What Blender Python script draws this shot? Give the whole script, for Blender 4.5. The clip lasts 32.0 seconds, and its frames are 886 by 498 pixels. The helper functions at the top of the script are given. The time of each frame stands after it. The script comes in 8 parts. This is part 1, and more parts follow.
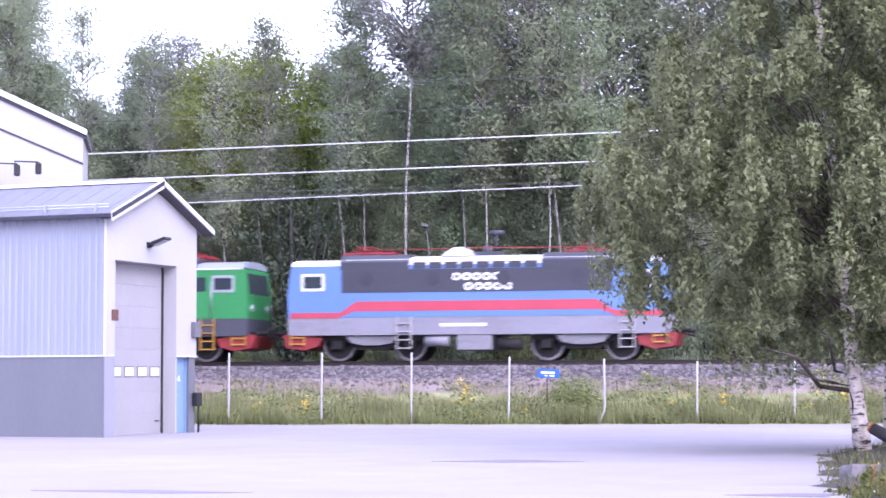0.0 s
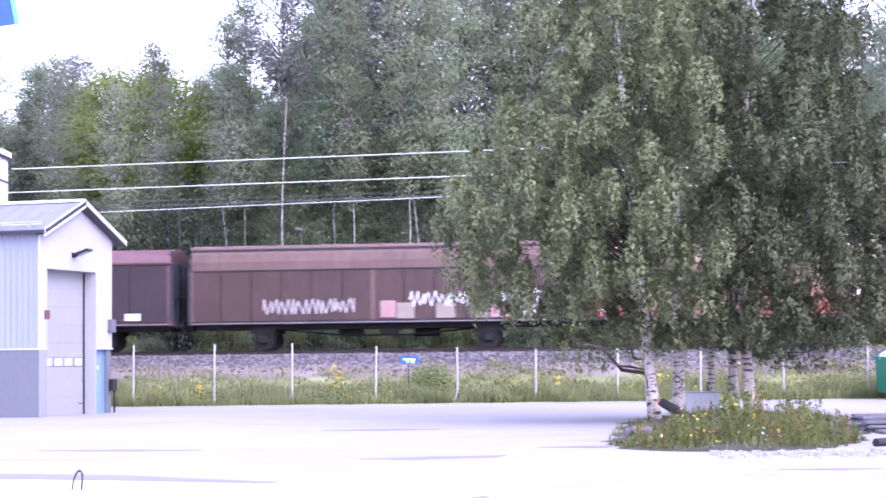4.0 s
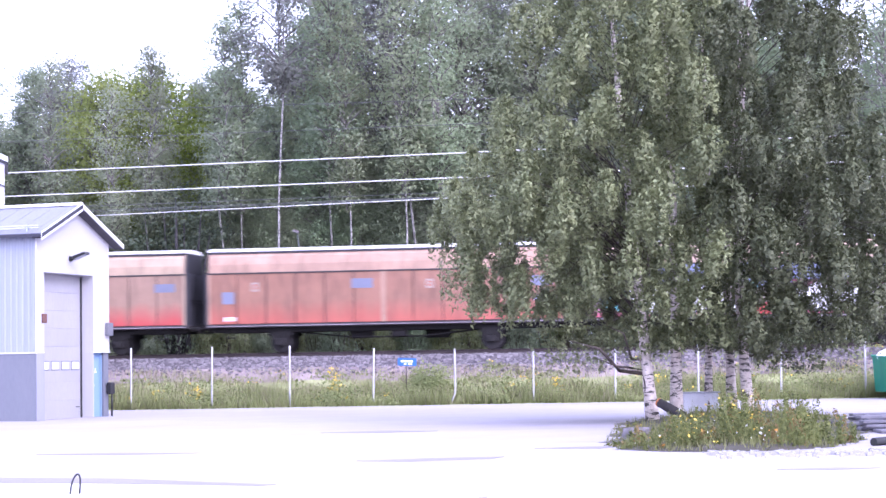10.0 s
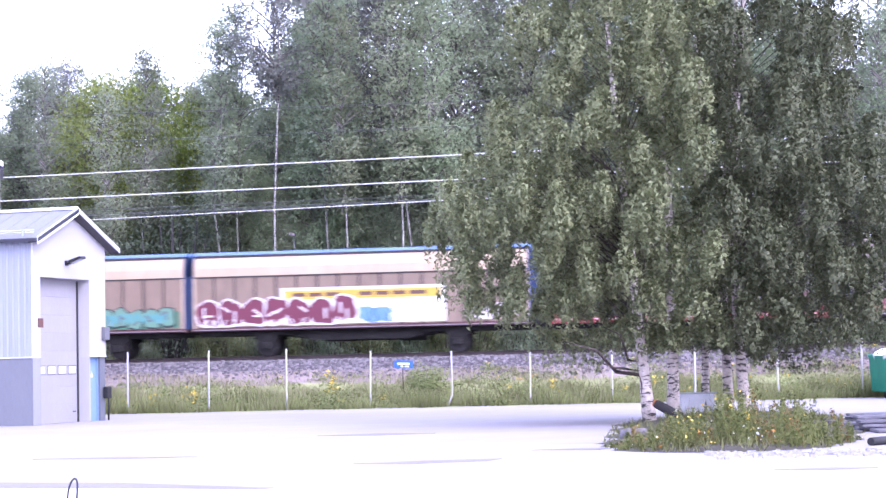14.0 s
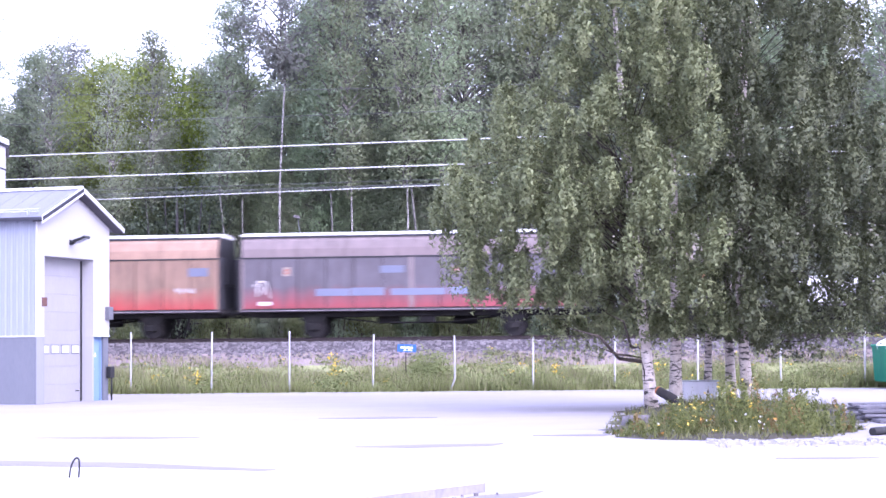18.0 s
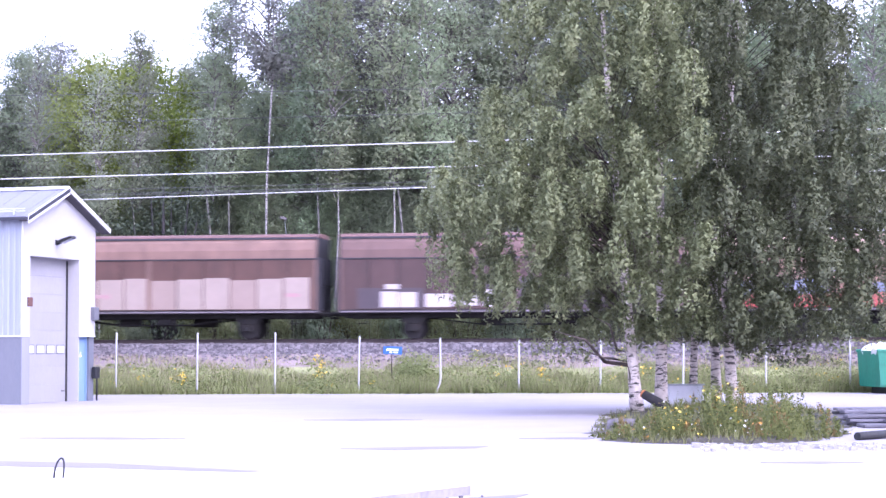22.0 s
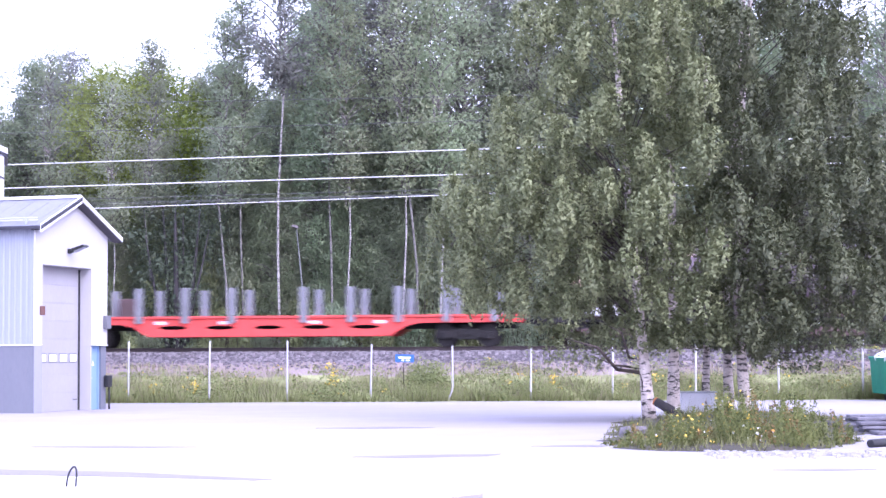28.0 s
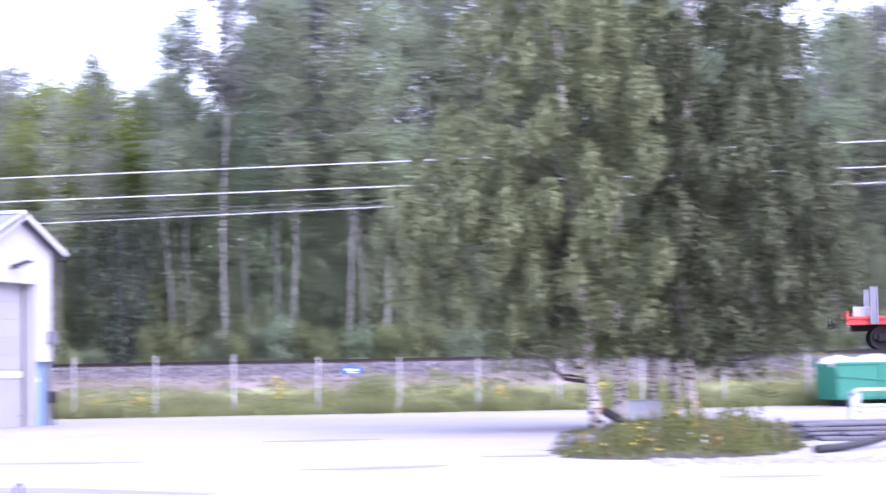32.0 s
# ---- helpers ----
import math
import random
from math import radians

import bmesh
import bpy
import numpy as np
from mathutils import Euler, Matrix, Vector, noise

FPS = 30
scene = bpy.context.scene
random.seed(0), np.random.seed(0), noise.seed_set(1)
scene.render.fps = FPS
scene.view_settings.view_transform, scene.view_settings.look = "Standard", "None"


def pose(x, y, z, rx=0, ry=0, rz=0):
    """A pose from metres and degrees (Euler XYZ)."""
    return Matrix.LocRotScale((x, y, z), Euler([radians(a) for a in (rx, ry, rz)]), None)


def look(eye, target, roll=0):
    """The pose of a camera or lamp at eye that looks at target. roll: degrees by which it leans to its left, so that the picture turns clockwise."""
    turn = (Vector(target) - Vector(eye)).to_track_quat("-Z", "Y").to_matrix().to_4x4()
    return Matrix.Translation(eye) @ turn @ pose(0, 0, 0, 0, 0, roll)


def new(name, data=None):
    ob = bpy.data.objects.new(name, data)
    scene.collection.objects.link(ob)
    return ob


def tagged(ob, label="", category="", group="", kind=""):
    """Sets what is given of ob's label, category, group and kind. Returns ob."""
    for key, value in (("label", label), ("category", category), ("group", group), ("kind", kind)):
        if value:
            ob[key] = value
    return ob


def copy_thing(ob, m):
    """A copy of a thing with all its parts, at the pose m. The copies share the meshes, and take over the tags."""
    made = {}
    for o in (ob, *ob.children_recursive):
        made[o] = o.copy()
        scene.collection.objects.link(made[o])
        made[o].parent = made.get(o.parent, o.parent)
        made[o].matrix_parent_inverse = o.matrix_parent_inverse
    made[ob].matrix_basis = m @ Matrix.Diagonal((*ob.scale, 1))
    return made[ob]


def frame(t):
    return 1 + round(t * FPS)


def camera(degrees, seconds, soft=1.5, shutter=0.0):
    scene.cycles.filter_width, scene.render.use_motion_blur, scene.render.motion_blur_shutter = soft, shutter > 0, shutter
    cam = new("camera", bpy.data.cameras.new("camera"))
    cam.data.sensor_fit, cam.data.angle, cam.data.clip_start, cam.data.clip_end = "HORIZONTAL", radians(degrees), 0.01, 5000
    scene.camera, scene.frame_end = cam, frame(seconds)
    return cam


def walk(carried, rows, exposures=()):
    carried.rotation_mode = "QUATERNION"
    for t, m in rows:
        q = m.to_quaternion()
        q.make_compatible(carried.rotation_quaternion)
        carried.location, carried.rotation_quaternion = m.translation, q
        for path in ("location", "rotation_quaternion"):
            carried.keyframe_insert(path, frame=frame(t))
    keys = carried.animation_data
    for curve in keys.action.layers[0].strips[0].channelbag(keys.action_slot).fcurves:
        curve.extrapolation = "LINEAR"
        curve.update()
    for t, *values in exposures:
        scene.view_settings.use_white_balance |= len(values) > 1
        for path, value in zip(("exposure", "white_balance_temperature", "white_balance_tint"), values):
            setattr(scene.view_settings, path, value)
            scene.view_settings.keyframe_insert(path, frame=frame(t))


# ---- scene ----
def aim(yaw, pitch, roll, x=0.0, y=0.0, z=0.0):
    """Camera pose on the tripod spot, offset by x, y, z; roll leans the picture to the left."""
    eye = Vector((x, y, 1.6 + z))
    a, b = radians(yaw), radians(pitch)
    way = Vector((math.sin(a) * math.cos(b), math.cos(a) * math.cos(b), math.sin(b)))
    return look(eye, eye + way * 10, -roll)


cam = camera(26.0, 32.0, soft=1.5, shutter=0.5)
walk(cam, [
    (0, aim(-4.175, 3.809, 0.179, -0.07, 10.24, -0.09)),
    (0.5, aim(-3.221, 3.486, -0.068, -0.12, 10.30, -0.09)),
    (1, aim(-1.721, 3.601, -0.078, -0.20, 10.22, -0.09)),
    (1.5, aim(-0.420, 2.885, 0.130)),
    (2, aim(-0.408, 3.002, 0.356)),
    (2.5, aim(-0.225, 3.287, 0.502)),
    (3, aim(-0.777, 3.294, 0.449)),
    (3.5, aim(-0.729, 3.349, 0.561)),
    (5.5, aim(3.549, 2.673, 0.129)),
    (6, aim(1.140, 2.370, 0.278)),
    (6.5, aim(1.673, 2.340, 0.280)),
    (7, aim(1.374, 2.636, 0.460)),
    (7.5, aim(0.559, 3.087, 0.415)),
    (8, aim(0.153, 3.256, 0.576)),
    (8.5, aim(-0.022, 3.334, 0.577)),
    (9, aim(0.006, 3.371, 0.940)),
    (9.5, aim(-0.132, 3.350, 0.879)),
    (10, aim(0.166, 3.359, 0.930)),
    (10.5, aim(0.103, 3.325, 1.018)),
    (11, aim(-0.098, 3.338, 0.981)),
    (11.5, aim(0.180, 3.301, 1.180)),
    (12, aim(0.288, 3.350, 1.239)),
    (12.5, aim(0.168, 3.397, 1.460)),
    (13, aim(0.162, 3.425, 1.324)),
    (13.5, aim(0.467, 3.416, 1.073)),
    (14, aim(0.285, 3.423, 1.261)),
    (14.5, aim(0.310, 3.441, 1.089)),
    (16.5, aim(0.119, 3.290, 0.630)),
    (17, aim(-0.011, 3.270, 0.730)),
    (17.5, aim(0.064, 3.232, 0.542)),
    (18, aim(0.145, 2.958, 0.497)),
    (18.5, aim(0.064, 2.652, 0.884)),
    (19, aim(0.481, 2.641, 0.380)),
    (19.5, aim(0.985, 2.636, 0.347)),
    (20, aim(0.544, 2.702, 0.108)),
    (20.5, aim(0.812, 2.880, 0.034)),
    (21, aim(1.043, 2.884, 0.019)),
    (21.5, aim(0.709, 2.951, 0.187)),
    (22, aim(0.549, 3.027, 0.160)),
    (22.5, aim(0.653, 3.041, 0.247)),
    (23, aim(0.589, 3.129, 0.118)),
    (23.5, aim(0.348, 3.137, 0.246)),
    (24, aim(0.301, 3.091, 0.097)),
    (24.5, aim(0.167, 3.125, 0.174)),
    (25, aim(0.030, 3.155, 0.278)),
    (25.5, aim(0.053, 3.078, 0.085)),
    (27.5, aim(0.240, 3.175, 0.158)),
    (28, aim(0.198, 3.263, 0.279)),
    (28.5, aim(-0.030, 3.334, 0.307)),
    (29, aim(-0.031, 3.462, 0.584)),
    (29.5, aim(0.149, 3.509, 0.189)),
    (30, aim(0.054, 3.443, 0.286)),
    (30.5, aim(-0.009, 3.503, 0.481)),
    (31, aim(0.040, 3.571, 0.414)),
    (31.5, aim(-0.049, 3.671, 0.563)),
    (31.8, aim(-0.047, 3.684, 0.550)),
    (32, aim(1.822, 3.581, 1.001)),
], exposures=[(0, 1.12, 5340, 33), (1.1, 1.12, 5400, 33), (2.0, 1.20, 5260, 35), (3.3, 1.25, 5210, 35), (6.0, 1.38, 5190, 34), (32, 1.38, 5190, 34)])

# ---- light: bright high overcast ----
world = bpy.data.worlds.new("overcast_sky")
scene.world = world
world.use_nodes = True
wn = world.node_tree
wn.nodes.clear()
w_out = wn.nodes.new("ShaderNodeOutputWorld")
w_bg = wn.nodes.new("ShaderNodeBackground")
w_sky = wn.nodes.new("ShaderNodeTexSky")
w_sky.sky_type = "NISHITA"
w_sky.sun_disc = False
w_sky.sun_elevation = radians(33)
w_sky.sun_rotation = radians(141)
w_sky.air_density = 1.2
w_sky.dust_density = 6.0
w_mix = wn.nodes.new("ShaderNodeMix")
w_mix.data_type = "RGBA"
w_mix.inputs[0].default_value = 0.72
w_mix.inputs[7].default_value = (9.6, 9.7, 10.2, 1)
wn.links.new(w_sky.outputs[0], w_mix.inputs[6])
wn.links.new(w_mix.outputs[2], w_bg.inputs[0])
w_bg.inputs[1].default_value = 0.147
wn.links.new(w_bg.outputs[0], w_out.inputs[0])

sun = bpy.data.lights.new("sun", "SUN")
sun.energy, sun.angle, sun.color = 1.5, radians(60), (1.0, 0.96, 0.9)
sun_ob = new("sun", sun)
sun_ob.matrix_world = look((22, -27, 23), (0, 0, 0))


# ---- materials ----
def nodes_of(name):
    m = bpy.data.materials.new(name)
    m.use_nodes = True
    t = m.node_tree
    return m, t, t.nodes["Principled BSDF"], t.nodes["Material Output"]


def lk(t, a, b):
    t.links.new(a, b)


def noise_node(t, vec, scale, detail=4.0, rough=0.6):
    n = t.nodes.new("ShaderNodeTexNoise")
    n.inputs["Scale"].default_value = scale
    n.inputs["Detail"].default_value = detail
    n.inputs["Roughness"].default_value = rough
    if vec is not None:
        lk(t, vec, n.inputs["Vector"])
    return n.outputs["Fac"]


def ramp(t, fac, lo, hi, a=0.0, b=1.0):
    n = t.nodes.new("ShaderNodeMapRange")
    n.inputs[1].default_value, n.inputs[2].default_value = lo, hi
    n.inputs[3].default_value, n.inputs[4].default_value = a, b
    lk(t, fac, n.inputs[0])
    return n.outputs[0]


def mixc(t, fac, a, b):
    n = t.nodes.new("ShaderNodeMix")
    n.data_type = "RGBA"
    for sock, v in ((n.inputs[0], fac), (n.inputs[6], a), (n.inputs[7], b)):
        if isinstance(v, (int, float)):
            sock.default_value = v
        elif isinstance(v, tuple):
            sock.default_value = (*v, 1) if len(v) == 3 else v
        else:
            lk(t, v, sock)
    return n.outputs[2]


def math_node(t, op, a, b):
    n = t.nodes.new("ShaderNodeMath")
    n.operation = op
    for sock, v in ((n.inputs[0], a), (n.inputs[1], b)):
        if isinstance(v, (int, float)):
            sock.default_value = v
        else:
            lk(t, v, sock)
    return n.outputs[0]


def coords(t, stretch=(1, 1, 1), shuffle=True):
    """Object coordinates in metres, shifted at random from object to object."""
    c = t.nodes.new("ShaderNodeTexCoord")
    m = t.nodes.new("ShaderNodeMapping")
    m.inputs["Scale"].default_value = stretch
    lk(t, c.outputs["Object"], m.inputs["Vector"])
    if shuffle:
        o = t.nodes.new("ShaderNodeObjectInfo")
        v = t.nodes.new("ShaderNodeCombineXYZ")
        lk(t, math_node(t, "MULTIPLY", o.outputs["Random"], 40.0), v.inputs[0])
        lk(t, v.outputs[0], m.inputs["Location"])
    return m.outputs[0], c.outputs["Object"]


def bump(t, p, height, strength, dist=0.02):
    b = t.nodes.new("ShaderNodeBump")
    b.inputs["Strength"].default_value = strength
    b.inputs["Distance"].default_value = dist
    lk(t, height, b.inputs["Height"])
    lk(t, b.outputs[0], p.inputs["Normal"])


def scaled(c, k):
    return tuple(min(1.0, x * k) for x in c)


def surface(name, col, rough=0.7, metal=0.0, vary=0.25, big=0.8, fine=14.0, relief=0.15, stretch=(1, 1, 1), dirt=None, dirt_amount=0.35):
    """A plain surface with large stains, fine grain and a little relief."""
    m, t, p, _ = nodes_of(name)
    v, _raw = coords(t, stretch)
    a, b = noise_node(t, v, big), noise_node(t, v, fine, 5.0, 0.7)
    c = mixc(t, ramp(t, a, 0.3, 0.7), scaled(col, 1 - vary), scaled(col, 1 + vary))
    c = mixc(t, ramp(t, b, 0.35, 0.75, 0.0, 0.6), c, scaled(col, 1 - 1.2 * vary))
    if dirt:
        d = noise_node(t, v, big * 2.3, 6.0, 0.75)
        c = mixc(t, ramp(t, d, 0.52, 0.72, 0.0, dirt_amount), c, dirt)
    lk(t, c, p.inputs["Base Color"])
    p.inputs["Metallic"].default_value = metal
    lk(t, ramp(t, b, 0.2, 0.8, max(0.05, rough - 0.12), min(1, rough + 0.12)), p.inputs["Roughness"])
    bump(t, p, b, relief)
    return m


def wagon_paint(name, upper, lower=None, split=1.75, vary=0.16, grime=(0.05, 0.04, 0.04), rough=0.6, grime_amount=0.5):
    """Faded, streaked wagon paint; lower: the fresher colour along the foot of the wall."""
    m, t, p, _ = nodes_of(name)
    v, raw = coords(t, (1, 1, 0.18))
    v2, _ = coords(t, (1, 1, 1))
    streak, blot = noise_node(t, v, 3.2, 5.0, 0.65), noise_node(t, v2, 0.9)
    c = mixc(t, ramp(t, blot, 0.3, 0.7), scaled(upper, 1 - vary), scaled(upper, 1 + vary))
    if lower:
        s = t.nodes.new("ShaderNodeSeparateXYZ")
        lk(t, raw, s.inputs[0])
        z = math_node(t, "ADD", s.outputs[2], math_node(t, "MULTIPLY", math_node(t, "SUBTRACT", noise_node(t, v, 2.0), 0.5), 0.7))
        c = mixc(t, ramp(t, z, split - 0.30, split + 0.55, 0.85, 0.0), c, lower)
    c = mixc(t, ramp(t, streak, 0.5, 0.78, 0.0, grime_amount), c, grime)
    fine = noise_node(t, v2, 16.0, 4.0, 0.7)
    c = mixc(t, ramp(t, fine, 0.6, 0.8, 0.0, 0.25), c, scaled(upper, 0.55))
    lk(t, c, p.inputs["Base Color"])
    lk(t, ramp(t, streak, 0.2, 0.8, rough - 0.1, rough + 0.2), p.inputs["Roughness"])
    bump(t, p, fine, 0.12)
    return m


def leaf_material(name, a, b, glow=0.35, island=True, spread=0.65, rough=0.55, gloss=0.25, patchy=0.85, vary=0.0):
    """Leaves: colour varies from leaf to leaf and by vary from tree to tree, and light passes through."""
    m, t, p, out = nodes_of(name)
    g = t.nodes.new("ShaderNodeNewGeometry")
    o = t.nodes.new("ShaderNodeObjectInfo")
    v, raw = coords(t)
    patch = noise_node(t, v, patchy, 3.0)
    c = mixc(t, g.outputs["Random Per Island"] if island else patch, a, b)
    c = mixc(t, ramp(t, patch, 0.35, 0.7, 0.0, 0.6), c, scaled(b, 1.15))
    c = mixc(t, ramp(t, o.outputs["Random"], 0.0, 1.0, 0.0, spread), c, (a[0] * 0.85, a[1] * 0.8, a[2] * 0.8))
    if vary:
        hs = t.nodes.new("ShaderNodeHueSaturation")
        for sock, times, mid, span in (("Hue", 17.0, 0.492, 0.05), ("Saturation", 29.0, 1.12, 0.3), ("Value", 41.0, 1.0, vary)):
            up = t.nodes.new("ShaderNodeMath")
            up.operation = "MULTIPLY"
            up.inputs[1].default_value = times
            lk(t, o.outputs["Random"], up.inputs[0])
            fr = t.nodes.new("ShaderNodeMath")
            fr.operation = "FRACT"
            lk(t, up.outputs[0], fr.inputs[0])
            lk(t, ramp(t, fr.outputs[0], 0.0, 1.0, mid - span / 2, mid + span / 2), hs.inputs[sock])
        lk(t, c, hs.inputs["Color"])
        c = hs.outputs[0]
    lk(t, c, p.inputs["Base Color"])
    p.inputs["Roughness"].default_value = rough
    p.inputs["Specular IOR Level"].default_value = gloss
    tr = t.nodes.new("ShaderNodeBsdfTranslucent")
    lk(t, c, tr.inputs[0])
    mx = t.nodes.new("ShaderNodeMixShader")
    mx.inputs[0].default_value = glow
    lk(t, p.outputs[0], mx.inputs[1])
    lk(t, tr.outputs[0], mx.inputs[2])
    lk(t, mx.outputs[0], out.inputs["Surface"])
    return m


def bark_birch(name, lo=(0.50, 0.42, 0.38), hi=(0.74, 0.66, 0.61)):
    m, t, p, _ = nodes_of(name)
    v, _raw = coords(t, (1, 1, 1))
    v2, _ = coords(t, (1.2, 1.2, 5))
    a, b = noise_node(t, v2, 3.0, 4.0, 0.7), noise_node(t, v, 9.0)
    c = mixc(t, ramp(t, b, 0.3, 0.7), lo, hi)
    c = mixc(t, ramp(t, a, 0.51, 0.58), c, (0.05, 0.045, 0.04))
    lk(t, c, p.inputs["Base Color"])
    p.inputs["Roughness"].default_value = 0.8
    bump(t, p, a, 0.3)
    return m


M = {}
M["birch_bark"] = bark_birch("birch_bark")
M["pale_bark"] = surface("pale_bark", (0.19, 0.178, 0.165), 0.85, 0, 0.3, 1.5, 8, 0.3, (1, 1, 0.6), (0.05, 0.045, 0.04), 0.75)
# Bark and twigs of the woods are lightened: haze among the stems put into colour.
M["dark_bark"] = surface("dark_bark", (0.125, 0.100, 0.088), 0.9, 0, 0.4, 1.5, 10, 0.4, (1, 1, 0.3))
M["twig"] = surface("twig", (0.16, 0.145, 0.135), 0.85, 0, 0.3, 3, 20, 0.2)
M["wet_bark"] = surface("wet_bark", (0.034, 0.030, 0.032), 0.9, 0, 0.3, 1.5, 10, 0.4, (1, 1, 0.3))
M["branch"] = surface("branch", (0.06, 0.045, 0.038), 0.85, 0, 0.3, 3, 20, 0.2)
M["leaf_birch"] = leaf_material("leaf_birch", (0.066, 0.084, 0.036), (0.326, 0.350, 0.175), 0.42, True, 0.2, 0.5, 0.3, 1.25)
# Right-hand crowns get a darkened copy of the leaves, their shade put into colour.
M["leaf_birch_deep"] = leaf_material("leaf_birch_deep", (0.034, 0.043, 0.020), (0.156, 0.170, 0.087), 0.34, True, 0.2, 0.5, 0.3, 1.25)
# The woods' leaves are paled towards grey, with the haze over them put into colour.
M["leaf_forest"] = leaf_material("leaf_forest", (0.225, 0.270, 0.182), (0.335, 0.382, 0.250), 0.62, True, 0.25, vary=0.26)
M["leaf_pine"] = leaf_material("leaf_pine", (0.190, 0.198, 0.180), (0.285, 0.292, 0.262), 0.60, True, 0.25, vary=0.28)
M["leaf_bright"] = leaf_material("leaf_bright", (0.130, 0.195, 0.068), (0.280, 0.355, 0.115), 0.5, True, 0.35, vary=0.35)
M["leaf_bush"] = leaf_material("leaf_bush", (0.180, 0.210, 0.095), (0.345, 0.375, 0.180), 0.52)
M["grass"] = leaf_material("grass", (0.260, 0.305, 0.110), (0.520, 0.545, 0.240), 0.5)
M["weed"] = leaf_material("weed", (0.230, 0.205, 0.125), (0.440, 0.375, 0.260), 0.45)
M["herb"] = leaf_material("herb", (0.044, 0.060, 0.018), (0.245, 0.262, 0.080), 0.42)
M["verge_herb"] = leaf_material("verge_herb", (0.130, 0.165, 0.055), (0.380, 0.410, 0.170), 0.42)
M["leaf_shade"] = leaf_material("leaf_shade", (0.05, 0.068, 0.045), (0.110, 0.135, 0.085), 0.35)
M["speckled_bark"] = bark_birch("speckled_bark", (0.12, 0.115, 0.105), (0.21, 0.20, 0.185))
M["white_bark"] = bark_birch("white_bark", (0.22, 0.21, 0.20), (0.36, 0.34, 0.32))
M["weed_green"] = leaf_material("weed_green", (0.150, 0.170, 0.060), (0.400, 0.390, 0.170), 0.45)
M["flower"] = surface("flower", (0.72, 0.50, 0.05), 0.6, 0, 0.3)
M["flower_white"] = surface("flower_white", (0.75, 0.75, 0.72), 0.6, 0, 0.1)


def yard_material():
    m, t, p, _ = nodes_of("yard_surface")
    v, raw = coords(t, (1, 1, 1), False)
    v2, _ = coords(t, (0.35, 1.3, 1), False)
    a, b, c2 = noise_node(t, v, 0.09, 4.0), noise_node(t, v, 0.7, 5.0, 0.7), noise_node(t, v, 22.0, 3.0, 0.8)
    c = mixc(t, ramp(t, a, 0.35, 0.65), (0.268, 0.244, 0.268), (0.318, 0.293, 0.312))
    c = mixc(t, ramp(t, b, 0.4, 0.75, 0.0, 0.5), c, (0.240, 0.218, 0.244))
    c = mixc(t, ramp(t, c2, 0.55, 0.8, 0.0, 0.35), c, (0.24, 0.23, 0.23))
    patch = noise_node(t, v2, 0.16, 3.0, 0.5)
    c = mixc(t, ramp(t, patch, 0.64, 0.68, 0.0, 0.5), c, (0.235, 0.218, 0.230))
    lk(t, c, p.inputs["Base Color"])
    p.inputs["Roughness"].default_value = 0.85
    bump(t, p, c2, 0.25, 0.01)
    return m


M["yard"] = yard_material()
M["soil_grass"] = surface("soil_grass", (0.050, 0.044, 0.030), 0.95, 0, 0.4, 0.6, 9, 0.5, (1, 1, 1), (0.12, 0.09, 0.06), 0.6)
M["verge_soil"] = surface("verge_soil", (0.29, 0.30, 0.135), 0.95, 0, 0.3, 0.6, 9, 0.4, (1, 1, 1), (0.26, 0.22, 0.16), 0.5)
# Slab concrete darkened for its side: the shade there is put into colour.
M["slab_side"] = surface("slab_side", (0.26, 0.24, 0.265), 0.9, 0, 0.2, 1.5, 14, 0.4, (1, 1, 1), (0.13, 0.12, 0.13), 0.5)
M["gravel_slope"] = surface("gravel_slope", (0.25, 0.195, 0.19), 0.95, 0, 0.3, 0.5, 12, 0.7, (1, 1, 1), (0.20, 0.19, 0.11), 0.5)
M["ballast_bed"] = surface("ballast_bed", (0.085, 0.072, 0.078), 0.95, 0, 0.35, 0.8, 9, 0.9)
M["forest_floor"] = surface("forest_floor", (0.085, 0.092, 0.055), 0.95, 0, 0.4, 0.4, 5, 0.5)
M["stone"] = surface("stone", (0.19, 0.17, 0.18), 0.9, 0, 0.6, 2.0, 12, 0.4)


def stone_mix(name, lo, hi):
    """Crushed stone: every piece has its own shade."""
    m, t, p, _ = nodes_of(name)
    g = t.nodes.new("ShaderNodeNewGeometry")
    v, _raw = coords(t)
    c = mixc(t, g.outputs["Random Per Island"], lo, hi)
    c = mixc(t, ramp(t, noise_node(t, v, 14.0), 0.4, 0.7, 0.0, 0.4), c, scaled(lo, 0.8))
    lk(t, c, p.inputs["Base Color"])
    p.inputs["Roughness"].default_value = 0.9
    return m


M["ballast_stone"] = stone_mix("ballast_stone", (0.085, 0.075, 0.085), (0.285, 0.255, 0.265))
M["stone_pale"] = surface("stone_pale", (0.34, 0.325, 0.33), 0.9, 0, 0.25, 2.0, 12, 0.4)
M["concrete"] = surface("concrete", (0.52, 0.50, 0.49), 0.85, 0, 0.10, 0.4, 15, 0.2, (1, 1, 1), (0.40, 0.38, 0.37), 0.3)
M["rail_steel"] = surface("rail_steel", (0.055, 0.042, 0.042), 0.55, 0.6, 0.25, 1, 12, 0.1)
M["sleeper"] = surface("sleeper", (0.10, 0.08, 0.07), 0.9, 0, 0.3, 2, 12, 0.3)
M["white_wall"] = surface("white_wall", (0.40, 0.39, 0.40), 0.7, 0, 0.05, 0.5, 20, 0.06, (1, 1, 0.4), (0.45, 0.44, 0.45), 0.25)
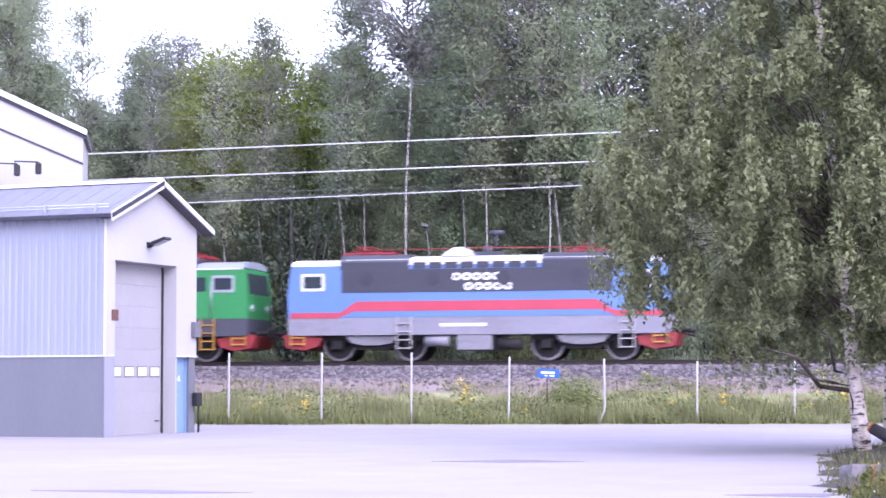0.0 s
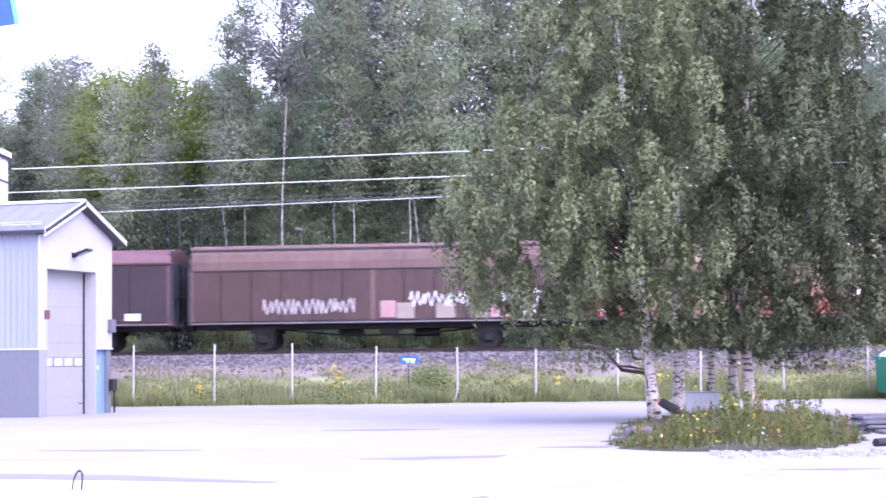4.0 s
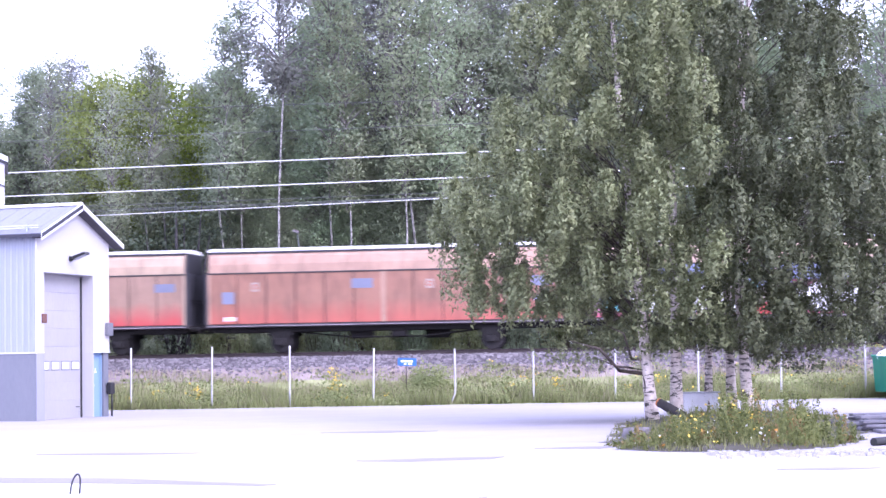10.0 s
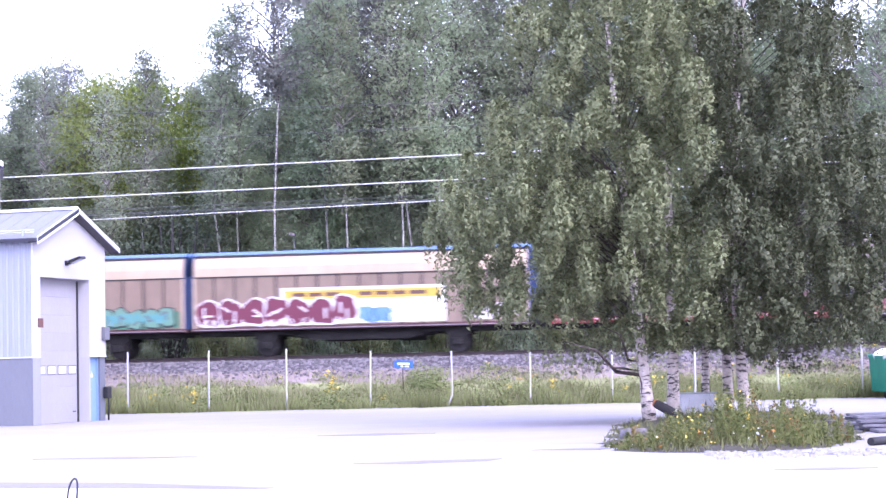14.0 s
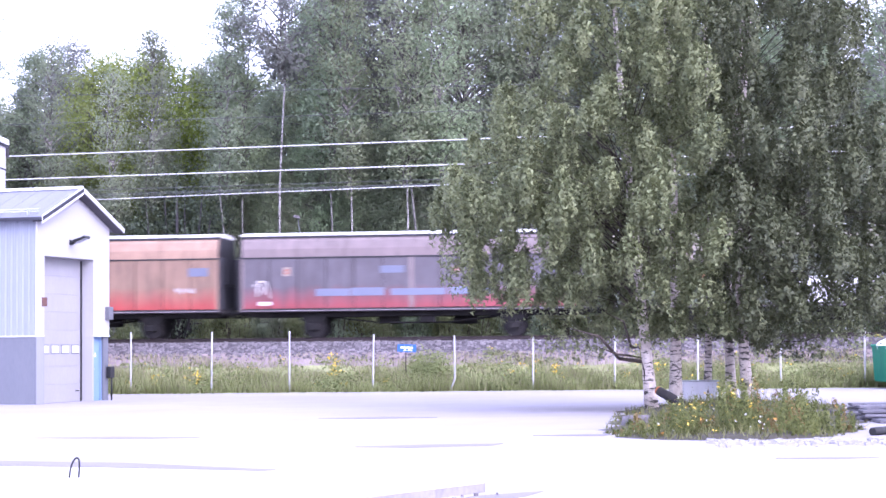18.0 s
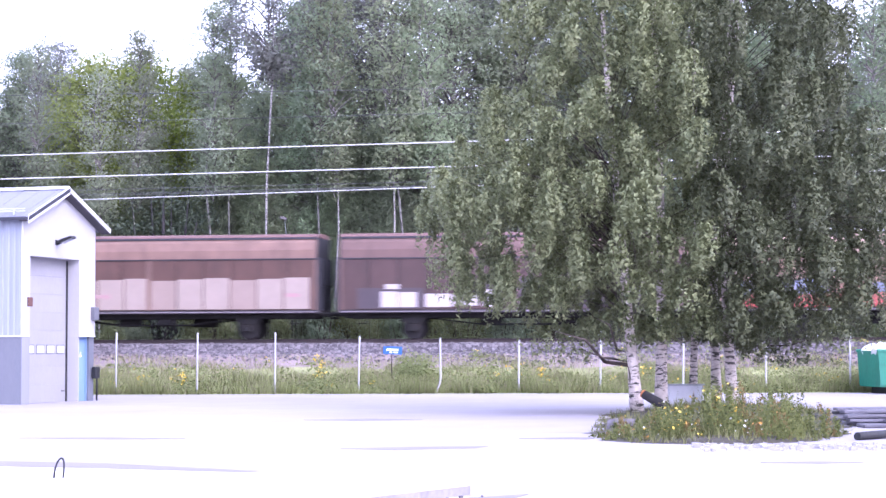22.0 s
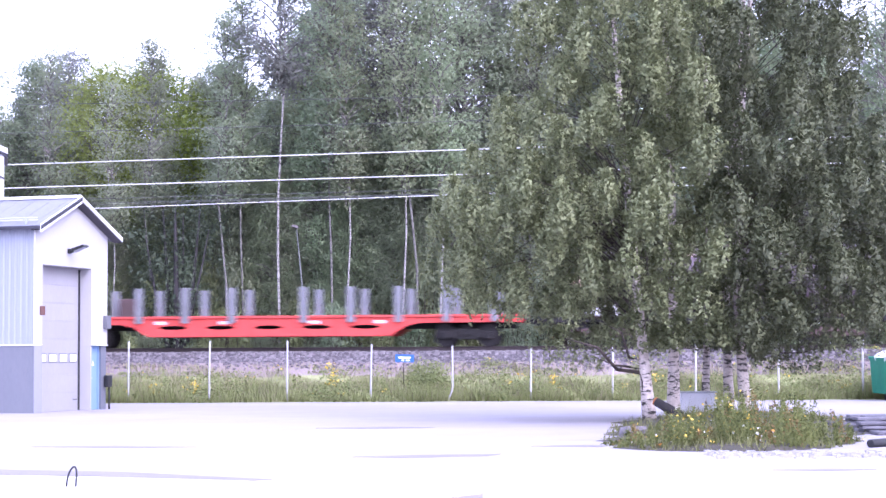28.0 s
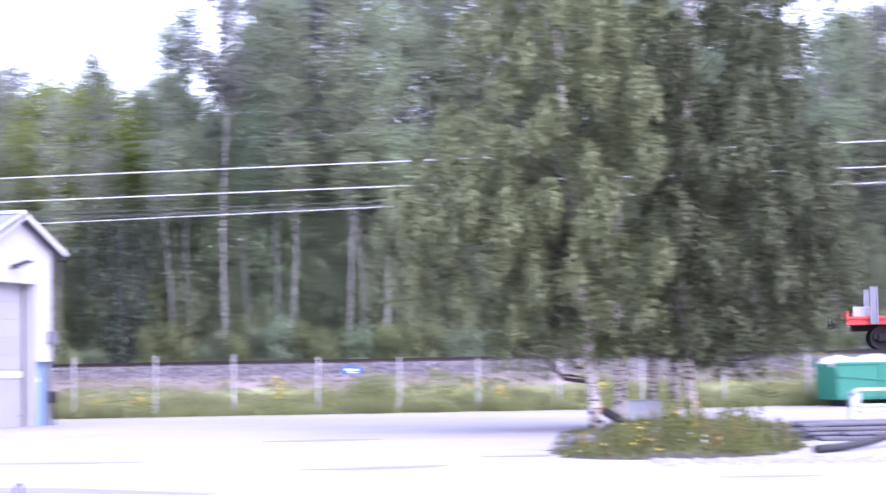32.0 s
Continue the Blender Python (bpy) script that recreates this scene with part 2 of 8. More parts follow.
# Blue-grey sheet metal, its colour also deepened for the shade on that side.
M["pale_cladding"] = surface("pale_cladding", (0.265, 0.285, 0.335), 0.5, 0.0, 0.05, 0.6, 18, 0.05, (1, 1, 0.2), (0.34, 0.36, 0.42), 0.3)
M["grey_plinth"] = surface("grey_plinth", (0.145, 0.15, 0.175), 0.7, 0, 0.08, 0.6, 18, 0.1, (1, 1, 0.3), (0.17, 0.17, 0.19), 0.35)
M["pier_grey"] = surface("pier_grey", (0.27, 0.27, 0.325), 0.7, 0, 0.06, 0.6, 18, 0.1, (1, 1, 0.3), (0.22, 0.22, 0.26), 0.3)
M["gate_paint"] = surface("gate_paint", (0.31, 0.30, 0.31), 0.55, 0, 0.05, 0.7, 20, 0.05, (1, 1, 0.3), (0.36, 0.34, 0.34), 0.3)
M["blue_door"] = surface("blue_door", (0.20, 0.30, 0.47), 0.5, 0, 0.08, 1.2, 20, 0.05, (1, 1, 0.3), (0.16, 0.24, 0.38), 0.4)
M["roof_metal"] = surface("roof_metal", (0.155, 0.155, 0.19), 0.5, 0.1, 0.10, 0.6, 14, 0.08, (1, 1, 1), (0.18, 0.18, 0.215), 0.4)
M["white_trim"] = surface("white_trim", (0.62, 0.61, 0.62), 0.55, 0, 0.05, 1, 20, 0.04)
M["dark_trim"] = surface("dark_trim", (0.035, 0.035, 0.05), 0.5, 0, 0.2, 2, 20, 0.05)
M["soffit"] = surface("soffit", (0.07, 0.065, 0.075), 0.8, 0, 0.15, 2, 14, 0.1)
M["black_metal"] = surface("black_metal", (0.02, 0.02, 0.022), 0.5, 0.2, 0.3, 3, 20, 0.05)
M["galvanised"] = surface("galvanised", (0.40, 0.42, 0.46), 0.45, 0.5, 0.12, 3, 25, 0.05)
M["post_grey"] = surface("post_grey", (0.44, 0.43, 0.43), 0.6, 0.2, 0.15, 2, 25, 0.05, (1, 1, 0.3), (0.25, 0.20, 0.17), 0.4)
M["brick_red"] = surface("brick_red", (0.13, 0.06, 0.05), 0.8, 0, 0.2, 4, 30, 0.2)
M["sign_blue"] = surface("sign_blue", (0.035, 0.125, 0.40), 0.4, 0, 0.08, 3, 30, 0.02)
M["sign_white"] = surface("sign_white", (0.85, 0.85, 0.85), 0.5, 0, 0.04, 3, 30, 0.02)
M["dumpster_green"] = surface("dumpster_green", (0.012, 0.175, 0.108), 0.5, 0, 0.15, 1.2, 16, 0.1, (1, 1, 0.4), (0.03, 0.09, 0.06), 0.5)
M["sack_white"] = surface("sack_white", (0.62, 0.62, 0.62), 0.7, 0, 0.08, 2, 14, 0.2)
M["flag_blue"] = surface("flag_blue", (0.02, 0.075, 0.40), 0.6, 0, 0.1, 2, 20, 0.05)
M["flag_green"] = surface("flag_green", (0.12, 0.52, 0.22), 0.6, 0, 0.1, 2, 20, 0.05)
M["timber_grey"] = surface("timber_grey", (0.125, 0.118, 0.138), 0.85, 0, 0.3, 2, 18, 0.3, (0.4, 1, 1))
M["rubber"] = surface("rubber", (0.018, 0.018, 0.02), 0.7, 0, 0.3, 3, 20, 0.1)
M["cable"] = surface("cable", (0.55, 0.54, 0.54), 0.4, 0.3, 0.06, 1, 9, 0.02)
M["cable_dim"] = surface("cable_dim", (0.10, 0.105, 0.10), 0.5, 0.2, 0.1, 1, 9, 0.02)
M["wheel"] = surface("wheel", (0.016, 0.013, 0.014), 0.7, 0.0, 0.3, 3, 20, 0.1)
M["tread"] = surface("tread", (0.035, 0.03, 0.032), 0.4, 0.7, 0.2, 3, 20, 0.05)
M["bright_tyre"] = surface("bright_tyre", (0.24, 0.22, 0.23), 0.45, 0.4, 0.2, 3, 20, 0.05)
M["under"] = surface("under", (0.014, 0.012, 0.013), 0.85, 0.0, 0.3, 1.2, 14, 0.2, (1, 1, 1), (0.04, 0.028, 0.026), 0.5)
M["under_rust"] = surface("under_rust", (0.075, 0.045, 0.042), 0.8, 0.1, 0.3, 1.2, 14, 0.2)
M["yellow"] = surface("yellow", (0.48, 0.26, 0.04), 0.5, 0, 0.12, 3, 20, 0.05)
M["red_gear"] = surface("red_gear", (0.27, 0.03, 0.035), 0.5, 0, 0.15, 2, 20, 0.05)
M["stake_grey"] = surface("stake_grey", (0.20, 0.20, 0.225), 0.6, 0.1, 0.15, 2, 25, 0.05)
M["leaf_dry"] = leaf_material("leaf_dry", (0.14, 0.105, 0.040), (0.46, 0.33, 0.13), 0.4)
M["flower_orange"] = surface("flower_orange", (0.75, 0.36, 0.07), 0.6, 0, 0.2)
M["cut_wood"] = surface("cut_wood", (0.46, 0.17, 0.06), 0.8, 0, 0.2, 4, 30, 0.2)
M["mast_steel"] = surface("mast_steel", (0.20, 0.21, 0.235), 0.5, 0.4, 0.12, 3, 25, 0.05)
# Darker yard tone, for painted shadow strips and for streaks.
M["damp_asphalt"] = surface("damp_asphalt", (0.178, 0.158, 0.185), 0.75, 0, 0.10, 0.5, 18, 0.1, (1, 1, 1), (0.22, 0.20, 0.225), 0.6)
M["pale_cabinet"] = surface("pale_cabinet", (0.62, 0.62, 0.68), 0.5, 0.1, 0.1, 3, 25, 0.05)
M["cabinet_grey"] = surface("cabinet_grey", (0.15, 0.15, 0.17), 0.5, 0.1, 0.1, 3, 25, 0.05)
M["window_dark"] = surface("window_dark", (0.03, 0.04, 0.05), 0.08, 0, 0.2, 2, 20, 0.0)


# ---- building blocks ----
class Geo:
    """Collects the faces of one mesh."""

    def __init__(self):
        self.v, self.f, self.s = [], [], []

    def add(self, verts, faces, smooth=False):
        k = len(self.v)
        self.v += [tuple(p) for p in verts]
        self.f += [tuple(i + k for i in f) for f in faces]
        self.s += [smooth] * len(faces)
        return self

    def box(self, x0, x1, y0, y1, z0, z1, c=0.0):
        """A box; c: width of the chamfer on its long and upright edges."""
        if c <= 0:
            v = [(x, y, z) for z in (z0, z1) for y in (y0, y1) for x in (x0, x1)]
            return self.add(v, [(0, 2, 3, 1), (4, 5, 7, 6), (0, 1, 5, 4), (2, 6, 7, 3), (0, 4, 6, 2), (1, 3, 7, 5)])
        v = []
        for z, k in ((z0, c), (z0 + c, 0), (z1 - c, 0), (z1, c)):
            v += [(x0 + c + k * 0, y0 + k, z), (x1 - c, y0 + k, z), (x1 - k, y0 + c, z), (x1 - k, y1 - c, z),
                  (x1 - c, y1 - k, z), (x0 + c, y1 - k, z), (x0 + k, y1 - c, z), (x0 + k, y0 + c, z)]
        f = [tuple(range(7, -1, -1)), tuple(range(24, 32))]
        for r in range(3):
            f += [(r * 8 + i, r * 8 + (i + 1) % 8, r * 8 + 8 + (i + 1) % 8, r * 8 + 8 + i) for i in range(8)]
        return self.add(v, f)

    def prism(self, outline, axis, a, b, smooth=False):
        """Pushes a closed outline from a to b along an axis. Outline in (y, z), (x, z) or (x, y)."""
        n = len(outline)
        put = {"x": lambda p, d: (d, p[0], p[1]), "y": lambda p, d: (p[0], d, p[1]), "z": lambda p, d: (p[0], p[1], d)}[axis]
        v = [put(p, d) for d in (a, b) for p in outline]
        f = [(i, (i + 1) % n, n + (i + 1) % n, n + i) for i in range(n)]
        self.add(v, f, smooth)
        k = len(self.v) - 2 * n
        self.f += [tuple(k + i for i in range(n - 1, -1, -1)), tuple(k + n + i for i in range(n))]
        self.s += [False, False]
        return self

    def tube(self, pts, radii, sides=8, smooth=True, caps=True):
        """A tube along points."""
        pts = [Vector(p) for p in pts]
        if not isinstance(radii, (list, tuple)):
            radii = [radii] * len(pts)
        v, f, n = [], [], len(pts)
        for i, p in enumerate(pts):
            d = (pts[min(i + 1, n - 1)] - pts[max(i - 1, 0)]).normalized()
            a = d.cross(Vector((0.31, 0.95, 0.05)) if abs(d.y) < 0.9 else Vector((1, 0, 0))).normalized()
            b = d.cross(a)
            for s in range(sides):
                w = 2 * math.pi * s / sides
                v.append(p + (a * math.cos(w) + b * math.sin(w)) * radii[i])
        for i in range(n - 1):
            f += [(i * sides + s, i * sides + (s + 1) % sides, (i + 1) * sides + (s + 1) % sides, (i + 1) * sides + s) for s in range(sides)]
        self.add(v, f, smooth)
        if caps:
            k = len(self.v) - n * sides
            self.f += [tuple(k + s for s in range(sides - 1, -1, -1)), tuple(k + (n - 1) * sides + s for s in range(sides))]
            self.s += [False, False]
        return self

    def disc(self, x, y, z, r, half, axis="y", sides=20, hub=None):
        """A wheel-like drum round an axis."""
        out = [(math.cos(2 * math.pi * i / sides) * r, math.sin(2 * math.pi * i / sides) * r) for i in range(sides)]
        if axis == "y":
            self.prism([(x + p[0], z + p[1]) for p in out], "y", y - half, y + half, True)
        elif axis == "x":
            self.prism([(y + p[0], z + p[1]) for p in out], "x", x - half, x + half, True)
        else:
            self.prism([(x + p[0], y + p[1]) for p in out], "z", z - half, z + half, True)
        return self

    def mesh(self, name):
        me = bpy.data.meshes.new(name)
        me.from_pydata(self.v, [], self.f)
        me.polygons.foreach_set("use_smooth", self.s)
        me.update()
        return me


def tri_mesh(name, verts, per, normals=None):
    """A mesh of loose leaves out of an array of corner points, per corners a leaf; normals: soft ones, a leaf each."""
    verts = np.asarray(verts, dtype=np.float32).reshape(-1, 3)
    n = len(verts) // per
    me = bpy.data.meshes.new(name)
    me.vertices.add(len(verts))
    me.vertices.foreach_set("co", verts.ravel())
    me.loops.add(len(verts))
    me.loops.foreach_set("vertex_index", np.arange(len(verts), dtype=np.int32))
    me.polygons.add(n)
    me.polygons.foreach_set("loop_start", np.arange(0, len(verts), per, dtype=np.int32))
    me.update(calc_edges=True)
    if normals is not None:
        me.polygons.foreach_set("use_smooth", np.ones(n, dtype=bool))
        at = me.attributes.new("custom_normal", "FLOAT_VECTOR", "POINT")
        at.data.foreach_set("vector", np.repeat(np.asarray(normals, dtype=np.float32), per, axis=0).ravel())
        me.update()
    return me


def empty(name, m, label, category, group="", kind=""):
    ob = new(name)
    ob.matrix_basis = m
    return tagged(ob, label, category, group, kind)


def solid(name, geo, material, parent=None, label="", m=None):
    me = geo.mesh(name) if isinstance(geo, Geo) else geo
    if not me.materials:
        me.materials.append(material)
    ob = new(name, me)
    if parent is not None:
        ob.parent = parent
    if m is not None:
        ob.matrix_basis = m
    if label:
        ob["label"] = label
    return ob


part = solid

# ---- the lie of the land ----
TRACK_TURN = -8.0                     # the line runs to the right and towards the viewer
UX, UY = math.cos(radians(8)), -math.sin(radians(8))
NX, NY = math.sin(radians(8)), math.cos(radians(8))
TRACK_O = Vector((1.4 * NX, 79.1 + 1.4 * NY, 2.09))     # top of rail, straight ahead


def on_track(p, d=0.0, z=0.0):
    """A place p metres along the line, d metres beyond it, z over the rails."""
    return Vector((TRACK_O.x + p * UX + d * NX, TRACK_O.y + p * UY + d * NY, TRACK_O.z + z))


def track_d(x, y):
    return (x - TRACK_O.x) * NX + (y - TRACK_O.y) * NY


def yard_edge(x):
    """Where the yard ends at the grass verge."""
    bed = TRACK_O.y - 3.0 - (x - TRACK_O.x) * math.tan(radians(8))
    return min(70.9, bed - 4.0) + 0.12 * math.sin(x * 0.9) + 0.08 * math.sin(x * 2.3)


def verge_z(x, y):
    """Height of the verge, the track bed and the woods' floor."""
    d = track_d(x, y)
    if d > -2.6:
        if d < 2.6:
            return 1.78
        return 1.78 - 0.55 * min(1, (d - 2.6) / 2.0) + 0.018 * max(0, min(60.0, d - 6))
    y0 = yard_edge(x)
    bed_y = TRACK_O.y - (2.6 / NY) - (x - TRACK_O.x) * math.tan(radians(8))
    k = max(0.0, min(1.0, (y - y0) / max(0.5, bed_y - y0)))
    return 1.78 * (0.30 * k + 0.70 * k ** 1.6) + 0.05 * math.sin(x * 1.1 + y) * k * (1 - k) * 4


def make_ground():
    xs = [-2400, -1200, -600, -300, -150, -80, -50] + [x * 1.0 for x in range(-32, 41)] + [50, 80, 150, 300, 600, 1200, 2400]
    verts, faces, mats, rows = [], [], [], 0
    for x in xs:
        y0 = yard_edge(x)
        bed = TRACK_O.y - (2.6 / NY) - (x - TRACK_O.x) * math.tan(radians(8))
        ys = [min(-1500, y0 - 1600), min(-300, y0 - 400), min(-60, y0 - 120), y0 - 72, y0 - 60, y0 - 48, y0 - 36, y0 - 24, y0 - 12, y0 - 4, y0]
        zs = [0.0] * len(ys)
        for i in range(1, 9):
            y = y0 + (bed - y0) * i / 8
            ys.append(y)
            zs.append(verge_z(x, y))
        for dd in (5.2, 6.5, 8.5, 12, 20, 35, 70, 300, 1800):
            y = bed + dd
            ys.append(y)
            zs.append(verge_z(x, y))
        rows = len(ys)
        verts += [(x, a, b) for a, b in zip(ys, zs)]
    for i in range(len(xs) - 1):
        for j in range(rows - 1):
            faces.append((i * rows + j, (i + 1) * rows + j, (i + 1) * rows + j + 1, i * rows + j + 1))
            mats.append(0 if j < 10 else 1 if j < 15 else 2 if j < 17 else 3 if j < 20 else 4)
    me = bpy.data.meshes.new("ground")
    me.from_pydata(verts, [], faces)
    for k in ("yard", "verge_soil", "gravel_slope", "ballast_bed", "forest_floor"):
        me.materials.append(M[k])
    me.polygons.foreach_set("material_index", mats)
    me.update()
    return tagged(new("ground", me), "pale worn yard rising to a grassy railway bank", "ground", "", "structure")


make_ground()


def rock(rng, r):
    """A small angular stone, 8 corners."""
    pts = [(sx, sy, sz) for sz in (-1, 1) for sy in (-1, 1) for sx in (-1, 1)]
    v = [tuple(c * r * rng.uniform(0.55, 1.0) for c in p) for p in pts]
    return v, [(0, 2, 3, 1), (4, 5, 7, 6), (0, 1, 5, 4), (2, 6, 7, 3), (0, 4, 6, 2), (1, 3, 7, 5)]


def make_track():
    for side in (-0.7175, 0.7175):
        prof = [(-0.07, -0.17), (0.07, -0.17), (0.07, -0.155), (0.015, -0.13), (0.015, -0.05), (0.036, -0.035), (0.036, 0), (-0.036, 0), (-0.036, -0.035), (-0.015, -0.05), (-0.015, -0.13), (-0.07, -0.155)]
        g = Geo().prism([(side + a, b) for a, b in prof], "x", -620, 620)
        ob = solid("rail", g, M["rail_steel"])
        ob.matrix_basis = pose(*TRACK_O, 0, 0, TRACK_TURN)
        tagged(ob, "rusty brown steel rail on ballast", "rail", "rails of the line", "structure")
    rng = random.Random(5)
    bed = empty("track_bed", pose(*TRACK_O, 0, 0, TRACK_TURN), "grey crushed-stone ballast with sleepers", "track bed", "", "structure")
    sl = Geo().box(-0.12, 0.12, -1.25, 1.25, -0.32, -0.165, 0.02).mesh("sleeper")
    sl.materials.append(M["sleeper"])
    for i in range(-46, 50):
        o = new("sleeper", sl)
        o.parent = bed
        o.matrix_basis = pose(i * 0.65, 0, 0)
    g = Geo()
    for i in range(12000):
        d = rng.uniform(-4.6, -1.3) if i % 6 else rng.uniform(-1.3, 2.4)
        p = rng.uniform(-20, 26)
        w = on_track(p, d)
        z = verge_z(w.x, w.y) - TRACK_O.z
        if d > -2.6:
            z += 0.13 * max(0.0, 1 - abs(d) / 2.6) + 0.02
        if d < -3.4 and rng.random() < (-d - 3.4) / 1.3:
            continue
        v, f = rock(rng, rng.uniform(0.03, 0.085))
        g.add([(p + a, d + b, z + c) for a, b, c in v], f)
    o = part("ballast_stones", g, M["ballast_stone"], bed, "grey crushed stones")
    o["kind"] = "stuff"


make_track()


def make_fence():
    """Leaning tube posts along the verge; one is kinked at its foot."""
    posts = [(-14.4, 2.25, 0.01, 0), (-11.42, 2.29, 0.01, 0), (-8.43, 2.28, 0.02, 0), (-5.55, 2.28, 0.015, 0), (-2.45, 2.14, 0.03, 0), (0.58, 2.07, -0.005, 0.16),
             (3.47, 1.98, 0.025, 0), (6.5, 2.0, 0.03, 0), (9.58, 2.09, 0.02, 0), (12.65, 2.14, 0.02, 0), (15.78, 2.2, 0.01, 0), (19.06, 2.2, 0.015, 0), (22.2, 2.2, 0.01, 0)]
    f = empty("fence", pose(0, 71.2, 0), "row of weathered grey steel fence posts along the grassy verge", "fence")
    for x, h, lean, kink in posts:
        g = Geo()
        pts = [(0, 0, -0.25)]
        if kink:
            pts += [(-kink * 0.9, 0, 0.12), (-kink * 0.1, 0, 0.42), (0.0, 0, 0.6)]
        else:
            pts += [(0, 0, 0.3)]
        pts += [(lean * 0.5, 0, h * 0.6), (lean * 1.2, 0, h - 0.01), (lean * 1.2, 0, h)]
        g.tube(pts, [0.036] * (len(pts) - 1) + [0.028], 8)
        part("post", g, M["post_grey"], f, m=pose(x, 0, 0))


make_fence()


# ---- the small white garage and the hall behind it ----
GAR = pose(-12.23, 58.3, 0, 0, 0, 72.6)
GW, GL, EAVE, RIDGE = 4.82, 9.0, 5.80, 6.66


def make_garage():
    b = empty("garage", GAR, "small white garage with a grey plinth and a pitched metal roof", "garage")
    # gable wall with the gate opening, built round it; 0.3 thick
    g = Geo()
    g.prism([(0.045, 4.54), (GW, 4.54), (GW, EAVE - 0.05), (GW / 2, RIDGE - 0.12), (0.045, EAVE - 0.05)], "y", 0, 0.3)
    g.box(3.70, GW, 0, 0.3, 2.07, 4.54)
    part("gable_wall", g, M["white_wall"], b, "white rendered gable wall")
    part("gate_pier", Geo().box(0.045, 0.53, 0.0, 0.5, 2.06, 4.54), M["white_wall"], b)
    part("gate_pier", Geo().box(0.045, 0.53, 0.0, 0.5, -0.1, 2.06), M["pier_grey"], b, "lavender-grey painted foot of the pier")
    # Black strip stands in for the shaded gap beside the gate.
    part("gate_seal", Geo().box(3.60, 3.695, 0.395, 0.414, 0.0, 4.50), M["rubber"], b, "black strip as the dark gap beside the gate")
    part("gate_pier", Geo().box(3.70, 3.78, 0.02, 0.5, -0.1, 2.07), M["white_wall"], b)
    part("gate_reveal", Geo().box(3.70, 3.9, 0.3, 0.5, 2.07, 4.54).box(0.53, 3.7, 0.3, 0.5, 4.54, 4.7), M["white_wall"], b)
    part("corner_pier", Geo().box(4.46, GW - 0.02, 0.03, 0.3, -0.1, 2.07), M["grey_plinth"], b, "grey painted pier beside the door")
    part("door_canopy", Geo().box(3.71, GW + 0.02, -0.03, 0.0, 2.07, 2.10), M["white_trim"], b)
    part("pier_strip", Geo().box(-0.02, 0.5, -0.012, 0.0, 2.06, 2.085), M["white_trim"], b)
    # the gate: eight panels, four small panes in one of them
    gate = part("gate", Geo().box(0.5, 3.73, 0.452, 0.475, -0.05, 4.56), M["gate_paint"], b, "pale sectional garage gate")
    for i in range(8):
        z0 = i * 0.567
        gg = Geo().box(0.535, 3.695, 0.415, 0.452, z0 + 0.002, z0 + 0.565, 0.002)
        part("gate_panel", gg, M["gate_paint"], gate)
    for i in range(4):
        x = 1.02 + i * 0.66
        gp = Geo()
        gp.box(x, x + 0.52, 0.402, 0.415, 1.52, 1.82, 0.006)
        part("window_frame", gp, M["cabinet_grey"], gate, "grey frame of a small gate pane")
        part("pane", Geo().box(x + 0.035, x + 0.485, 0.396, 0.404, 1.555, 1.785, 0.004), M["white_trim"], gate, "pale small gate pane")
    part("gate_handle", Geo().box(3.3, 3.5, 0.39, 0.415, 0.33, 0.36, 0.005), M["black_metal"], gate)
    # the pedestrian door
    d = part("door", Geo().box(3.82, 4.44, 0.16, 0.21, 0.0, 2.04, 0.01), M["blue_door"], b, "light blue side door")
    part("door_frame", Geo().box(3.78, 3.84, 0.1, 0.28, 0, 2.07).box(4.42, 4.46, 0.1, 0.28, 0, 2.07).box(3.84, 4.42, 0.1, 0.28, 2.03, 2.07), M["blue_door"], d)
    part("door_handle", Geo().tube([(3.9, 0.12, 1.02), (4.02, 0.12, 1.02)], 0.015, 6).box(3.88, 3.93, 0.13, 0.16, 0.95, 1.1), M["galvanised"], d)
    part("door_sign", Geo().prism([(4.06, 1.42), (4.2, 1.42), (4.13, 1.58)], "y", 0.152, 0.16), M["sign_white"], d, "small white sticker")
    # long side wall: corrugated sheet above a grey plinth
    part("side_core", Geo().box(0.04, 0.30, 0.3, GL, -0.1, EAVE - 0.02), M["white_wall"], b)
    part("side_plinth", Geo().box(-0.02, 0.04, 0.0, GL, -0.1, 2.05, 0.004), M["grey_plinth"], b, "grey lower wall")
    part("plinth_flashing", Geo().box(-0.05, 0.04, -0.02, GL, 2.05, 2.085), M["white_trim"], b)
    step, n = 0.2, int(GL / 0.2)
    for i in range(n):
        y = i * step
        out = [(0.04, y), (0.04, y + step), (0.02, y + step), (0.02, y + 0.15), (-0.012, y + 0.125), (-0.012, y + 0.05), (0.02, y + 0.025), (0.02, y)]
        part("cladding_sheet", Geo().prism(out, "z", 2.085, EAVE - 0.04), M["pale_cladding"], b)
    part("corner_trim", Geo().box(-0.02, 0.06, -0.015, 0.0, 2.085, EAVE - 0.06), M["white_trim"], b)
    part("back_wall", Geo().box(0.0, GW, GL - 0.3, GL, -0.1, EAVE).box(GW - 0.3, GW, 0.3, GL - 0.3, -0.1, EAVE), M["white_wall"], b)
    # roof: standing-seam sheets
    s = (RIDGE - EAVE + 0.12) / (GW / 2)
    oy = 0.31
    for sgn, nm in ((-1, "roof_slope"), (1, "roof_slope")):
        ov = 0.20 if sgn < 0 else 0.42
        xe, zl = GW / 2 + sgn * (GW / 2 + ov), RIDGE - s * (GW / 2 + ov)
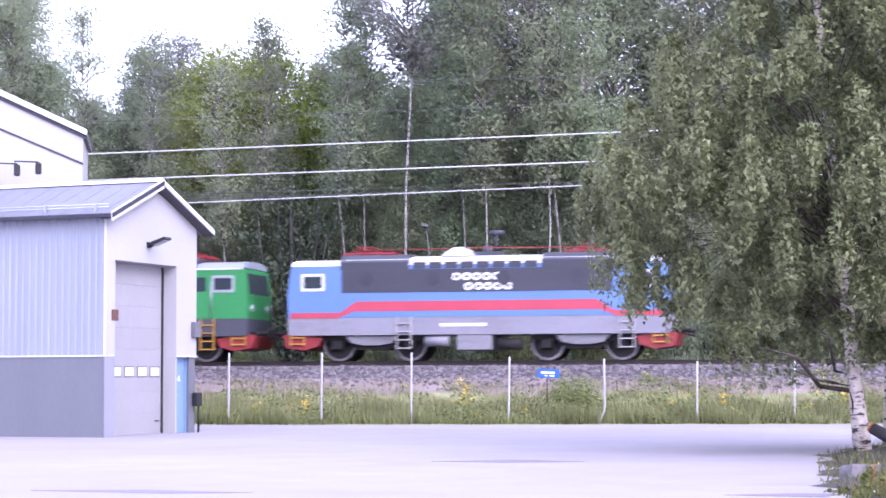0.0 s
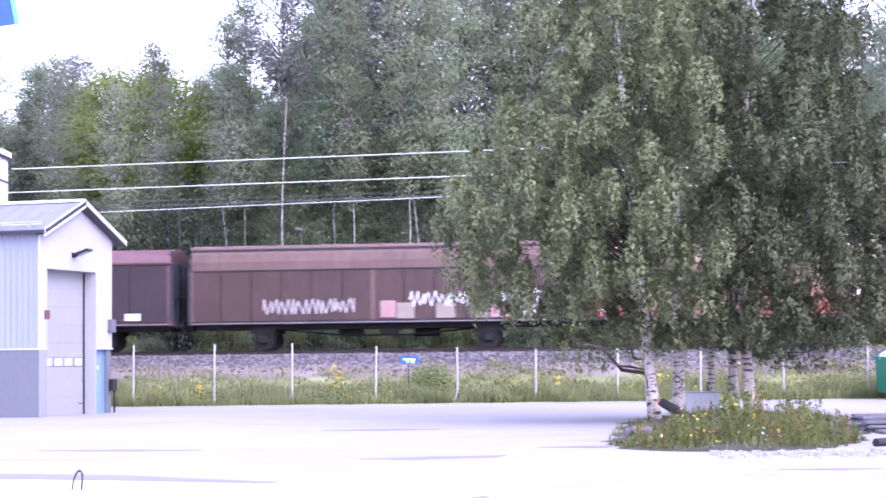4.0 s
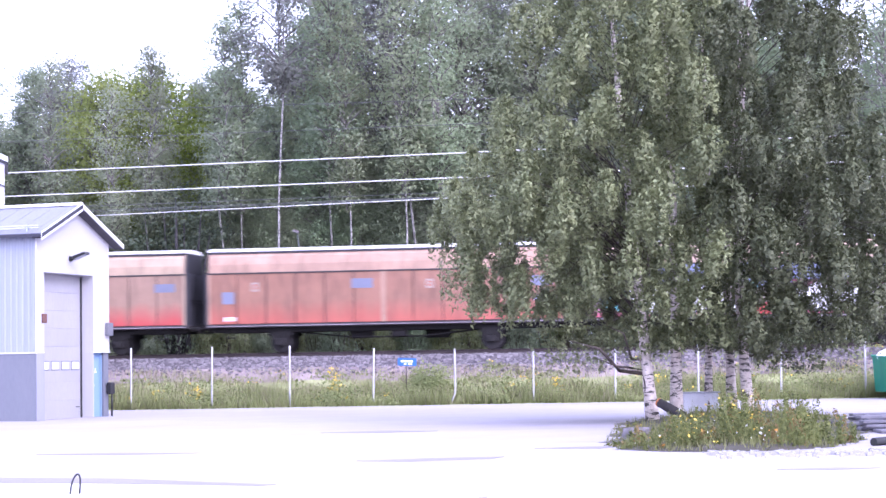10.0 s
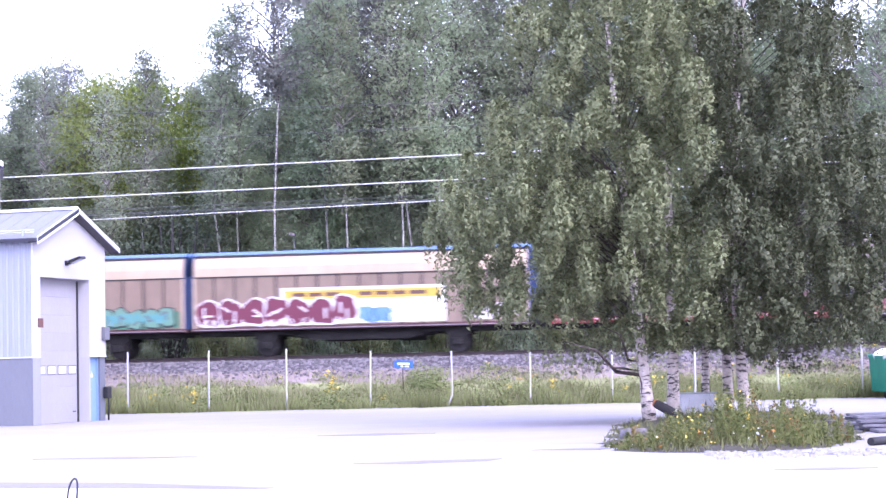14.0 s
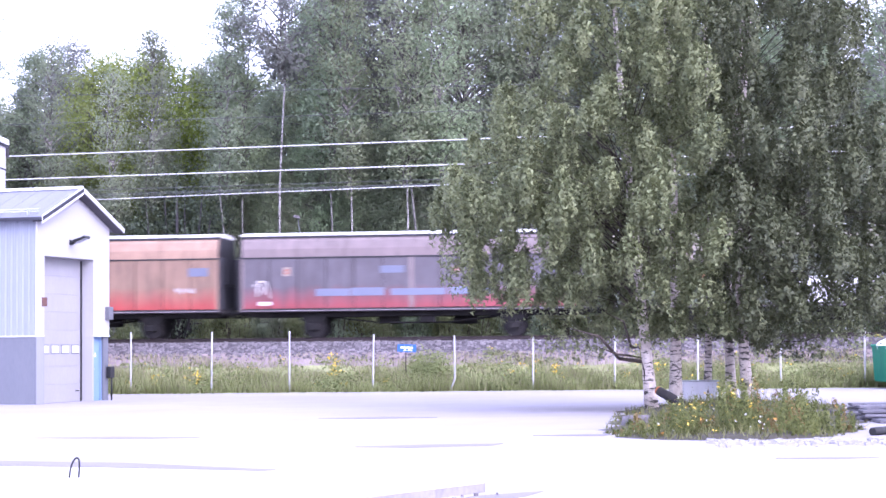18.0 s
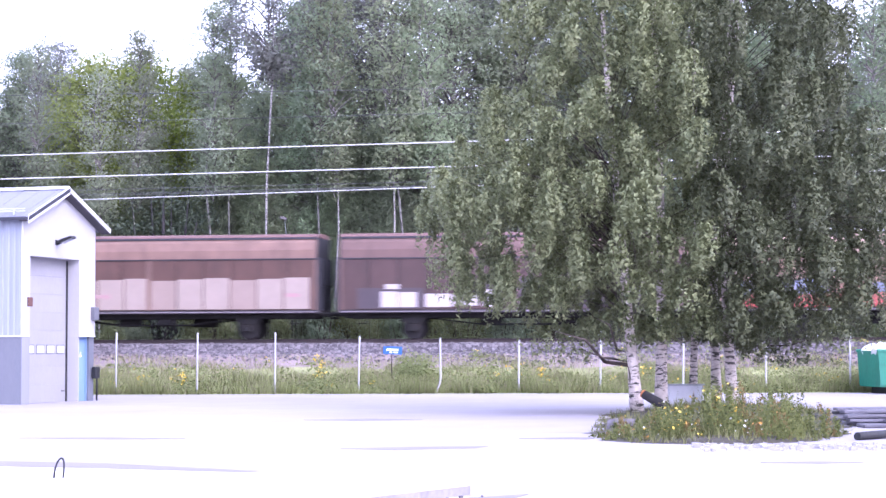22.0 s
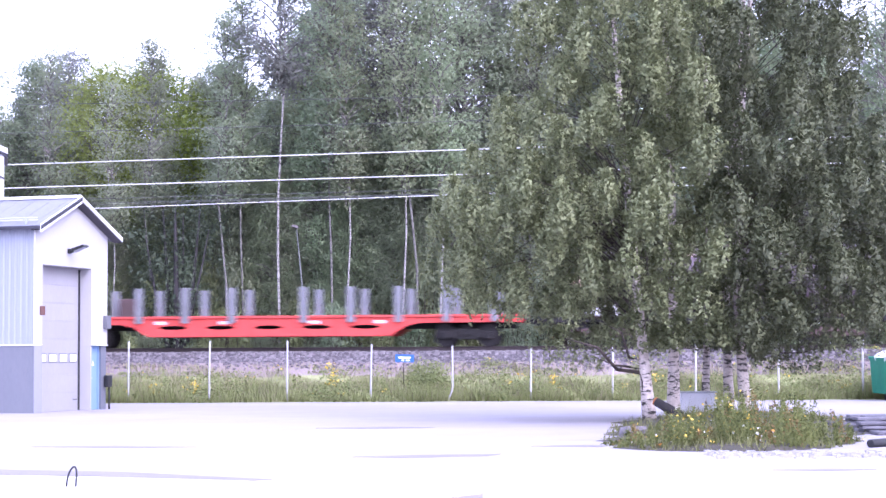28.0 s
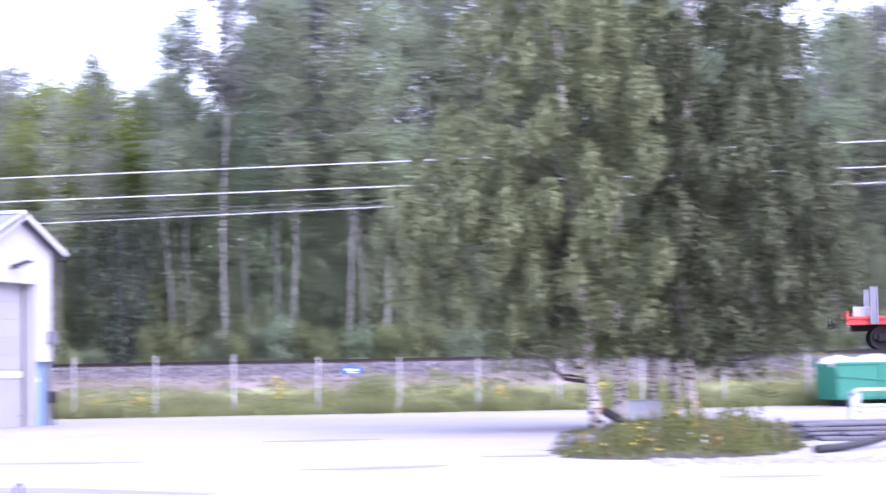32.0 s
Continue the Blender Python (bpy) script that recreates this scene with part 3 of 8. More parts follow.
        prof = [(GW / 2, RIDGE), (GW / 2, RIDGE + 0.09), (xe, zl + 0.09), (xe, zl)]
        r = part(nm, Geo().prism(prof, "y", -oy, GL + 0.3), M["roof_metal"], b, "blue-grey sheet metal roof")
        for k in range(int((GL + oy) / 0.6)):
            y = -oy + 0.3 + k * 0.6
            q = [(GW / 2, RIDGE + 0.09), (GW / 2, RIDGE + 0.098), (xe, zl + 0.098), (xe, zl + 0.09)]
            part("roof_seam", Geo().prism(q, "y", y, y + 0.012), M["roof_metal"], r)
        # barge boards: white over dark
        low, top = (-0.12, 0.13) if sgn < 0 else (-0.03, 0.11)
        wv = [(GW / 2, RIDGE + low), (GW / 2, RIDGE + top), (xe, zl + top), (xe, zl + low)]
        part("barge_board", Geo().prism(wv, "y", -oy - 0.03, -oy), M["white_trim"], b)
        dv = [(GW / 2, RIDGE - 0.03), (GW / 2, RIDGE + 0.085), (xe, zl + 0.085), (xe, zl - 0.03)]
        if sgn < 0:
            part("barge_edge", Geo().prism(dv, "y", -oy - 0.05, -oy - 0.03), M["dark_trim"], b)
        sv = [(GW / 2, RIDGE - 0.06), (GW / 2, RIDGE - 0.005), (xe, zl - 0.005), (xe, zl - 0.06)]
        part("soffit", Geo().prism(sv, "y", -oy, 0.0), M["soffit"], b)
    part("ridge_cap", Geo().prism([(GW / 2 - 0.15, RIDGE + 0.06), (GW / 2, RIDGE + 0.16), (GW / 2 + 0.15, RIDGE + 0.06)], "y", -oy, GL + 0.3), M["white_trim"], b)
    ov = 0.20
    zl = RIDGE - s * (GW / 2 + ov)
    gut = [(-ov - 0.12, zl - 0.02), (-ov - 0.13, zl + 0.07), (-ov - 0.11, zl + 0.07), (-ov - 0.1, zl), (-ov - 0.01, zl), (-ov - 0.0, zl + 0.07), (-ov + 0.01, zl - 0.02)]
    part("gutter", Geo().prism(gut, "y", -oy, GL + 0.2), M["dark_trim"], b, "dark gutter")
    # snow guard
    sg = Geo()
    for k in range(6):
        y = 0.25 + k * 1.5
        sg.box(-ov + 0.16, -ov + 0.26, y, y + 0.05, zl + 0.14, zl + 0.36)
    sg.tube([(-ov + 0.2, -0.1, zl + 0.27), (-ov + 0.2, GL, zl + 0.27)], 0.018, 6)
    sg.tube([(-ov + 0.2, -0.1, zl + 0.34), (-ov + 0.2, GL, zl + 0.34)], 0.018, 6)
    part("snow_guard", sg, M["galvanised"], b)
    # fittings on the gable
    lamp = part("gable_lamp", Geo().prism([(-0.62, 5.16), (-0.58, 5.22), (-0.18, 5.10), (-0.2, 5.0)], "x", 2.0, 2.34), M["black_metal"], b, "black floodlight above the gate")
    part("lamp_arm", Geo().tube([(2.2, 0.0, 5.02), (2.2, -0.14, 5.0), (2.2, -0.3, 5.08)], 0.025, 6).box(2.1, 2.3, -0.04, 0.0, 4.95, 5.1), M["black_metal"], lamp)
    part("lamp_glass", Geo().prism([(-0.56, 5.125), (-0.56, 5.14), (-0.24, 5.03), (-0.24, 5.01)], "x", 2.03, 2.31), M["galvanised"], lamp)
    part("wall_plate", Geo().box(0.36, 0.66, -0.03, 0.0, 2.98, 3.26, 0.008), M["brick_red"], b, "small red-brown plate on the gate pier")
    part("wall_cabinet", Geo().box(4.52, 4.85, -0.14, 0.0, 2.62, 3.04, 0.015), M["cabinet_grey"], b, "grey cabinet")
    part("letter_box", Geo().box(4.6, 4.9, -0.16, 0.0, 0.72, 1.1, 0.02), M["black_metal"], b, "black letter box")
    part("drain_pipe", Geo().tube([(4.86, -0.06, 0.0), (4.86, -0.06, 0.72)], 0.03, 8), M["black_metal"], b)


make_garage()


def make_hall():
    h = empty("hall", pose(-15.15, 67.1, 0, 0, 0, 12.7), "tall white industrial hall with a low pitched roof", "hall")
    e, s, w, dep = 8.86, 0.455, 13.5, 4.0
    r = e + s * w / 2
    part("gable_wall", Geo().prism([(0, -0.1), (0, e), (-w / 2, r), (-w, e), (-w, -0.1)], "y", 0, 0.3), M["white_wall"], h)
    part("side_wall", Geo().box(-0.3, 0, 0.3, dep, -0.1, e), M["white_wall"], h)
    part("side_wall", Geo().box(-w, -w + 0.3, 0.3, dep, -0.1, e), M["white_wall"], h)
    part("back_wall", Geo().prism([(0, -0.1), (0, e), (-w / 2, r), (-w, e), (-w, -0.1)], "y", dep, dep + 0.3), M["white_wall"], h)
    for x0, x1, z0, z1 in ((0.12, -w / 2, e - 0.05, r), (-w - 0.12, -w / 2, e - 0.05, r)):
        q = [(x0, z0), (x0, z0 + 0.16), (x1, z1 + 0.16), (x1, z1)]
        part("roof_slope", Geo().prism(q, "y", -0.12, dep + 0.4), M["roof_metal"], h, "grey metal roof")
        part("verge_board", Geo().prism([(x0, z0 + 0.02), (x0, z0 + 0.2), (x1, z1 + 0.2), (x1, z1 + 0.02)], "y", -0.15, -0.12), M["white_trim"], h)
        part("verge_edge", Geo().prism([(x0, z0 - 0.1), (x0, z0 - 0.02), (x1, z1 - 0.02), (x1, z1 - 0.1)], "y", -0.05, -0.0), M["dark_trim"], h)
    part("wall_trim", Geo().prism([(0.02, e - 0.92), (0.02, e - 0.86), (-w / 2, r - 0.92 - 0.2), (-w / 2, r - 0.98 - 0.2)], "y", -0.03, 0.0), M["dark_trim"], h)
    mast = part("antenna", Geo().tube([(-2.75, 0.4, e + 1.1), (-2.75, 0.4, e + 2.9)], 0.045, 8).tube([(-3.0, 0.4, e + 2.55), (-2.5, 0.4, e + 2.55)], 0.02, 6).tube([(-2.95, 0.4, e + 2.5), (-2.95, 0.4, e + 2.95)], 0.03, 6), M["galvanised"], h)
    for i in range(3):
        x = -1.25 - i * 0.62
        z = e - 0.95 - i * 0.06
        a = part("spotlight", Geo().box(x - 0.1, x + 0.08, -1.0, -0.82, z - 0.36, z - 0.02, 0.03), M["black_metal"], h, "black spotlight on an arm")
        part("spotlight_arm", Geo().tube([(x - 0.75, 0.0, z + 0.02), (x - 0.7, -0.9, z + 0.02), (x, -0.92, z)], 0.022, 6), M["black_metal"], a)


make_hall()


# ---- things in the yard ----
def make_slab():
    pts = [(0.50, 21.4), (-1.0, 22.9), (-4.0, 24.4), (-9.0, 26.2), (-14.0, 27.5), (-14.0, 15.0), (-4.2, 15.0), (-1.44, 18.4)]
    slab = empty("concrete_slab", pose(0, 0, 0), "low pale concrete slab lying in the yard", "concrete slab")
    part("body", Geo().prism([(x, y) for x, y in reversed(pts)], "z", -0.1, 0.10), M["slab_side"], slab, "rough broken side of the slab, darkened as shade")
    g = Geo()
    inner = [(x - 0.02, y + (0.02 if y < 20 else -0.02)) for x, y in pts]
    g.prism([(x, y) for x, y in reversed(inner)], "z", 0.10, 0.12)
    part("top", g, M["concrete"], slab)
    hoop = []
    for i in range(15):
        a = math.pi * i / 14
        hoop.append((-4.30 + 0.055 * math.cos(a) + 0.035 * math.sin(a), 22.65, 0.11 + 0.24 * math.sin(a) ** 0.7))
    hp = solid("lifting_hoop", Geo().tube(hoop, 0.012, 8), M["black_metal"])
    tagged(hp, "bent dark steel lifting hoop in a concrete slab", "hoop")
    rng = random.Random(3)
    for i in range(7):
        k = rng.random()
        x, y = 0.45 - 2.0 * k + rng.uniform(-0.1, 0.4), 21.2 - 2.9 * k + rng.uniform(-0.45, -0.12)
        v, f = rock(rng, rng.uniform(0.012, 0.03))
        s = solid("pebble", Geo().add(v, f), M["stone"], m=pose(x, y, 0.02, 0, 0, rng.uniform(0, 360)))
        tagged(s, "small grey stone lying beside the slab", "stone", "stones beside the slab")



def make_patches():
    """Darker strips of the yard, painted shadows among them, a few millimetres over it."""
    def patch(pts, wide=False):
        n = len(pts)
        my = sum(y for _, y in pts) / n
        pts = [(x, y if wide else my + (y - my) * 0.45) for x, y in pts]
        v = [(x, y, z) for z in (-0.02, 0.006) for x, y in pts]
        f = [tuple(range(n, 2 * n))] + [(i, (i + 1) % n, n + (i + 1) % n, n + i) for i in range(n)]
        ob = solid("yard_patch", Geo().add(v, f), M["damp_asphalt"])
        tagged(ob, "darker yard patch for painted shadows and streaks", "pavement", "damp patches of the yard", "structure")
    patch([(-14, 31.2), (-14, 29.6), (-4.7, 26.6), (-2.6, 25.3), (-2.2, 25.7), (-4.54, 27.6)], True)
    patch([(-2.8, 44.6), (-1.38, 43.3), (-0.05, 44.4), (-1.34, 46.1)])
    patch([(-1.38, 31.3), (-0.44, 30.35), (0.83, 31.3), (1.06, 32.8), (-0.28, 32.4)])
    # shadow along the slab's right edge, laid down as a dark sheet
    patch([(0.45, 20.9), (1.15, 21.45), (0.95, 20.8), (0.3, 19.6), (-0.9, 18.5), (-1.3, 18.5)], True)
    # shade to the left of the island, laid down as a dark sheet
    patch([(1.7, 34.9), (2.2, 34.4), (2.9, 34.0), (3.2, 35.4), (2.7, 35.7), (2.2, 35.4)])
    patch([(4.75, 27.25), (5.56, 26.7), (6.21, 27.25), (5.6, 27.7)])
    patch([(-7.5, 36.0), (-5.6, 34.6), (-4.4, 35.0), (-6.0, 36.4)])


make_slab()
make_patches()


def make_flag():
    pole = solid("flagpole", Geo().tube([(0, 0, 0), (0, 0, 5), (0, 0, 9.6)], [0.07, 0.055, 0.035], 10).disc(0, 0, 9.63, 0.07, 0.04, "z", 12).disc(0, 0, 0.04, 0.2, 0.04, "z", 14), M["white_trim"])
    pole.matrix_basis = pose(-11.0, 36, 0)
    tagged(pole, "tall slim white flagpole standing in the yard", "flagpole")
    f = empty("flag", pose(-11.0, 36, 7.7), "blue flag with a green outer edge on a pole", "flag")
    for i in range(6):
        x0 = 0.06 + i * 0.53
        g = Geo()
        w = [(x0 + 0.53 * k / 6, 0.07 * math.sin((x0 + 0.53 * k / 6) * 3.1)) for k in range(7)]
        out = [(x, y) for x, y in w] + [(x, y + 0.012) for x, y in reversed(w)]
        g.prism(out, "z", 0.0, 1.3)
        part("flag_strip", g, M["flag_blue"], f)
    part("flag_hem", Geo().box(3.24, 3.34, -0.05, -0.03, 0.0, 1.3), M["flag_green"], f, "green hem")
    return f


FLAG = make_flag()


def make_skip():
    """Green waste skip heaped with white sacks."""
    s = empty("waste_skip", pose(16.25, 68.5, 0, 0, 0, 6), "green steel waste skip heaped with white sacks", "skip")
    L, W = 6.0, 2.3
    prof = [(0.02, 0.32), (-0.06, 1.55), (L + 0.06, 1.55), (L - 0.02, 0.32)]
    part("side_wall", Geo().prism(prof, "y", 0, 0.06), M["dumpster_green"], s)
    part("side_wall", Geo().prism(prof, "y", W - 0.06, W), M["dumpster_green"], s)
    part("end_wall", Geo().prism([(-0.06, 1.55), (0.02, 0.32), (0.08, 0.32), (0.0, 1.55)], "y", 0.06, W - 0.06), M["dumpster_green"], s)
    part("end_wall", Geo().prism([(L + 0.06, 1.55), (L - 0.02, 0.32), (L - 0.08, 0.32), (L, 1.55)], "y", 0.06, W - 0.06), M["dumpster_green"], s)
    part("floor", Geo().box(0.02, L, 0.06, W - 0.06, 0.25, 0.33), M["dumpster_green"], s)
    part("rim", Geo().box(-0.1, L + 0.1, -0.05, 0.06, 1.5, 1.6, 0.015).box(-0.1, L + 0.1, W - 0.06, W + 0.05, 1.5, 1.6, 0.015), M["dumpster_green"], s)
    part("rail_bar", Geo().prism([(0.0, 1.08), (0.0, 1.16), (2.0, 0.98), (L, 0.98), (L, 0.9), (2.0, 0.9)], "y", -0.05, 0.0), M["dumpster_green"], s)
    for x in (1.6, 3.1, 4.6):
        part("rib", Geo().box(x, x + 0.1, -0.06, 0.0, 0.34, 1.5, 0.01), M["dumpster_green"], s)
    for x in (0.4, 5.2):
        part("skid", Geo().box(x, x + 0.3, 0.2, W - 0.2, 0.0, 0.26, 0.02), M["black_metal"], s)
    rng = random.Random(8)
    for i in range(16):
        x, y = 0.35 + (i % 8) * 0.76 + rng.uniform(-0.1, 0.1), 0.5 + (i // 8) * 1.2
        g = Geo()
        v, f = [], []
        n, m2 = 10, 6
        rx, ry, rz = rng.uniform(0.36, 0.5), rng.uniform(0.4, 0.55), rng.uniform(0.2, 0.34)
        for a in range(m2 + 1):
            th = math.pi * a / m2
            for b in range(n):
                ph = 2 * math.pi * b / n
                k = 1 + 0.18 * rng.uniform(-1, 1)
                v.append((rx * k * math.sin(th) * math.cos(ph), ry * k * math.sin(th) * math.sin(ph), rz * k * math.cos(th)))
        for a in range(m2):
            f += [(a * n + b, (a + 1) * n + b, (a + 1) * n + (b + 1) % n, a * n + (b + 1) % n) for b in range(n)]
        g.add(v, f, True)
        ob = solid("sack", g, M["sack_white"])
        ob.matrix_basis = s.matrix_basis @ pose(x, y, 1.52, rng.uniform(-15, 15), rng.uniform(-15, 15), rng.uniform(0, 180))
        tagged(ob, "white plastic sack lying in a green skip", "sack", "sacks in the skip")


make_skip()


def make_barrier():
    b = empty("guard_rail", pose(11.3, 46.1, 0, 0, 0, 14), "galvanised steel guard rail with two bars", "guard rail")
    L = 6.2
    top = [(0.0, 0, 0.78), (0.03, 0, 0.88), (0.12, 0, 0.92), (L, 0, 0.92)]
    part("top_bar", Geo().tube(top, 0.05, 10), M["galvanised"], b)
    for z in (0.42, 0.55):
        part("middle_bar", Geo().box(0.1, L, -0.05, 0.02, z - 0.035, z + 0.035, 0.015), M["galvanised"], b)
    for x in (0.0, 2.06, 4.1, 6.1):
        part("post", Geo().box(x - 0.05, x + 0.22, 0.02, 0.14, -0.05, 0.88, 0.015), M["galvanised"], b)


make_barrier()


def make_right_side():
    s = empty("small_sign", pose(16.0, 56.0, 0), "small white sign on a thin post", "sign")
    part("post", Geo().tube([(0, 0, 0), (0, 0, 1.5)], 0.025, 8), M["post_grey"], s)
    part("plate", Geo().box(-0.12, 0.12, -0.04, -0.02, 1.1, 1.42, 0.005), M["sign_white"], s)
    # a pile of grey timber
    rng = random.Random(21)
    pile = empty("timber_pile", pose(9.0, 41.0, 0, 0, 0, 4), "stack of weathered grey timber lying on the yard", "timber pile")
    for r in range(4):
        for i in range(11 - 2 * r):
            x0, y0 = rng.uniform(-0.4, 0.6), (i - 5 + r) * 0.42 + rng.uniform(-0.06, 0.06)
            part("plank", Geo().box(x0, x0 + rng.uniform(4.6, 6.0), y0, y0 + 0.34, 0.01 + r * 0.085, 0.075 + r * 0.085, 0.01), M["timber_grey"], pile, m=pose(0, 0, 0, 0, 0, rng.uniform(-2, 2)))
    hose = [(7.6, 33.8, 0.07), (8.2, 34.4, 0.08), (8.9, 35.3, 0.12), (9.7, 36.4, 0.22), (10.6, 37.2, 0.26), (11.8, 37.6, 0.22), (14, 37.8, 0.2)]
    h = solid("hose", Geo().tube(hose, 0.075, 10), M["rubber"])
    tagged(h, "thick black hose lying on the ground", "hose")
    # lattice mast
    m = empty("lattice_mast", pose(21.25, 75.5, 1.2, 0, 0, 8), "tall galvanised steel lattice mast beside the line", "mast")
    H2, w = 15.5, 0.28
    for sx in (-1, 1):
        for sy in (-1, 1):
            part("leg", Geo().box(sx * w - 0.035, sx * w + 0.035, sy * w - 0.035, sy * w + 0.035, 0, H2), M["mast_steel"], m)
    lac = Geo()
    n = 26
    for k in range(n):
        z0, z1 = k * H2 / n, (k + 1) * H2 / n
        a = 1 if k % 2 else -1
        for sy in (-w, w):
            lac.tube([(-w * a, sy, z0), (w * a, sy, z1)], 0.022, 5)
        for sx in (-w, w):
            lac.tube([(sx, -w * a, z0), (sx, w * a, z1)], 0.022, 5)
    part("lacing", lac, M["mast_steel"], m)
    part("foundation", Geo().box(-0.6, 0.6, -0.6, 0.6, -0.5, 0.05, 0.03), M["concrete"], m)
    part("cross_box", Geo().box(-0.5, 0.5, -0.45, -0.34, 2.2, 2.75, 0.03), M["post_grey"], m)
    # blue sign on the bank
    sg = empty("line_sign", pose(-1.27, 73.4, verge_z(-1.27, 73.4)), "small blue sign with white marks on the bank", "sign")
    zz = 1.60 - verge_z(-1.27, 73.4)
    part("post", Geo().tube([(0, 0.03, -0.2), (0, 0.03, zz)], 0.02, 8), M["branch"], sg)
    part("plate", Geo().box(-0.36, 0.36, -0.02, 0.0, zz - 0.14, zz + 0.16, 0.02), M["sign_blue"], sg, "blue plate", m=pose(0, 0, 0, 0, 2, 0))
    part("marking", Geo().box(-0.24, 0.22, -0.028, -0.021, zz + 0.0, zz + 0.07).box(-0.12, -0.02, -0.028, -0.021, zz - 0.09, zz - 0.04).box(0.04, 0.2, -0.028, -0.021, zz - 0.09, zz - 0.04), M["sign_white"], sg, m=pose(0, 0, 0, 0, 2, 0))
    # lamp post behind the line
    lp = empty("street_lamp", pose(-6.0, 88, 1.3), "thin grey street lamp among the trees", "street lamp")
    part("pole", Geo().tube([(0, 0, -0.2), (-0.15, 0, 3.5), (-0.42, 0, 6.3)], [0.05, 0.045, 0.03], 8), M["cable_dim"], lp)
    part("lamp_head", Geo().prism([(-0.62, 6.36), (-0.36, 6.30), (-0.32, 6.36), (-0.4, 6.44), (-0.56, 6.47), (-0.66, 6.42)], "y", -0.10, 0.10), M["stone"], lp)
    # metal cabinet between the birches
    cb = empty("meter_cabinet", pose(6.42, 50.6, 0), "pale grey metal cabinet on low legs among birches", "cabinet")
    part("body", Geo().box(0, 0.92, 0, 0.4, 0.02, 0.66, 0.015), M["pale_cabinet"], cb)
    part("lid", Geo().box(-0.03, 0.95, -0.03, 0.43, 0.66, 0.70, 0.01), M["galvanised"], cb)
    for x in (0.06, 0.74):
        part("leg", Geo().box(x, x + 0.06, 0.15, 0.25, -0.05, 0.02), M["galvanised"], cb)


make_right_side()


def make_cables():
    def cable(zl, zr, sag, r, mat, y, dip=0.0):
        pts = []
        for i in range(41):
            k = i / 40
            x = -60 + 120 * k
            pts.append((x, y - 0.02 * x, zl + (zr - zl) * k - sag * 4 * k * (1 - k) + dip))
        ob = solid("overhead_cable", Geo().tube(pts, r, 6, True, False), mat)
        tagged(ob, "overhead line cable strung along the railway", "cable", "overhead cables", "structure")
    cable(8.37, 11.55, 0.0, 0.024, M["cable"], 77)
    cable(7.53, 10.40, 0.0, 0.024, M["cable"], 77)
    cable(6.25, 10.15, 0.05, 0.018, M["cable"], 77)
    for zl, zr in ((7.5, 10.7), (7.75, 10.5), (8.0, 10.6), (11.0, 13.6), (12.6, 14.2)):
        cable(zl, zr, 0.3, 0.012, M["cable_dim"], 84)


make_cables()


# ---- the train ----
P = {}


def paint(key, *a, **k):
    if key not in P:
        P[key] = wagon_paint(key, *a, **k)
    return P[key]


P["roof_white"] = surface("roof_white", (0.62, 0.60, 0.60), 0.6, 0, 0.12, 0.8, 14, 0.1, (0.4, 1, 1), (0.30, 0.25, 0.23), 0.35)
P["roof_blue"] = surface("roof_blue", (0.14, 0.22, 0.40), 0.5, 0, 0.12, 0.8, 14, 0.1)
P["roof_brown"] = surface("roof_brown", (0.17, 0.095, 0.09), 0.6, 0, 0.12, 0.8, 14, 0.1)
P["end_dark"] = surface("end_dark", (0.030, 0.028, 0.036), 0.7, 0, 0.25, 0.8, 14, 0.1)
P["end_blue"] = surface("end_blue", (0.020, 0.040, 0.115), 0.6, 0, 0.2, 0.8, 14, 0.1)
P["sole_red"] = surface("sole_red", (0.10, 0.045, 0.05), 0.7, 0, 0.3, 1, 14, 0.1)
P["sole_dark"] = surface("sole_dark", (0.05, 0.04, 0.045), 0.7, 0, 0.3, 1, 14, 0.1)
P["lip"] = surface("lip", (0.24, 0.21, 0.23), 0.6, 0, 0.2, 1, 14, 0.1)


def spray(key, col):
    if key not in P:
        col = tuple(c * 0.8 for c in col)
        P[key] = surface(key, col, 0.55, 0, 0.10, 1.4, 16, 0.03)
    return P[key]


COL = {"white": (0.78, 0.76, 0.77), "black": (0.02, 0.02, 0.025), "grey": (0.22, 0.21, 0.25), "pale": (0.56, 0.50, 0.50), "yellow": (0.62, 0.42, 0.06),
       "cream": (0.52, 0.46, 0.26), "blue": (0.10, 0.22, 0.52), "sky": (0.22, 0.38, 0.58), "teal": (0.10, 0.32, 0.34), "green": (0.08, 0.22, 0.13), "red": (0.50, 0.06, 0.06),
       "wine": (0.22, 0.03, 0.07), "pink": (0.46, 0.27, 0.28), "orange": (0.52, 0.25, 0.12), "brown": (0.14, 0.07, 0.06), "lilac": (0.28, 0.27, 0.42), "faint": (0.36, 0.29, 0.25), "mist": (0.21, 0.225, 0.32), "putty": (0.40, 0.315, 0.275), "putty_dark": (0.35, 0.26, 0.225), "dusk": (0.075, 0.055, 0.066), "tawny": (0.30, 0.195, 0.135), "sand": (0.44, 0.28, 0.165), "amber": (0.46, 0.29, 0.09), "slate": (0.19, 0.20, 0.285), "maroon": (0.16, 0.03, 0.06), "rust": (0.42, 0.13, 0.08), "smoke": (0.125, 0.125, 0.15), "leaf": (0.16, 0.30, 0.22)}


def blob(rng, cx, cz, w, h, n=16, rough=0.22):
    out = []
    for i in range(n):
        a = 2 * math.pi * i / n
        k = 1 + rough * rng.uniform(-1, 1)
        c, s = math.cos(a), math.sin(a)
        sq = 1.0 / max(abs(c), abs(s)) ** 0.55
        out.append((cx + w / 2 * k * c * sq * 0.92, cz + h / 2 * k * s * sq * 0.92))
    return out


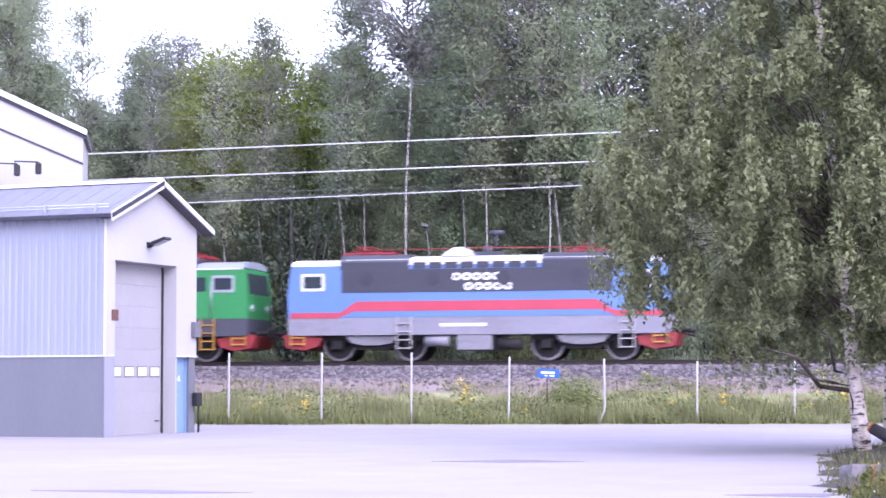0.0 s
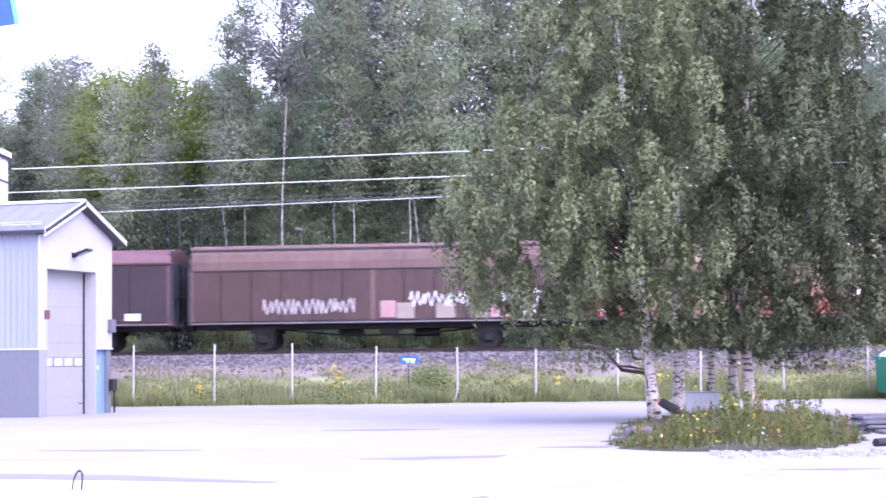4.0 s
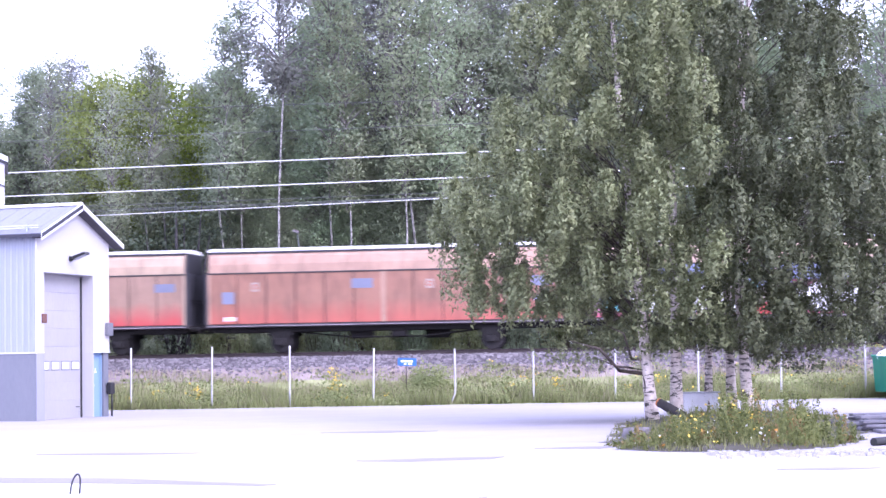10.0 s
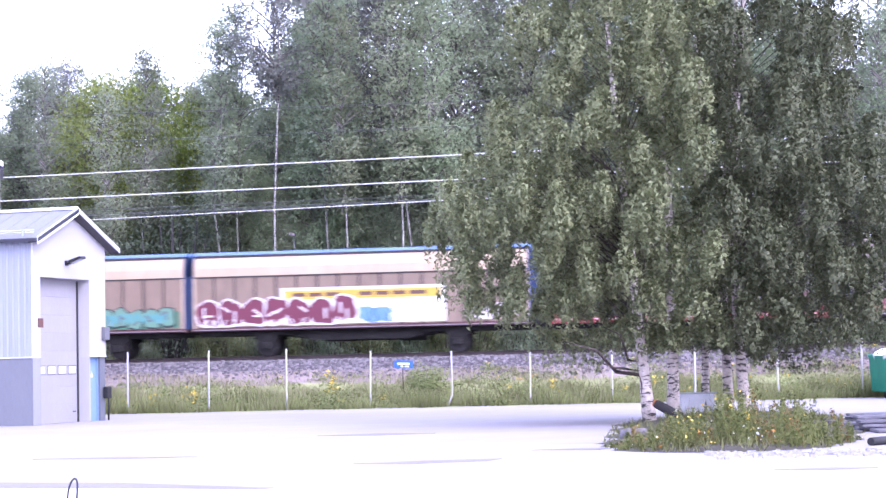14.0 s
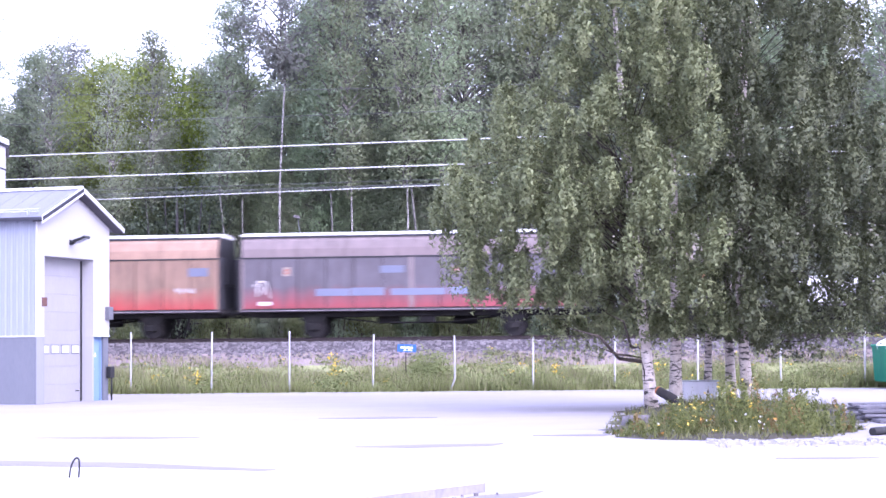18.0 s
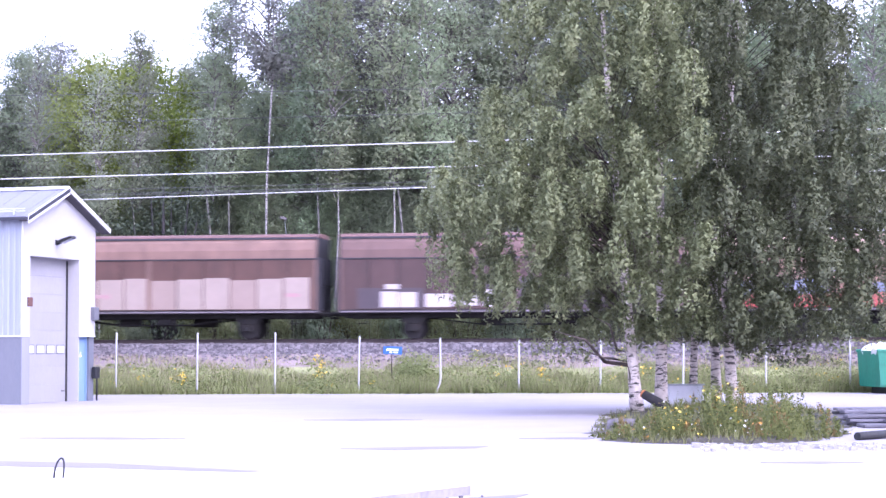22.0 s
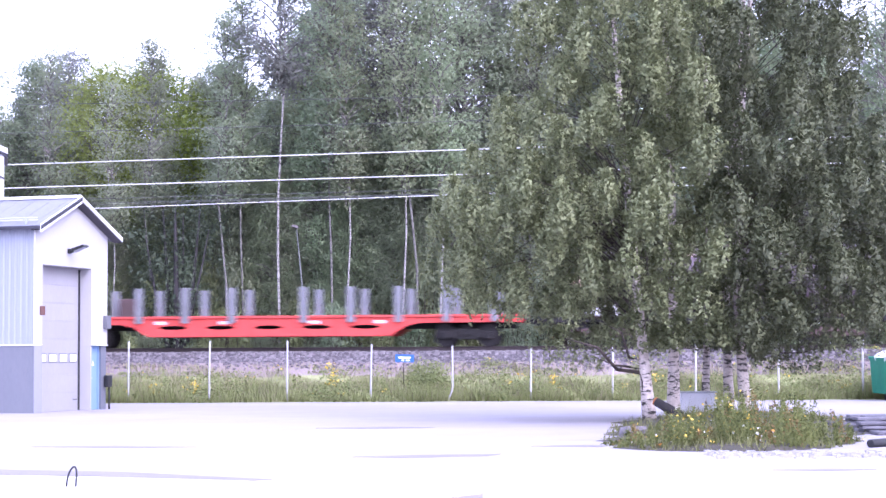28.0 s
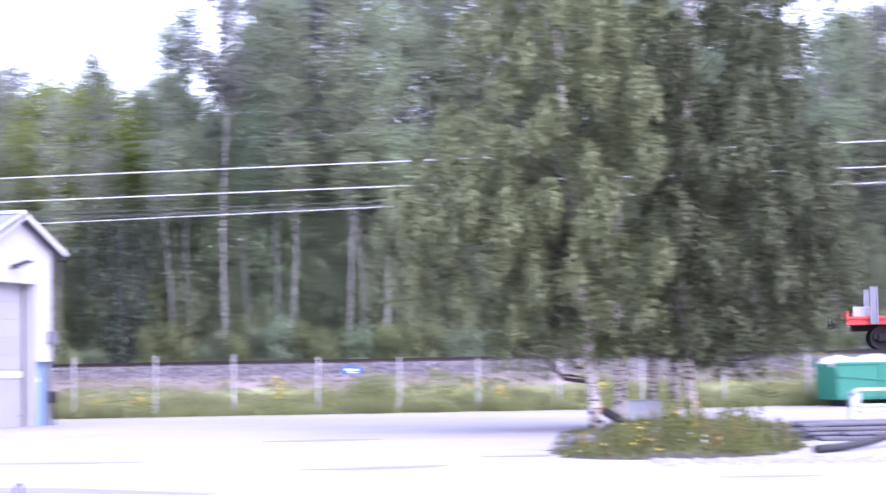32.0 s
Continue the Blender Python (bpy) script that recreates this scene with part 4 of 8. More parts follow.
def clip_z(pts, lo, hi, xlo, xhi):
    return [(max(xlo, min(xhi, x)), max(lo, min(hi, z))) for x, z in pts]


def bar(p, q, th):
    """A thick slanted stroke from p to q."""
    dx, dz = q[0] - p[0], q[1] - p[1]
    n = math.hypot(dx, dz) or 1.0
    ux, uz, k = dx / n, dz / n, th / 2
    return [(p[0] - ux * k * 0.6 - uz * k, p[1] - uz * k * 0.6 + ux * k), (p[0] - ux * k * 0.6 + uz * k, p[1] - uz * k * 0.6 - ux * k),
            (q[0] + ux * k * 0.6 + uz * k, q[1] + uz * k * 0.6 - ux * k), (q[0] + ux * k * 0.6 - uz * k, q[1] + uz * k * 0.6 + ux * k)]


def rounded(x0, x1, z0, z1, r):
    out = []
    for cx, cz, a0 in ((x1 - r, z1 - r, 0), (x0 + r, z1 - r, 90), (x0 + r, z0 + r, 180), (x1 - r, z0 + r, 270)):
        out += [(cx + r * math.cos(radians(a0 + k * 22.5)), cz + r * math.sin(radians(a0 + k * 22.5))) for k in range(5)]
    return out


def ring(g, x0, x1, z0, z1, th, y0, y1):
    """A flat rounded ring, open in the middle."""
    r = min(x1 - x0, z1 - z0) * 0.42
    o, i = rounded(x0, x1, z0, z1, r), rounded(x0 + th, x1 - th, z0 + th, z1 - th, max(0.01, r - th))
    n = len(o)
    v = [(p[0], y, p[1]) for y in (y0, y1) for q in (o, i) for p in q]
    f = []
    for k in range(n):
        j = (k + 1) % n
        f += [(k, n + k, n + j, j), (k, j, 2 * n + j, 2 * n + k), (n + k, 3 * n + k, 3 * n + j, n + j)]
    g.add(v, f)


def graffiti(w, rng, L, lo, hi, items):
    """Sprayed shapes on the near wall. Items: kind, x from, x to (0..1 along the wall), z from, z to, colour."""
    for turn, (kind, fx0, fx1, z0, z1, col) in enumerate(items):
        lift = 0.0007 * turn
        x0, x1 = -L / 2 + fx0 * L, -L / 2 + fx1 * L
        if kind == "rect":
            g = Geo().box(x0, x1, -1.4065 - lift, -1.404, z0, z1)
            part("paint_patch", g, spray("spray_" + col, COL[col]), w, col + " painted patch")
        elif kind == "blob":
            g = Geo().prism(clip_z(blob(rng, (x0 + x1) / 2, (z0 + z1) / 2, x1 - x0, z1 - z0), lo, hi, -L / 2 + 0.1, L / 2 - 0.1), "y", -1.4068 - lift, -1.404)
            part("graffiti", g, spray("spray_" + col, COL[col]), w, col + " sprayed shape")
        elif kind in ("bubble", "halo"):
            # round fat shapes with a dark rim, or pale ones in a soft pale rim, each with a slit
            body, rim = (col, "black") if kind == "bubble" else (col, "white")
            if col == "maroon":
                rim = "white"
            n = max(1, int(round((x1 - x0) / ((z1 - z0) * 0.82))))
            for i in range(n):
                a, ww, hh = x0 + (x1 - x0) * i / n, (x1 - x0) / n, z1 - z0
                cx, cz, lean = a + ww / 2, (z0 + z1) / 2 + rng.uniform(-0.06, 0.06) * hh, rng.uniform(-0.14, 0.14)
                out = []
                p1, p2, k1 = rng.uniform(0, 6.28), rng.uniform(0, 6.28), rng.uniform(0.05, 0.11)
                for k in range(26):
                    t = 2 * math.pi * k / 26
                    c, q = math.cos(t), math.sin(t)
                    sq = 1.0 / max(abs(c), abs(q)) ** 0.5
                    wob = 1 + k1 * math.sin(3 * t + p1) + 0.05 * math.sin(5 * t + p2)
                    dz = hh * 0.46 * q * sq * wob
                    out.append((cx + ww * 0.50 * c * sq * wob + lean * dz, cz + dz))
                grow = 1.16 if kind == "bubble" else 1.12
                big = [((x - cx) * grow + cx + 0.03, (z - cz) * grow + cz - 0.02) for x, z in out]
                deep = 0.0003 * (i % 3)
                part("graffiti_outline", Geo().prism(clip_z(big, lo, hi, -L / 2 + 0.05, L / 2 - 0.05), "y", -1.4066 - lift - deep, -1.404), spray("spray_" + rim, COL[rim]), w, rim + " rim of a sprayed shape")
                part("graffiti", Geo().prism(clip_z(out, lo, hi, -L / 2 + 0.05, L / 2 - 0.05), "y", -1.4100 - lift - deep, -1.4085), spray("spray_" + body, COL[body]), w, body + " sprayed round shape")
                dark = spray("spray_smoke", COL["smoke"]) if col != "maroon" else spray("spray_white", COL["white"])
                for s in range(rng.choice((1, 2, 2))):
                    px, pz = cx + ww * rng.uniform(-0.22, 0.22), cz + hh * rng.uniform(-0.22, 0.22)
                    tilt = rng.choice((0.0, 1.57, 0.5, -0.5))
                    ex, ez = math.cos(tilt) * ww * 0.16, math.sin(tilt) * hh * 0.18
                    part("graffiti_detail", Geo().prism(bar((px - ex, pz - ez), (px + ex, pz + ez), 0.075), "y", -1.4125 - lift - deep, -1.409), dark, w)
        elif kind == "scrib":
            # a quick scrawl: one thin line that runs to and fro
            g, x, up = Geo(), x0, True
            dx = max(0.09, (z1 - z0) * 0.22)
            prev = (x0, rng.uniform(z0, z1))
            step = 0
            while x < x1:
                x += dx * rng.uniform(0.5, 1.3)
                z = (z1 if up else z0) + rng.uniform(-0.25, 0.25) * (z1 - z0)
                nxt = (min(x, x1) + rng.uniform(-0.5, 0.2) * dx, max(z0, min(z1, z)))
                g.prism(clip_z(bar(prev, nxt, 0.055), lo, hi, -L / 2 + 0.03, L / 2 - 0.03), "y", -1.4090 - lift - 0.0002 * (step % 5), -1.404)
                prev, up, step = nxt, not up, step + 1
            part("graffiti", g, spray("spray_" + col, COL[col]), w, col + " sprayed scrawl")
        elif kind == "emblem":
            cx, cz = (x0 + x1) / 2, (z0 + z1) / 2
            part("marking", Geo().prism(rounded(cx - 0.17, cx + 0.17, cz - 0.19, cz + 0.19, 0.04), "y", -1.4072 - lift, -1.404), spray("spray_" + col, COL[col]), w, "pale square emblem")
            g = Geo()
            ring(g, cx - 0.11, cx + 0.11, cz - 0.11, cz + 0.11, 0.05, -1.4095 - lift, -1.4072 - lift)
            part("marking", g, spray("spray_rust", COL["rust"]), w, "red ring")
        elif kind == "mark":
            part("marking", Geo().box(x0, x1, -1.4075 - lift, -1.404, z0, z1), spray("spray_" + col, COL[col]), w)


WHEELS = []       # wheelset, its place on the wagon, wagon's middle in the train, radius


def wheelset(w, x, mid, r=0.46, name="wheelset"):
    g = Geo()
    for y in (-0.75, 0.75):
        out = [(math.cos(2 * math.pi * i / 22) * r, math.sin(2 * math.pi * i / 22) * r) for i in range(22)]
        g.prism([(a, b) for a, b in out], "y", y - 0.06, y + 0.06, True)
        s = -1 if y < 0 else 1
        g.prism([(a * 1.06, b * 1.06) for a, b in out], "y", y - s * 0.09, y - s * 0.06, True)
        g.disc(0, y + s * 0.07, 0, r * 0.45, 0.03, "y", 12)
        for k in range(6):
            a = math.pi / 3 * k
            g.box(r * 0.62 * math.cos(a) - 0.035, r * 0.62 * math.cos(a) + 0.035, y + s * 0.055, y + s * 0.075, r * 0.62 * math.sin(a) - 0.035, r * 0.62 * math.sin(a) + 0.035)
    g.disc(0, 0, 0, 0.08, 1.0, "y", 10)
    ws = part(name, g, M["wheel"], w, m=pose(x, 0, r))
    for y in (-0.812, 0.812):
        ring = Geo()
        n = 22
        v = [(math.cos(2 * math.pi * i / n) * k, yy, math.sin(2 * math.pi * i / n) * k) for yy in (y - 0.004, y + 0.004) for k in (r * 0.86, r) for i in range(n)]
        f = []
        for i in range(n):
            j = (i + 1) % n
            f += [(i, j, n + j, n + i), (2 * n + i, 3 * n + i, 3 * n + j, 2 * n + j), (n + i, n + j, 3 * n + j, 3 * n + i)]
        ring.add(v, f)
        part("tyre", ring, M["tread"] if r < 0.6 else M["bright_tyre"], ws, "bright worn tyre face")
    WHEELS.append((ws, x, mid, r))
    return ws


def buffers(w, L, over=0.55, z=1.05):
    for sx in (-1, 1):
        for y in (-0.875, 0.875):
            x0, x1 = sx * (L / 2), sx * (L / 2 + over)
            g = Geo().tube([(x0, y, z), (x0 + sx * over * 0.5, y, z)], 0.1, 10).tube([(x0 + sx * over * 0.5, y, z), (x1 - sx * 0.05, y, z)], 0.065, 8)
            g.disc(x1 - sx * 0.025, y, z, 0.22, 0.025, "x", 14)
            part("buffer", g, M["under"], w)
        part("coupling", Geo().tube([(sx * L / 2, 0, z - 0.05), (sx * (L / 2 + 0.3), 0, z - 0.06), (sx * (L / 2 + over), 0, z - 0.2)], 0.045, 6), M["under"], w)


def axle_gear(w, x, mid, mat="under"):
    wheelset(w, x, mid)
    for y in (-1.0, 1.0):
        g = Geo()
        g.prism([(x - 0.62, 1.02), (x + 0.62, 1.02), (x + 0.22, 0.38), (x + 0.12, 0.25), (x - 0.12, 0.25), (x - 0.22, 0.38)], "y", y - 0.02, y + 0.02)
        g.box(x - 0.17, x + 0.17, y - 0.12, y + 0.12, 0.3, 0.6, 0.03)
        for k in range(4):
            g.box(x - 0.6 + k * 0.12, x + 0.6 - k * 0.12, y - 0.06, y + 0.06, 0.74 - k * 0.035, 0.77 - k * 0.035)
        part("axle_guard", g, M[mat], w)


def underworks(w, L, belly=False, mat="under", seed=0):
    rng = random.Random(seed)
    g = Geo()
    for y in (-0.95, 0.85):
        if belly:
            g.prism([(-L / 2 + 3.6, 1.05), (L / 2 - 3.6, 1.05), (L / 2 - 5.0, 0.62), (-L / 2 + 5.0, 0.62)], "y", y, y + 0.1)
        g.box(-L / 2 + 0.1, L / 2 - 0.1, y, y + 0.12, 0.86, 1.06, 0.02)
    part("underframe", g, M[mat], w)
    g = Geo()
    for y in (-0.7, 0.6):
        g.tube([(-L / 2 + 3.6, y, 0.86), (-1.5, y, 0.6), (1.5, y, 0.6), (L / 2 - 3.6, y, 0.86)], 0.028, 6)
    part("truss_rod", g, M[mat], w)
    part("brake_cylinder", Geo().tube([(-1.6, -0.3, 0.74), (-0.6, -0.3, 0.74)], 0.19, 12), M[mat], w)
    part("brake_box", Geo().box(0.2, 0.9, -0.9, -0.4, 0.6, 0.9, 0.02), M[mat], w)
    part("air_tank", Geo().tube([(1.5, 0.2, 0.72), (2.6, 0.2, 0.72)], 0.2, 12), M[mat], w)
    for sx in (-1, 1):
        g = Geo().box(sx * (L / 2 - 0.95) - 0.16, sx * (L / 2 - 0.95) + 0.16, -1.36, -1.1, 0.62, 0.65)
        for k in (-0.16, 0.16):
            g.box(sx * (L / 2 - 0.95) + k - 0.015, sx * (L / 2 - 0.95) + k + 0.015, -1.36, -1.33, 0.62, 1.06)
        part("step", g, M["yellow"] if rng.random() < 0.04 else M[mat], w)


def thing_on_rails(name, label, category, group="wagons of the train"):
    return empty(name, pose(*on_track(0), 0, 0, TRACK_TURN), label, category, group)


TRAIN = []        # thing, middle


def covered_wagon(lo, hi, label, wall, band, roof="roof_white", end="end_dark", sole="sole_dark", items=(), style="slide", panels=12, gap=1.0, seed=1, belly=False):
    mid, L = (lo + hi) / 2, hi - lo - gap
    w = thing_on_rails("covered_wagon", label, "freight wagon")
    TRAIN.append((w, mid))
    rng = random.Random(seed)
    part("sole_bar", Geo().box(-L / 2 - 0.12, L / 2 + 0.12, -1.40, 1.40, 1.06, 1.20, 0.02), P[sole], w)
    part("sole_lip", Geo().box(-L / 2, L / 2, -1.44, -1.40, 1.10, 1.135, 0.006), P["lip"], w)
    z0, z1 = 1.215, 3.30
    if style == "round":
        z1 = 3.62
    pw = L / panels
    joint = 0.045 if belly else 0.022
    part("inner_wall", Geo().box(-L / 2, L / 2, -1.338, -1.30, z0, z1), P["sole_dark"], w)
    pg = Geo().box(joint, pw - joint, -1.40, -1.345, z0, z1, 0.012).mesh("wall_panel")
    pg.materials.append(wall)
    for i in range(panels):
        o = new("wall_panel", pg)
        o.parent = w
        o.matrix_basis = pose(-L / 2 + i * pw, 0, 0)
    part("far_wall", Geo().box(-L / 2, L / 2, 1.345, 1.40, z0, z1), wall, w)
    part("floor", Geo().box(-L / 2, L / 2, -1.34, 1.34, 1.2, 1.26), M["under"], w)
    if style == "round":
        ys = [(-1.44, z1 + 0.02)]
        for i in range(11):
            a = math.pi * i / 10
            ys.append((-1.42 * math.cos(a), z1 + 0.12 + 0.62 * math.sin(a)))
        ys += [(1.44, z1 + 0.02)]
        part("roof", Geo().prism(list(reversed(ys)), "x", -L / 2 - 0.06, L / 2 + 0.06, True), band, w, "rounded purple-brown roof")
        part("roof_rail", Geo().box(-L / 2, L / 2, -1.46, -1.44, z1 + 0.06, z1 + 0.12), P["sole_red"], w)
    else:
        for s in (-1, 1):
            o = [(s * 1.40, z1 + 0.06), (s * 1.39, z1 + 0.4), (s * 1.31, z1 + 0.72), (s * 1.20, z1 + 0.9), (s * 1.14, z1 + 0.88), (s * 1.3, z1 + 0.4), (s * 1.34, z1 + 0.06)]
            part("upper_wall", Geo().prism(o if s > 0 else list(reversed(o)), "x", -L / 2 + 0.02, L / 2 - 0.02), band, w, "upper wall, paint lightened for its sky tilt")
        if panels == 12:
            part("centre_post", Geo().prism([(-1.412, z0), (-1.40, z0), (-1.40, z1 + 0.07), (-1.39, z1 + 0.42), (-1.32, z1 + 0.72), (-1.335, z1 + 0.73), (-1.405, z1 + 0.42), (-1.412, z1 + 0.06)], "x", -0.09, 0.09), band, w)
            part("wall_rail", Geo().box(-L / 2, -0.09, -1.426, -1.40, z1 + 0.004, z1 + 0.056), P["end_dark"], w)
        part("wall_rail", Geo().box(-L / 2, L / 2, -1.425, 1.425, z1 + 0.005, z1 + 0.055), P["end_dark"], w)
        part("roof_groove", Geo().box(-L / 2 + 0.03, L / 2 - 0.03, -1.262, 1.262, z1 + 0.86, z1 + 0.95), P["end_dark"], w)
        part("roof", Geo().prism([(-1.25, z1 + 0.95), (1.25, z1 + 0.95), (1.23, z1 + 1.03), (0.7, z1 + 1.11), (0, z1 + 1.14), (-0.7, z1 + 1.11), (-1.23, z1 + 1.03)], "x", -L / 2 - 0.05, L / 2 + 0.05), P[roof], w, "pale roof")
    top = z1 + 0.62 if style == "round" else z1 + 0.93
    for sx in (-1, 1):
        xe = sx * L / 2
        half = [(-1.40, 1.2), (1.40, 1.2), (1.40, z1), (1.2, top), (-1.2, top), (-1.40, z1)]
        ew = part("end_wall", Geo().prism(half, "x", min(xe, xe + sx * 0.06), max(xe, xe + sx * 0.06)), P[end], w)
        rb = Geo()
        for y in (-1.3, -0.5, 0.5, 1.3):
            rb.box(min(xe + sx * 0.06, xe + sx * 0.17), max(xe + sx * 0.06, xe + sx * 0.17), y - 0.06, y + 0.06, 1.2, z1 + 0.1)
        rb.box(min(xe + sx * 0.06, xe + sx * 0.14), max(xe + sx * 0.06, xe + sx * 0.14), -1.3, 1.3, 2.2, 2.3)
        part("end_rib", rb, P[end], ew)
        part("corner_post", Geo().box(xe - 0.09 if sx > 0 else xe - 0.01, xe + 0.01 if sx > 0 else xe + 0.09, -1.42, -1.385, 1.2, z1 + 0.05), band, w)
    underworks(w, L, belly, seed=seed)
    ax = L / 2 - 3.0
    for x in (-ax, ax):
        axle_gear(w, x, mid)
    buffers(w, L, gap / 2 + 0.0 if gap > 0.6 else 0.35)
    graffiti(w, rng, L, z0 + 0.01, z1 - 0.02, items)
    return w


# Names ending in B: upper-wall paint, partly lightened for sky light on its tilt.
TAN, TANLO, TANB = (0.262, 0.165, 0.100), (0.40, 0.075, 0.060), (0.355, 0.255, 0.180)
GRY, GRYLO, GRYB = (0.115, 0.100, 0.118), (0.30, 0.050, 0.06), (0.20, 0.155, 0.155)
BRN, BRNB = (0.088, 0.043, 0.034), (0.185, 0.108, 0.085)
ORG, ORGLO, ORGB = (0.240, 0.118, 0.080), (0.37, 0.090, 0.065), (0.34, 0.215, 0.155)
BEI, BEIB = (0.215, 0.155, 0.115), (0.425, 0.325, 0.225)
tan, tanb = paint("tan_wall", TAN, TANLO), paint("tan_band", TANB, None, vary=0.2)
gry, gryb = paint("grey_wall", GRY, GRYLO, 1.62), paint("grey_band", GRYB)
brn, brnb = paint("brown_wall", BRN), paint("brown_band", BRNB)
org, orgb = paint("orange_wall", ORG, ORGLO, 1.6), paint("orange_band", ORGB, None, vary=0.2)
bei, beib = paint("beige_wall", BEI, None, 1.5, 0.1, (0.10, 0.075, 0.07)), paint("beige_band", BEIB, None, vary=0.08, grime=(0.25, 0.19, 0.16), grime_amount=0.3)
blu, blub = paint("blue_wall", (0.20, 0.225, 0.36), (0.36, 0.05, 0.06), 1.6), paint("pink_band", (0.40, 0.285, 0.215), None, vary=0.2)
grn, grnb = paint("green_wall", (0.095, 0.112, 0.078)), paint("green_band", (0.215, 0.200, 0.150))
mix, mixb = paint("mixed_wall", (0.262, 0.165, 0.120), (0.40, 0.045, 0.045), 1.6), paint("mixed_band", (0.38, 0.265, 0.205))
gls, glsb = paint("lilac_wall", (0.16, 0.145, 0.18), (0.40, 0.05, 0.05), 1.6), paint("lilac_band", (0.33, 0.29, 0.34))
rnd, rndr = paint("round_wall", (0.034, 0.021, 0.027)), paint("round_roof", (0.13, 0.062, 0.075), None, vary=0.1)
gb, gbb = paint("tawny_wall", (0.150, 0.090, 0.068), None, 1.5, 0.16), paint("tawny_band", (0.275, 0.178, 0.122))
dbr, dbrb = paint("dark_brown_wall", (0.062, 0.033, 0.031)), paint("dark_brown_band", (0.135, 0.078, 0.068))

MARK = [("emblem", 0.12, 0.15, 2.6, 2.9, "faint"), ("emblem", 0.615, 0.645, 2.6, 2.9, "faint"), ("mark", 0.41, 0.47, 2.62, 3.02, "slate"), ("mark", 0.91, 0.97, 2.58, 2.98, "slate"), ("mark", 0.92, 0.955, 1.95, 2.18, "slate"), ("mark", 0.04, 0.075, 2.05, 2.55, "mist"), ("mark", 0.045, 0.08, 1.34, 1.5, "white")]
MARK2 = [("emblem", 0.12, 0.15, 2.6, 2.9, "faint"), ("emblem", 0.615, 0.645, 2.6, 2.9, "faint"), ("mark", 0.41, 0.48, 2.65, 2.95, "slate"), ("mark", 0.91, 0.97, 2.6, 2.95, "slate"), ("mark", 0.045, 0.07, 2.3, 2.38, "pale")]

covered_wagon(-55.11, -38.57, "tan sliding-wall wagon with a red foot and small markings", tan, tanb, items=MARK + [("scrib", 0.105, 0.165, 1.6, 2.35, "pale"), ("scrib", 0.11, 0.16, 1.7, 2.2, "pale"), ("scrib", 0.67, 0.745, 1.7, 2.45, "pale"), ("scrib", 0.68, 0.74, 1.8, 2.35, "white")], seed=11)
covered_wagon(-71.60, -55.11, "dark brown sliding-wall wagon with white scrawls along its foot", dbr, dbrb, "roof_brown", items=[("rect", 0.52, 0.562, 1.3, 2.0, "pink"), ("rect", 0.565, 0.612, 1.25, 1.9, "faint"), ("rect", 0.67, 0.722, 1.25, 1.85, "faint"), ("rect", 0.765, 0.808, 1.25, 1.9, "faint"), ("rect", 0.815, 0.885, 1.25, 1.8, "pink"), ("rect", 0.905, 0.98, 1.3, 1.75, "faint"), ("scrib", 0.60, 0.76, 1.75, 2.35, "white"), ("scrib", 0.77, 0.885, 1.9, 2.45, "white"), ("scrib", 0.895, 0.985, 1.3, 1.75, "white"), ("rect", 0.90, 0.98, 2.2, 2.32, "pale"), ("scrib", 0.93, 0.985, 1.8, 2.4, "white"), ("scrib", 0.2, 0.45, 1.5, 2.1, "pale")], seed=12)
covered_wagon(-86.32, -71.60, "dark brown round-roofed wagon with patched wall", rnd, rndr, style="round", panels=8, gap=0.9, sole="sole_red", items=[("rect", 0.55, 0.77, 1.5, 3.3, "brown"), ("blob", 0.02, 0.1, 1.9, 2.6, "pink"), ("mark", 0.13, 0.2, 2.35, 2.5, "white"), ("mark", 0.24, 0.29, 1.3, 1.4, "white"), ("mark", 0.33, 0.38, 1.3, 1.4, "white"), ("rect", 0.86, 0.91, 1.3, 1.6, "white"), ("mark", 0.55, 0.65, 2.1, 2.2, "white")], seed=13)
covered_wagon(-102.70, -86.32, "grey sliding-wall wagon with a red foot", gry, gryb, items=MARK2 + [("scrib", 0.005, 0.05, 1.6, 2.35, "white"), ("scrib", 0.91, 0.96, 1.8, 2.05, "white"), ("mark", 0.12, 0.15, 2.0, 2.1, "pale"), ("mark", 0.69, 0.71, 1.5, 1.6, "pale")], seed=14)
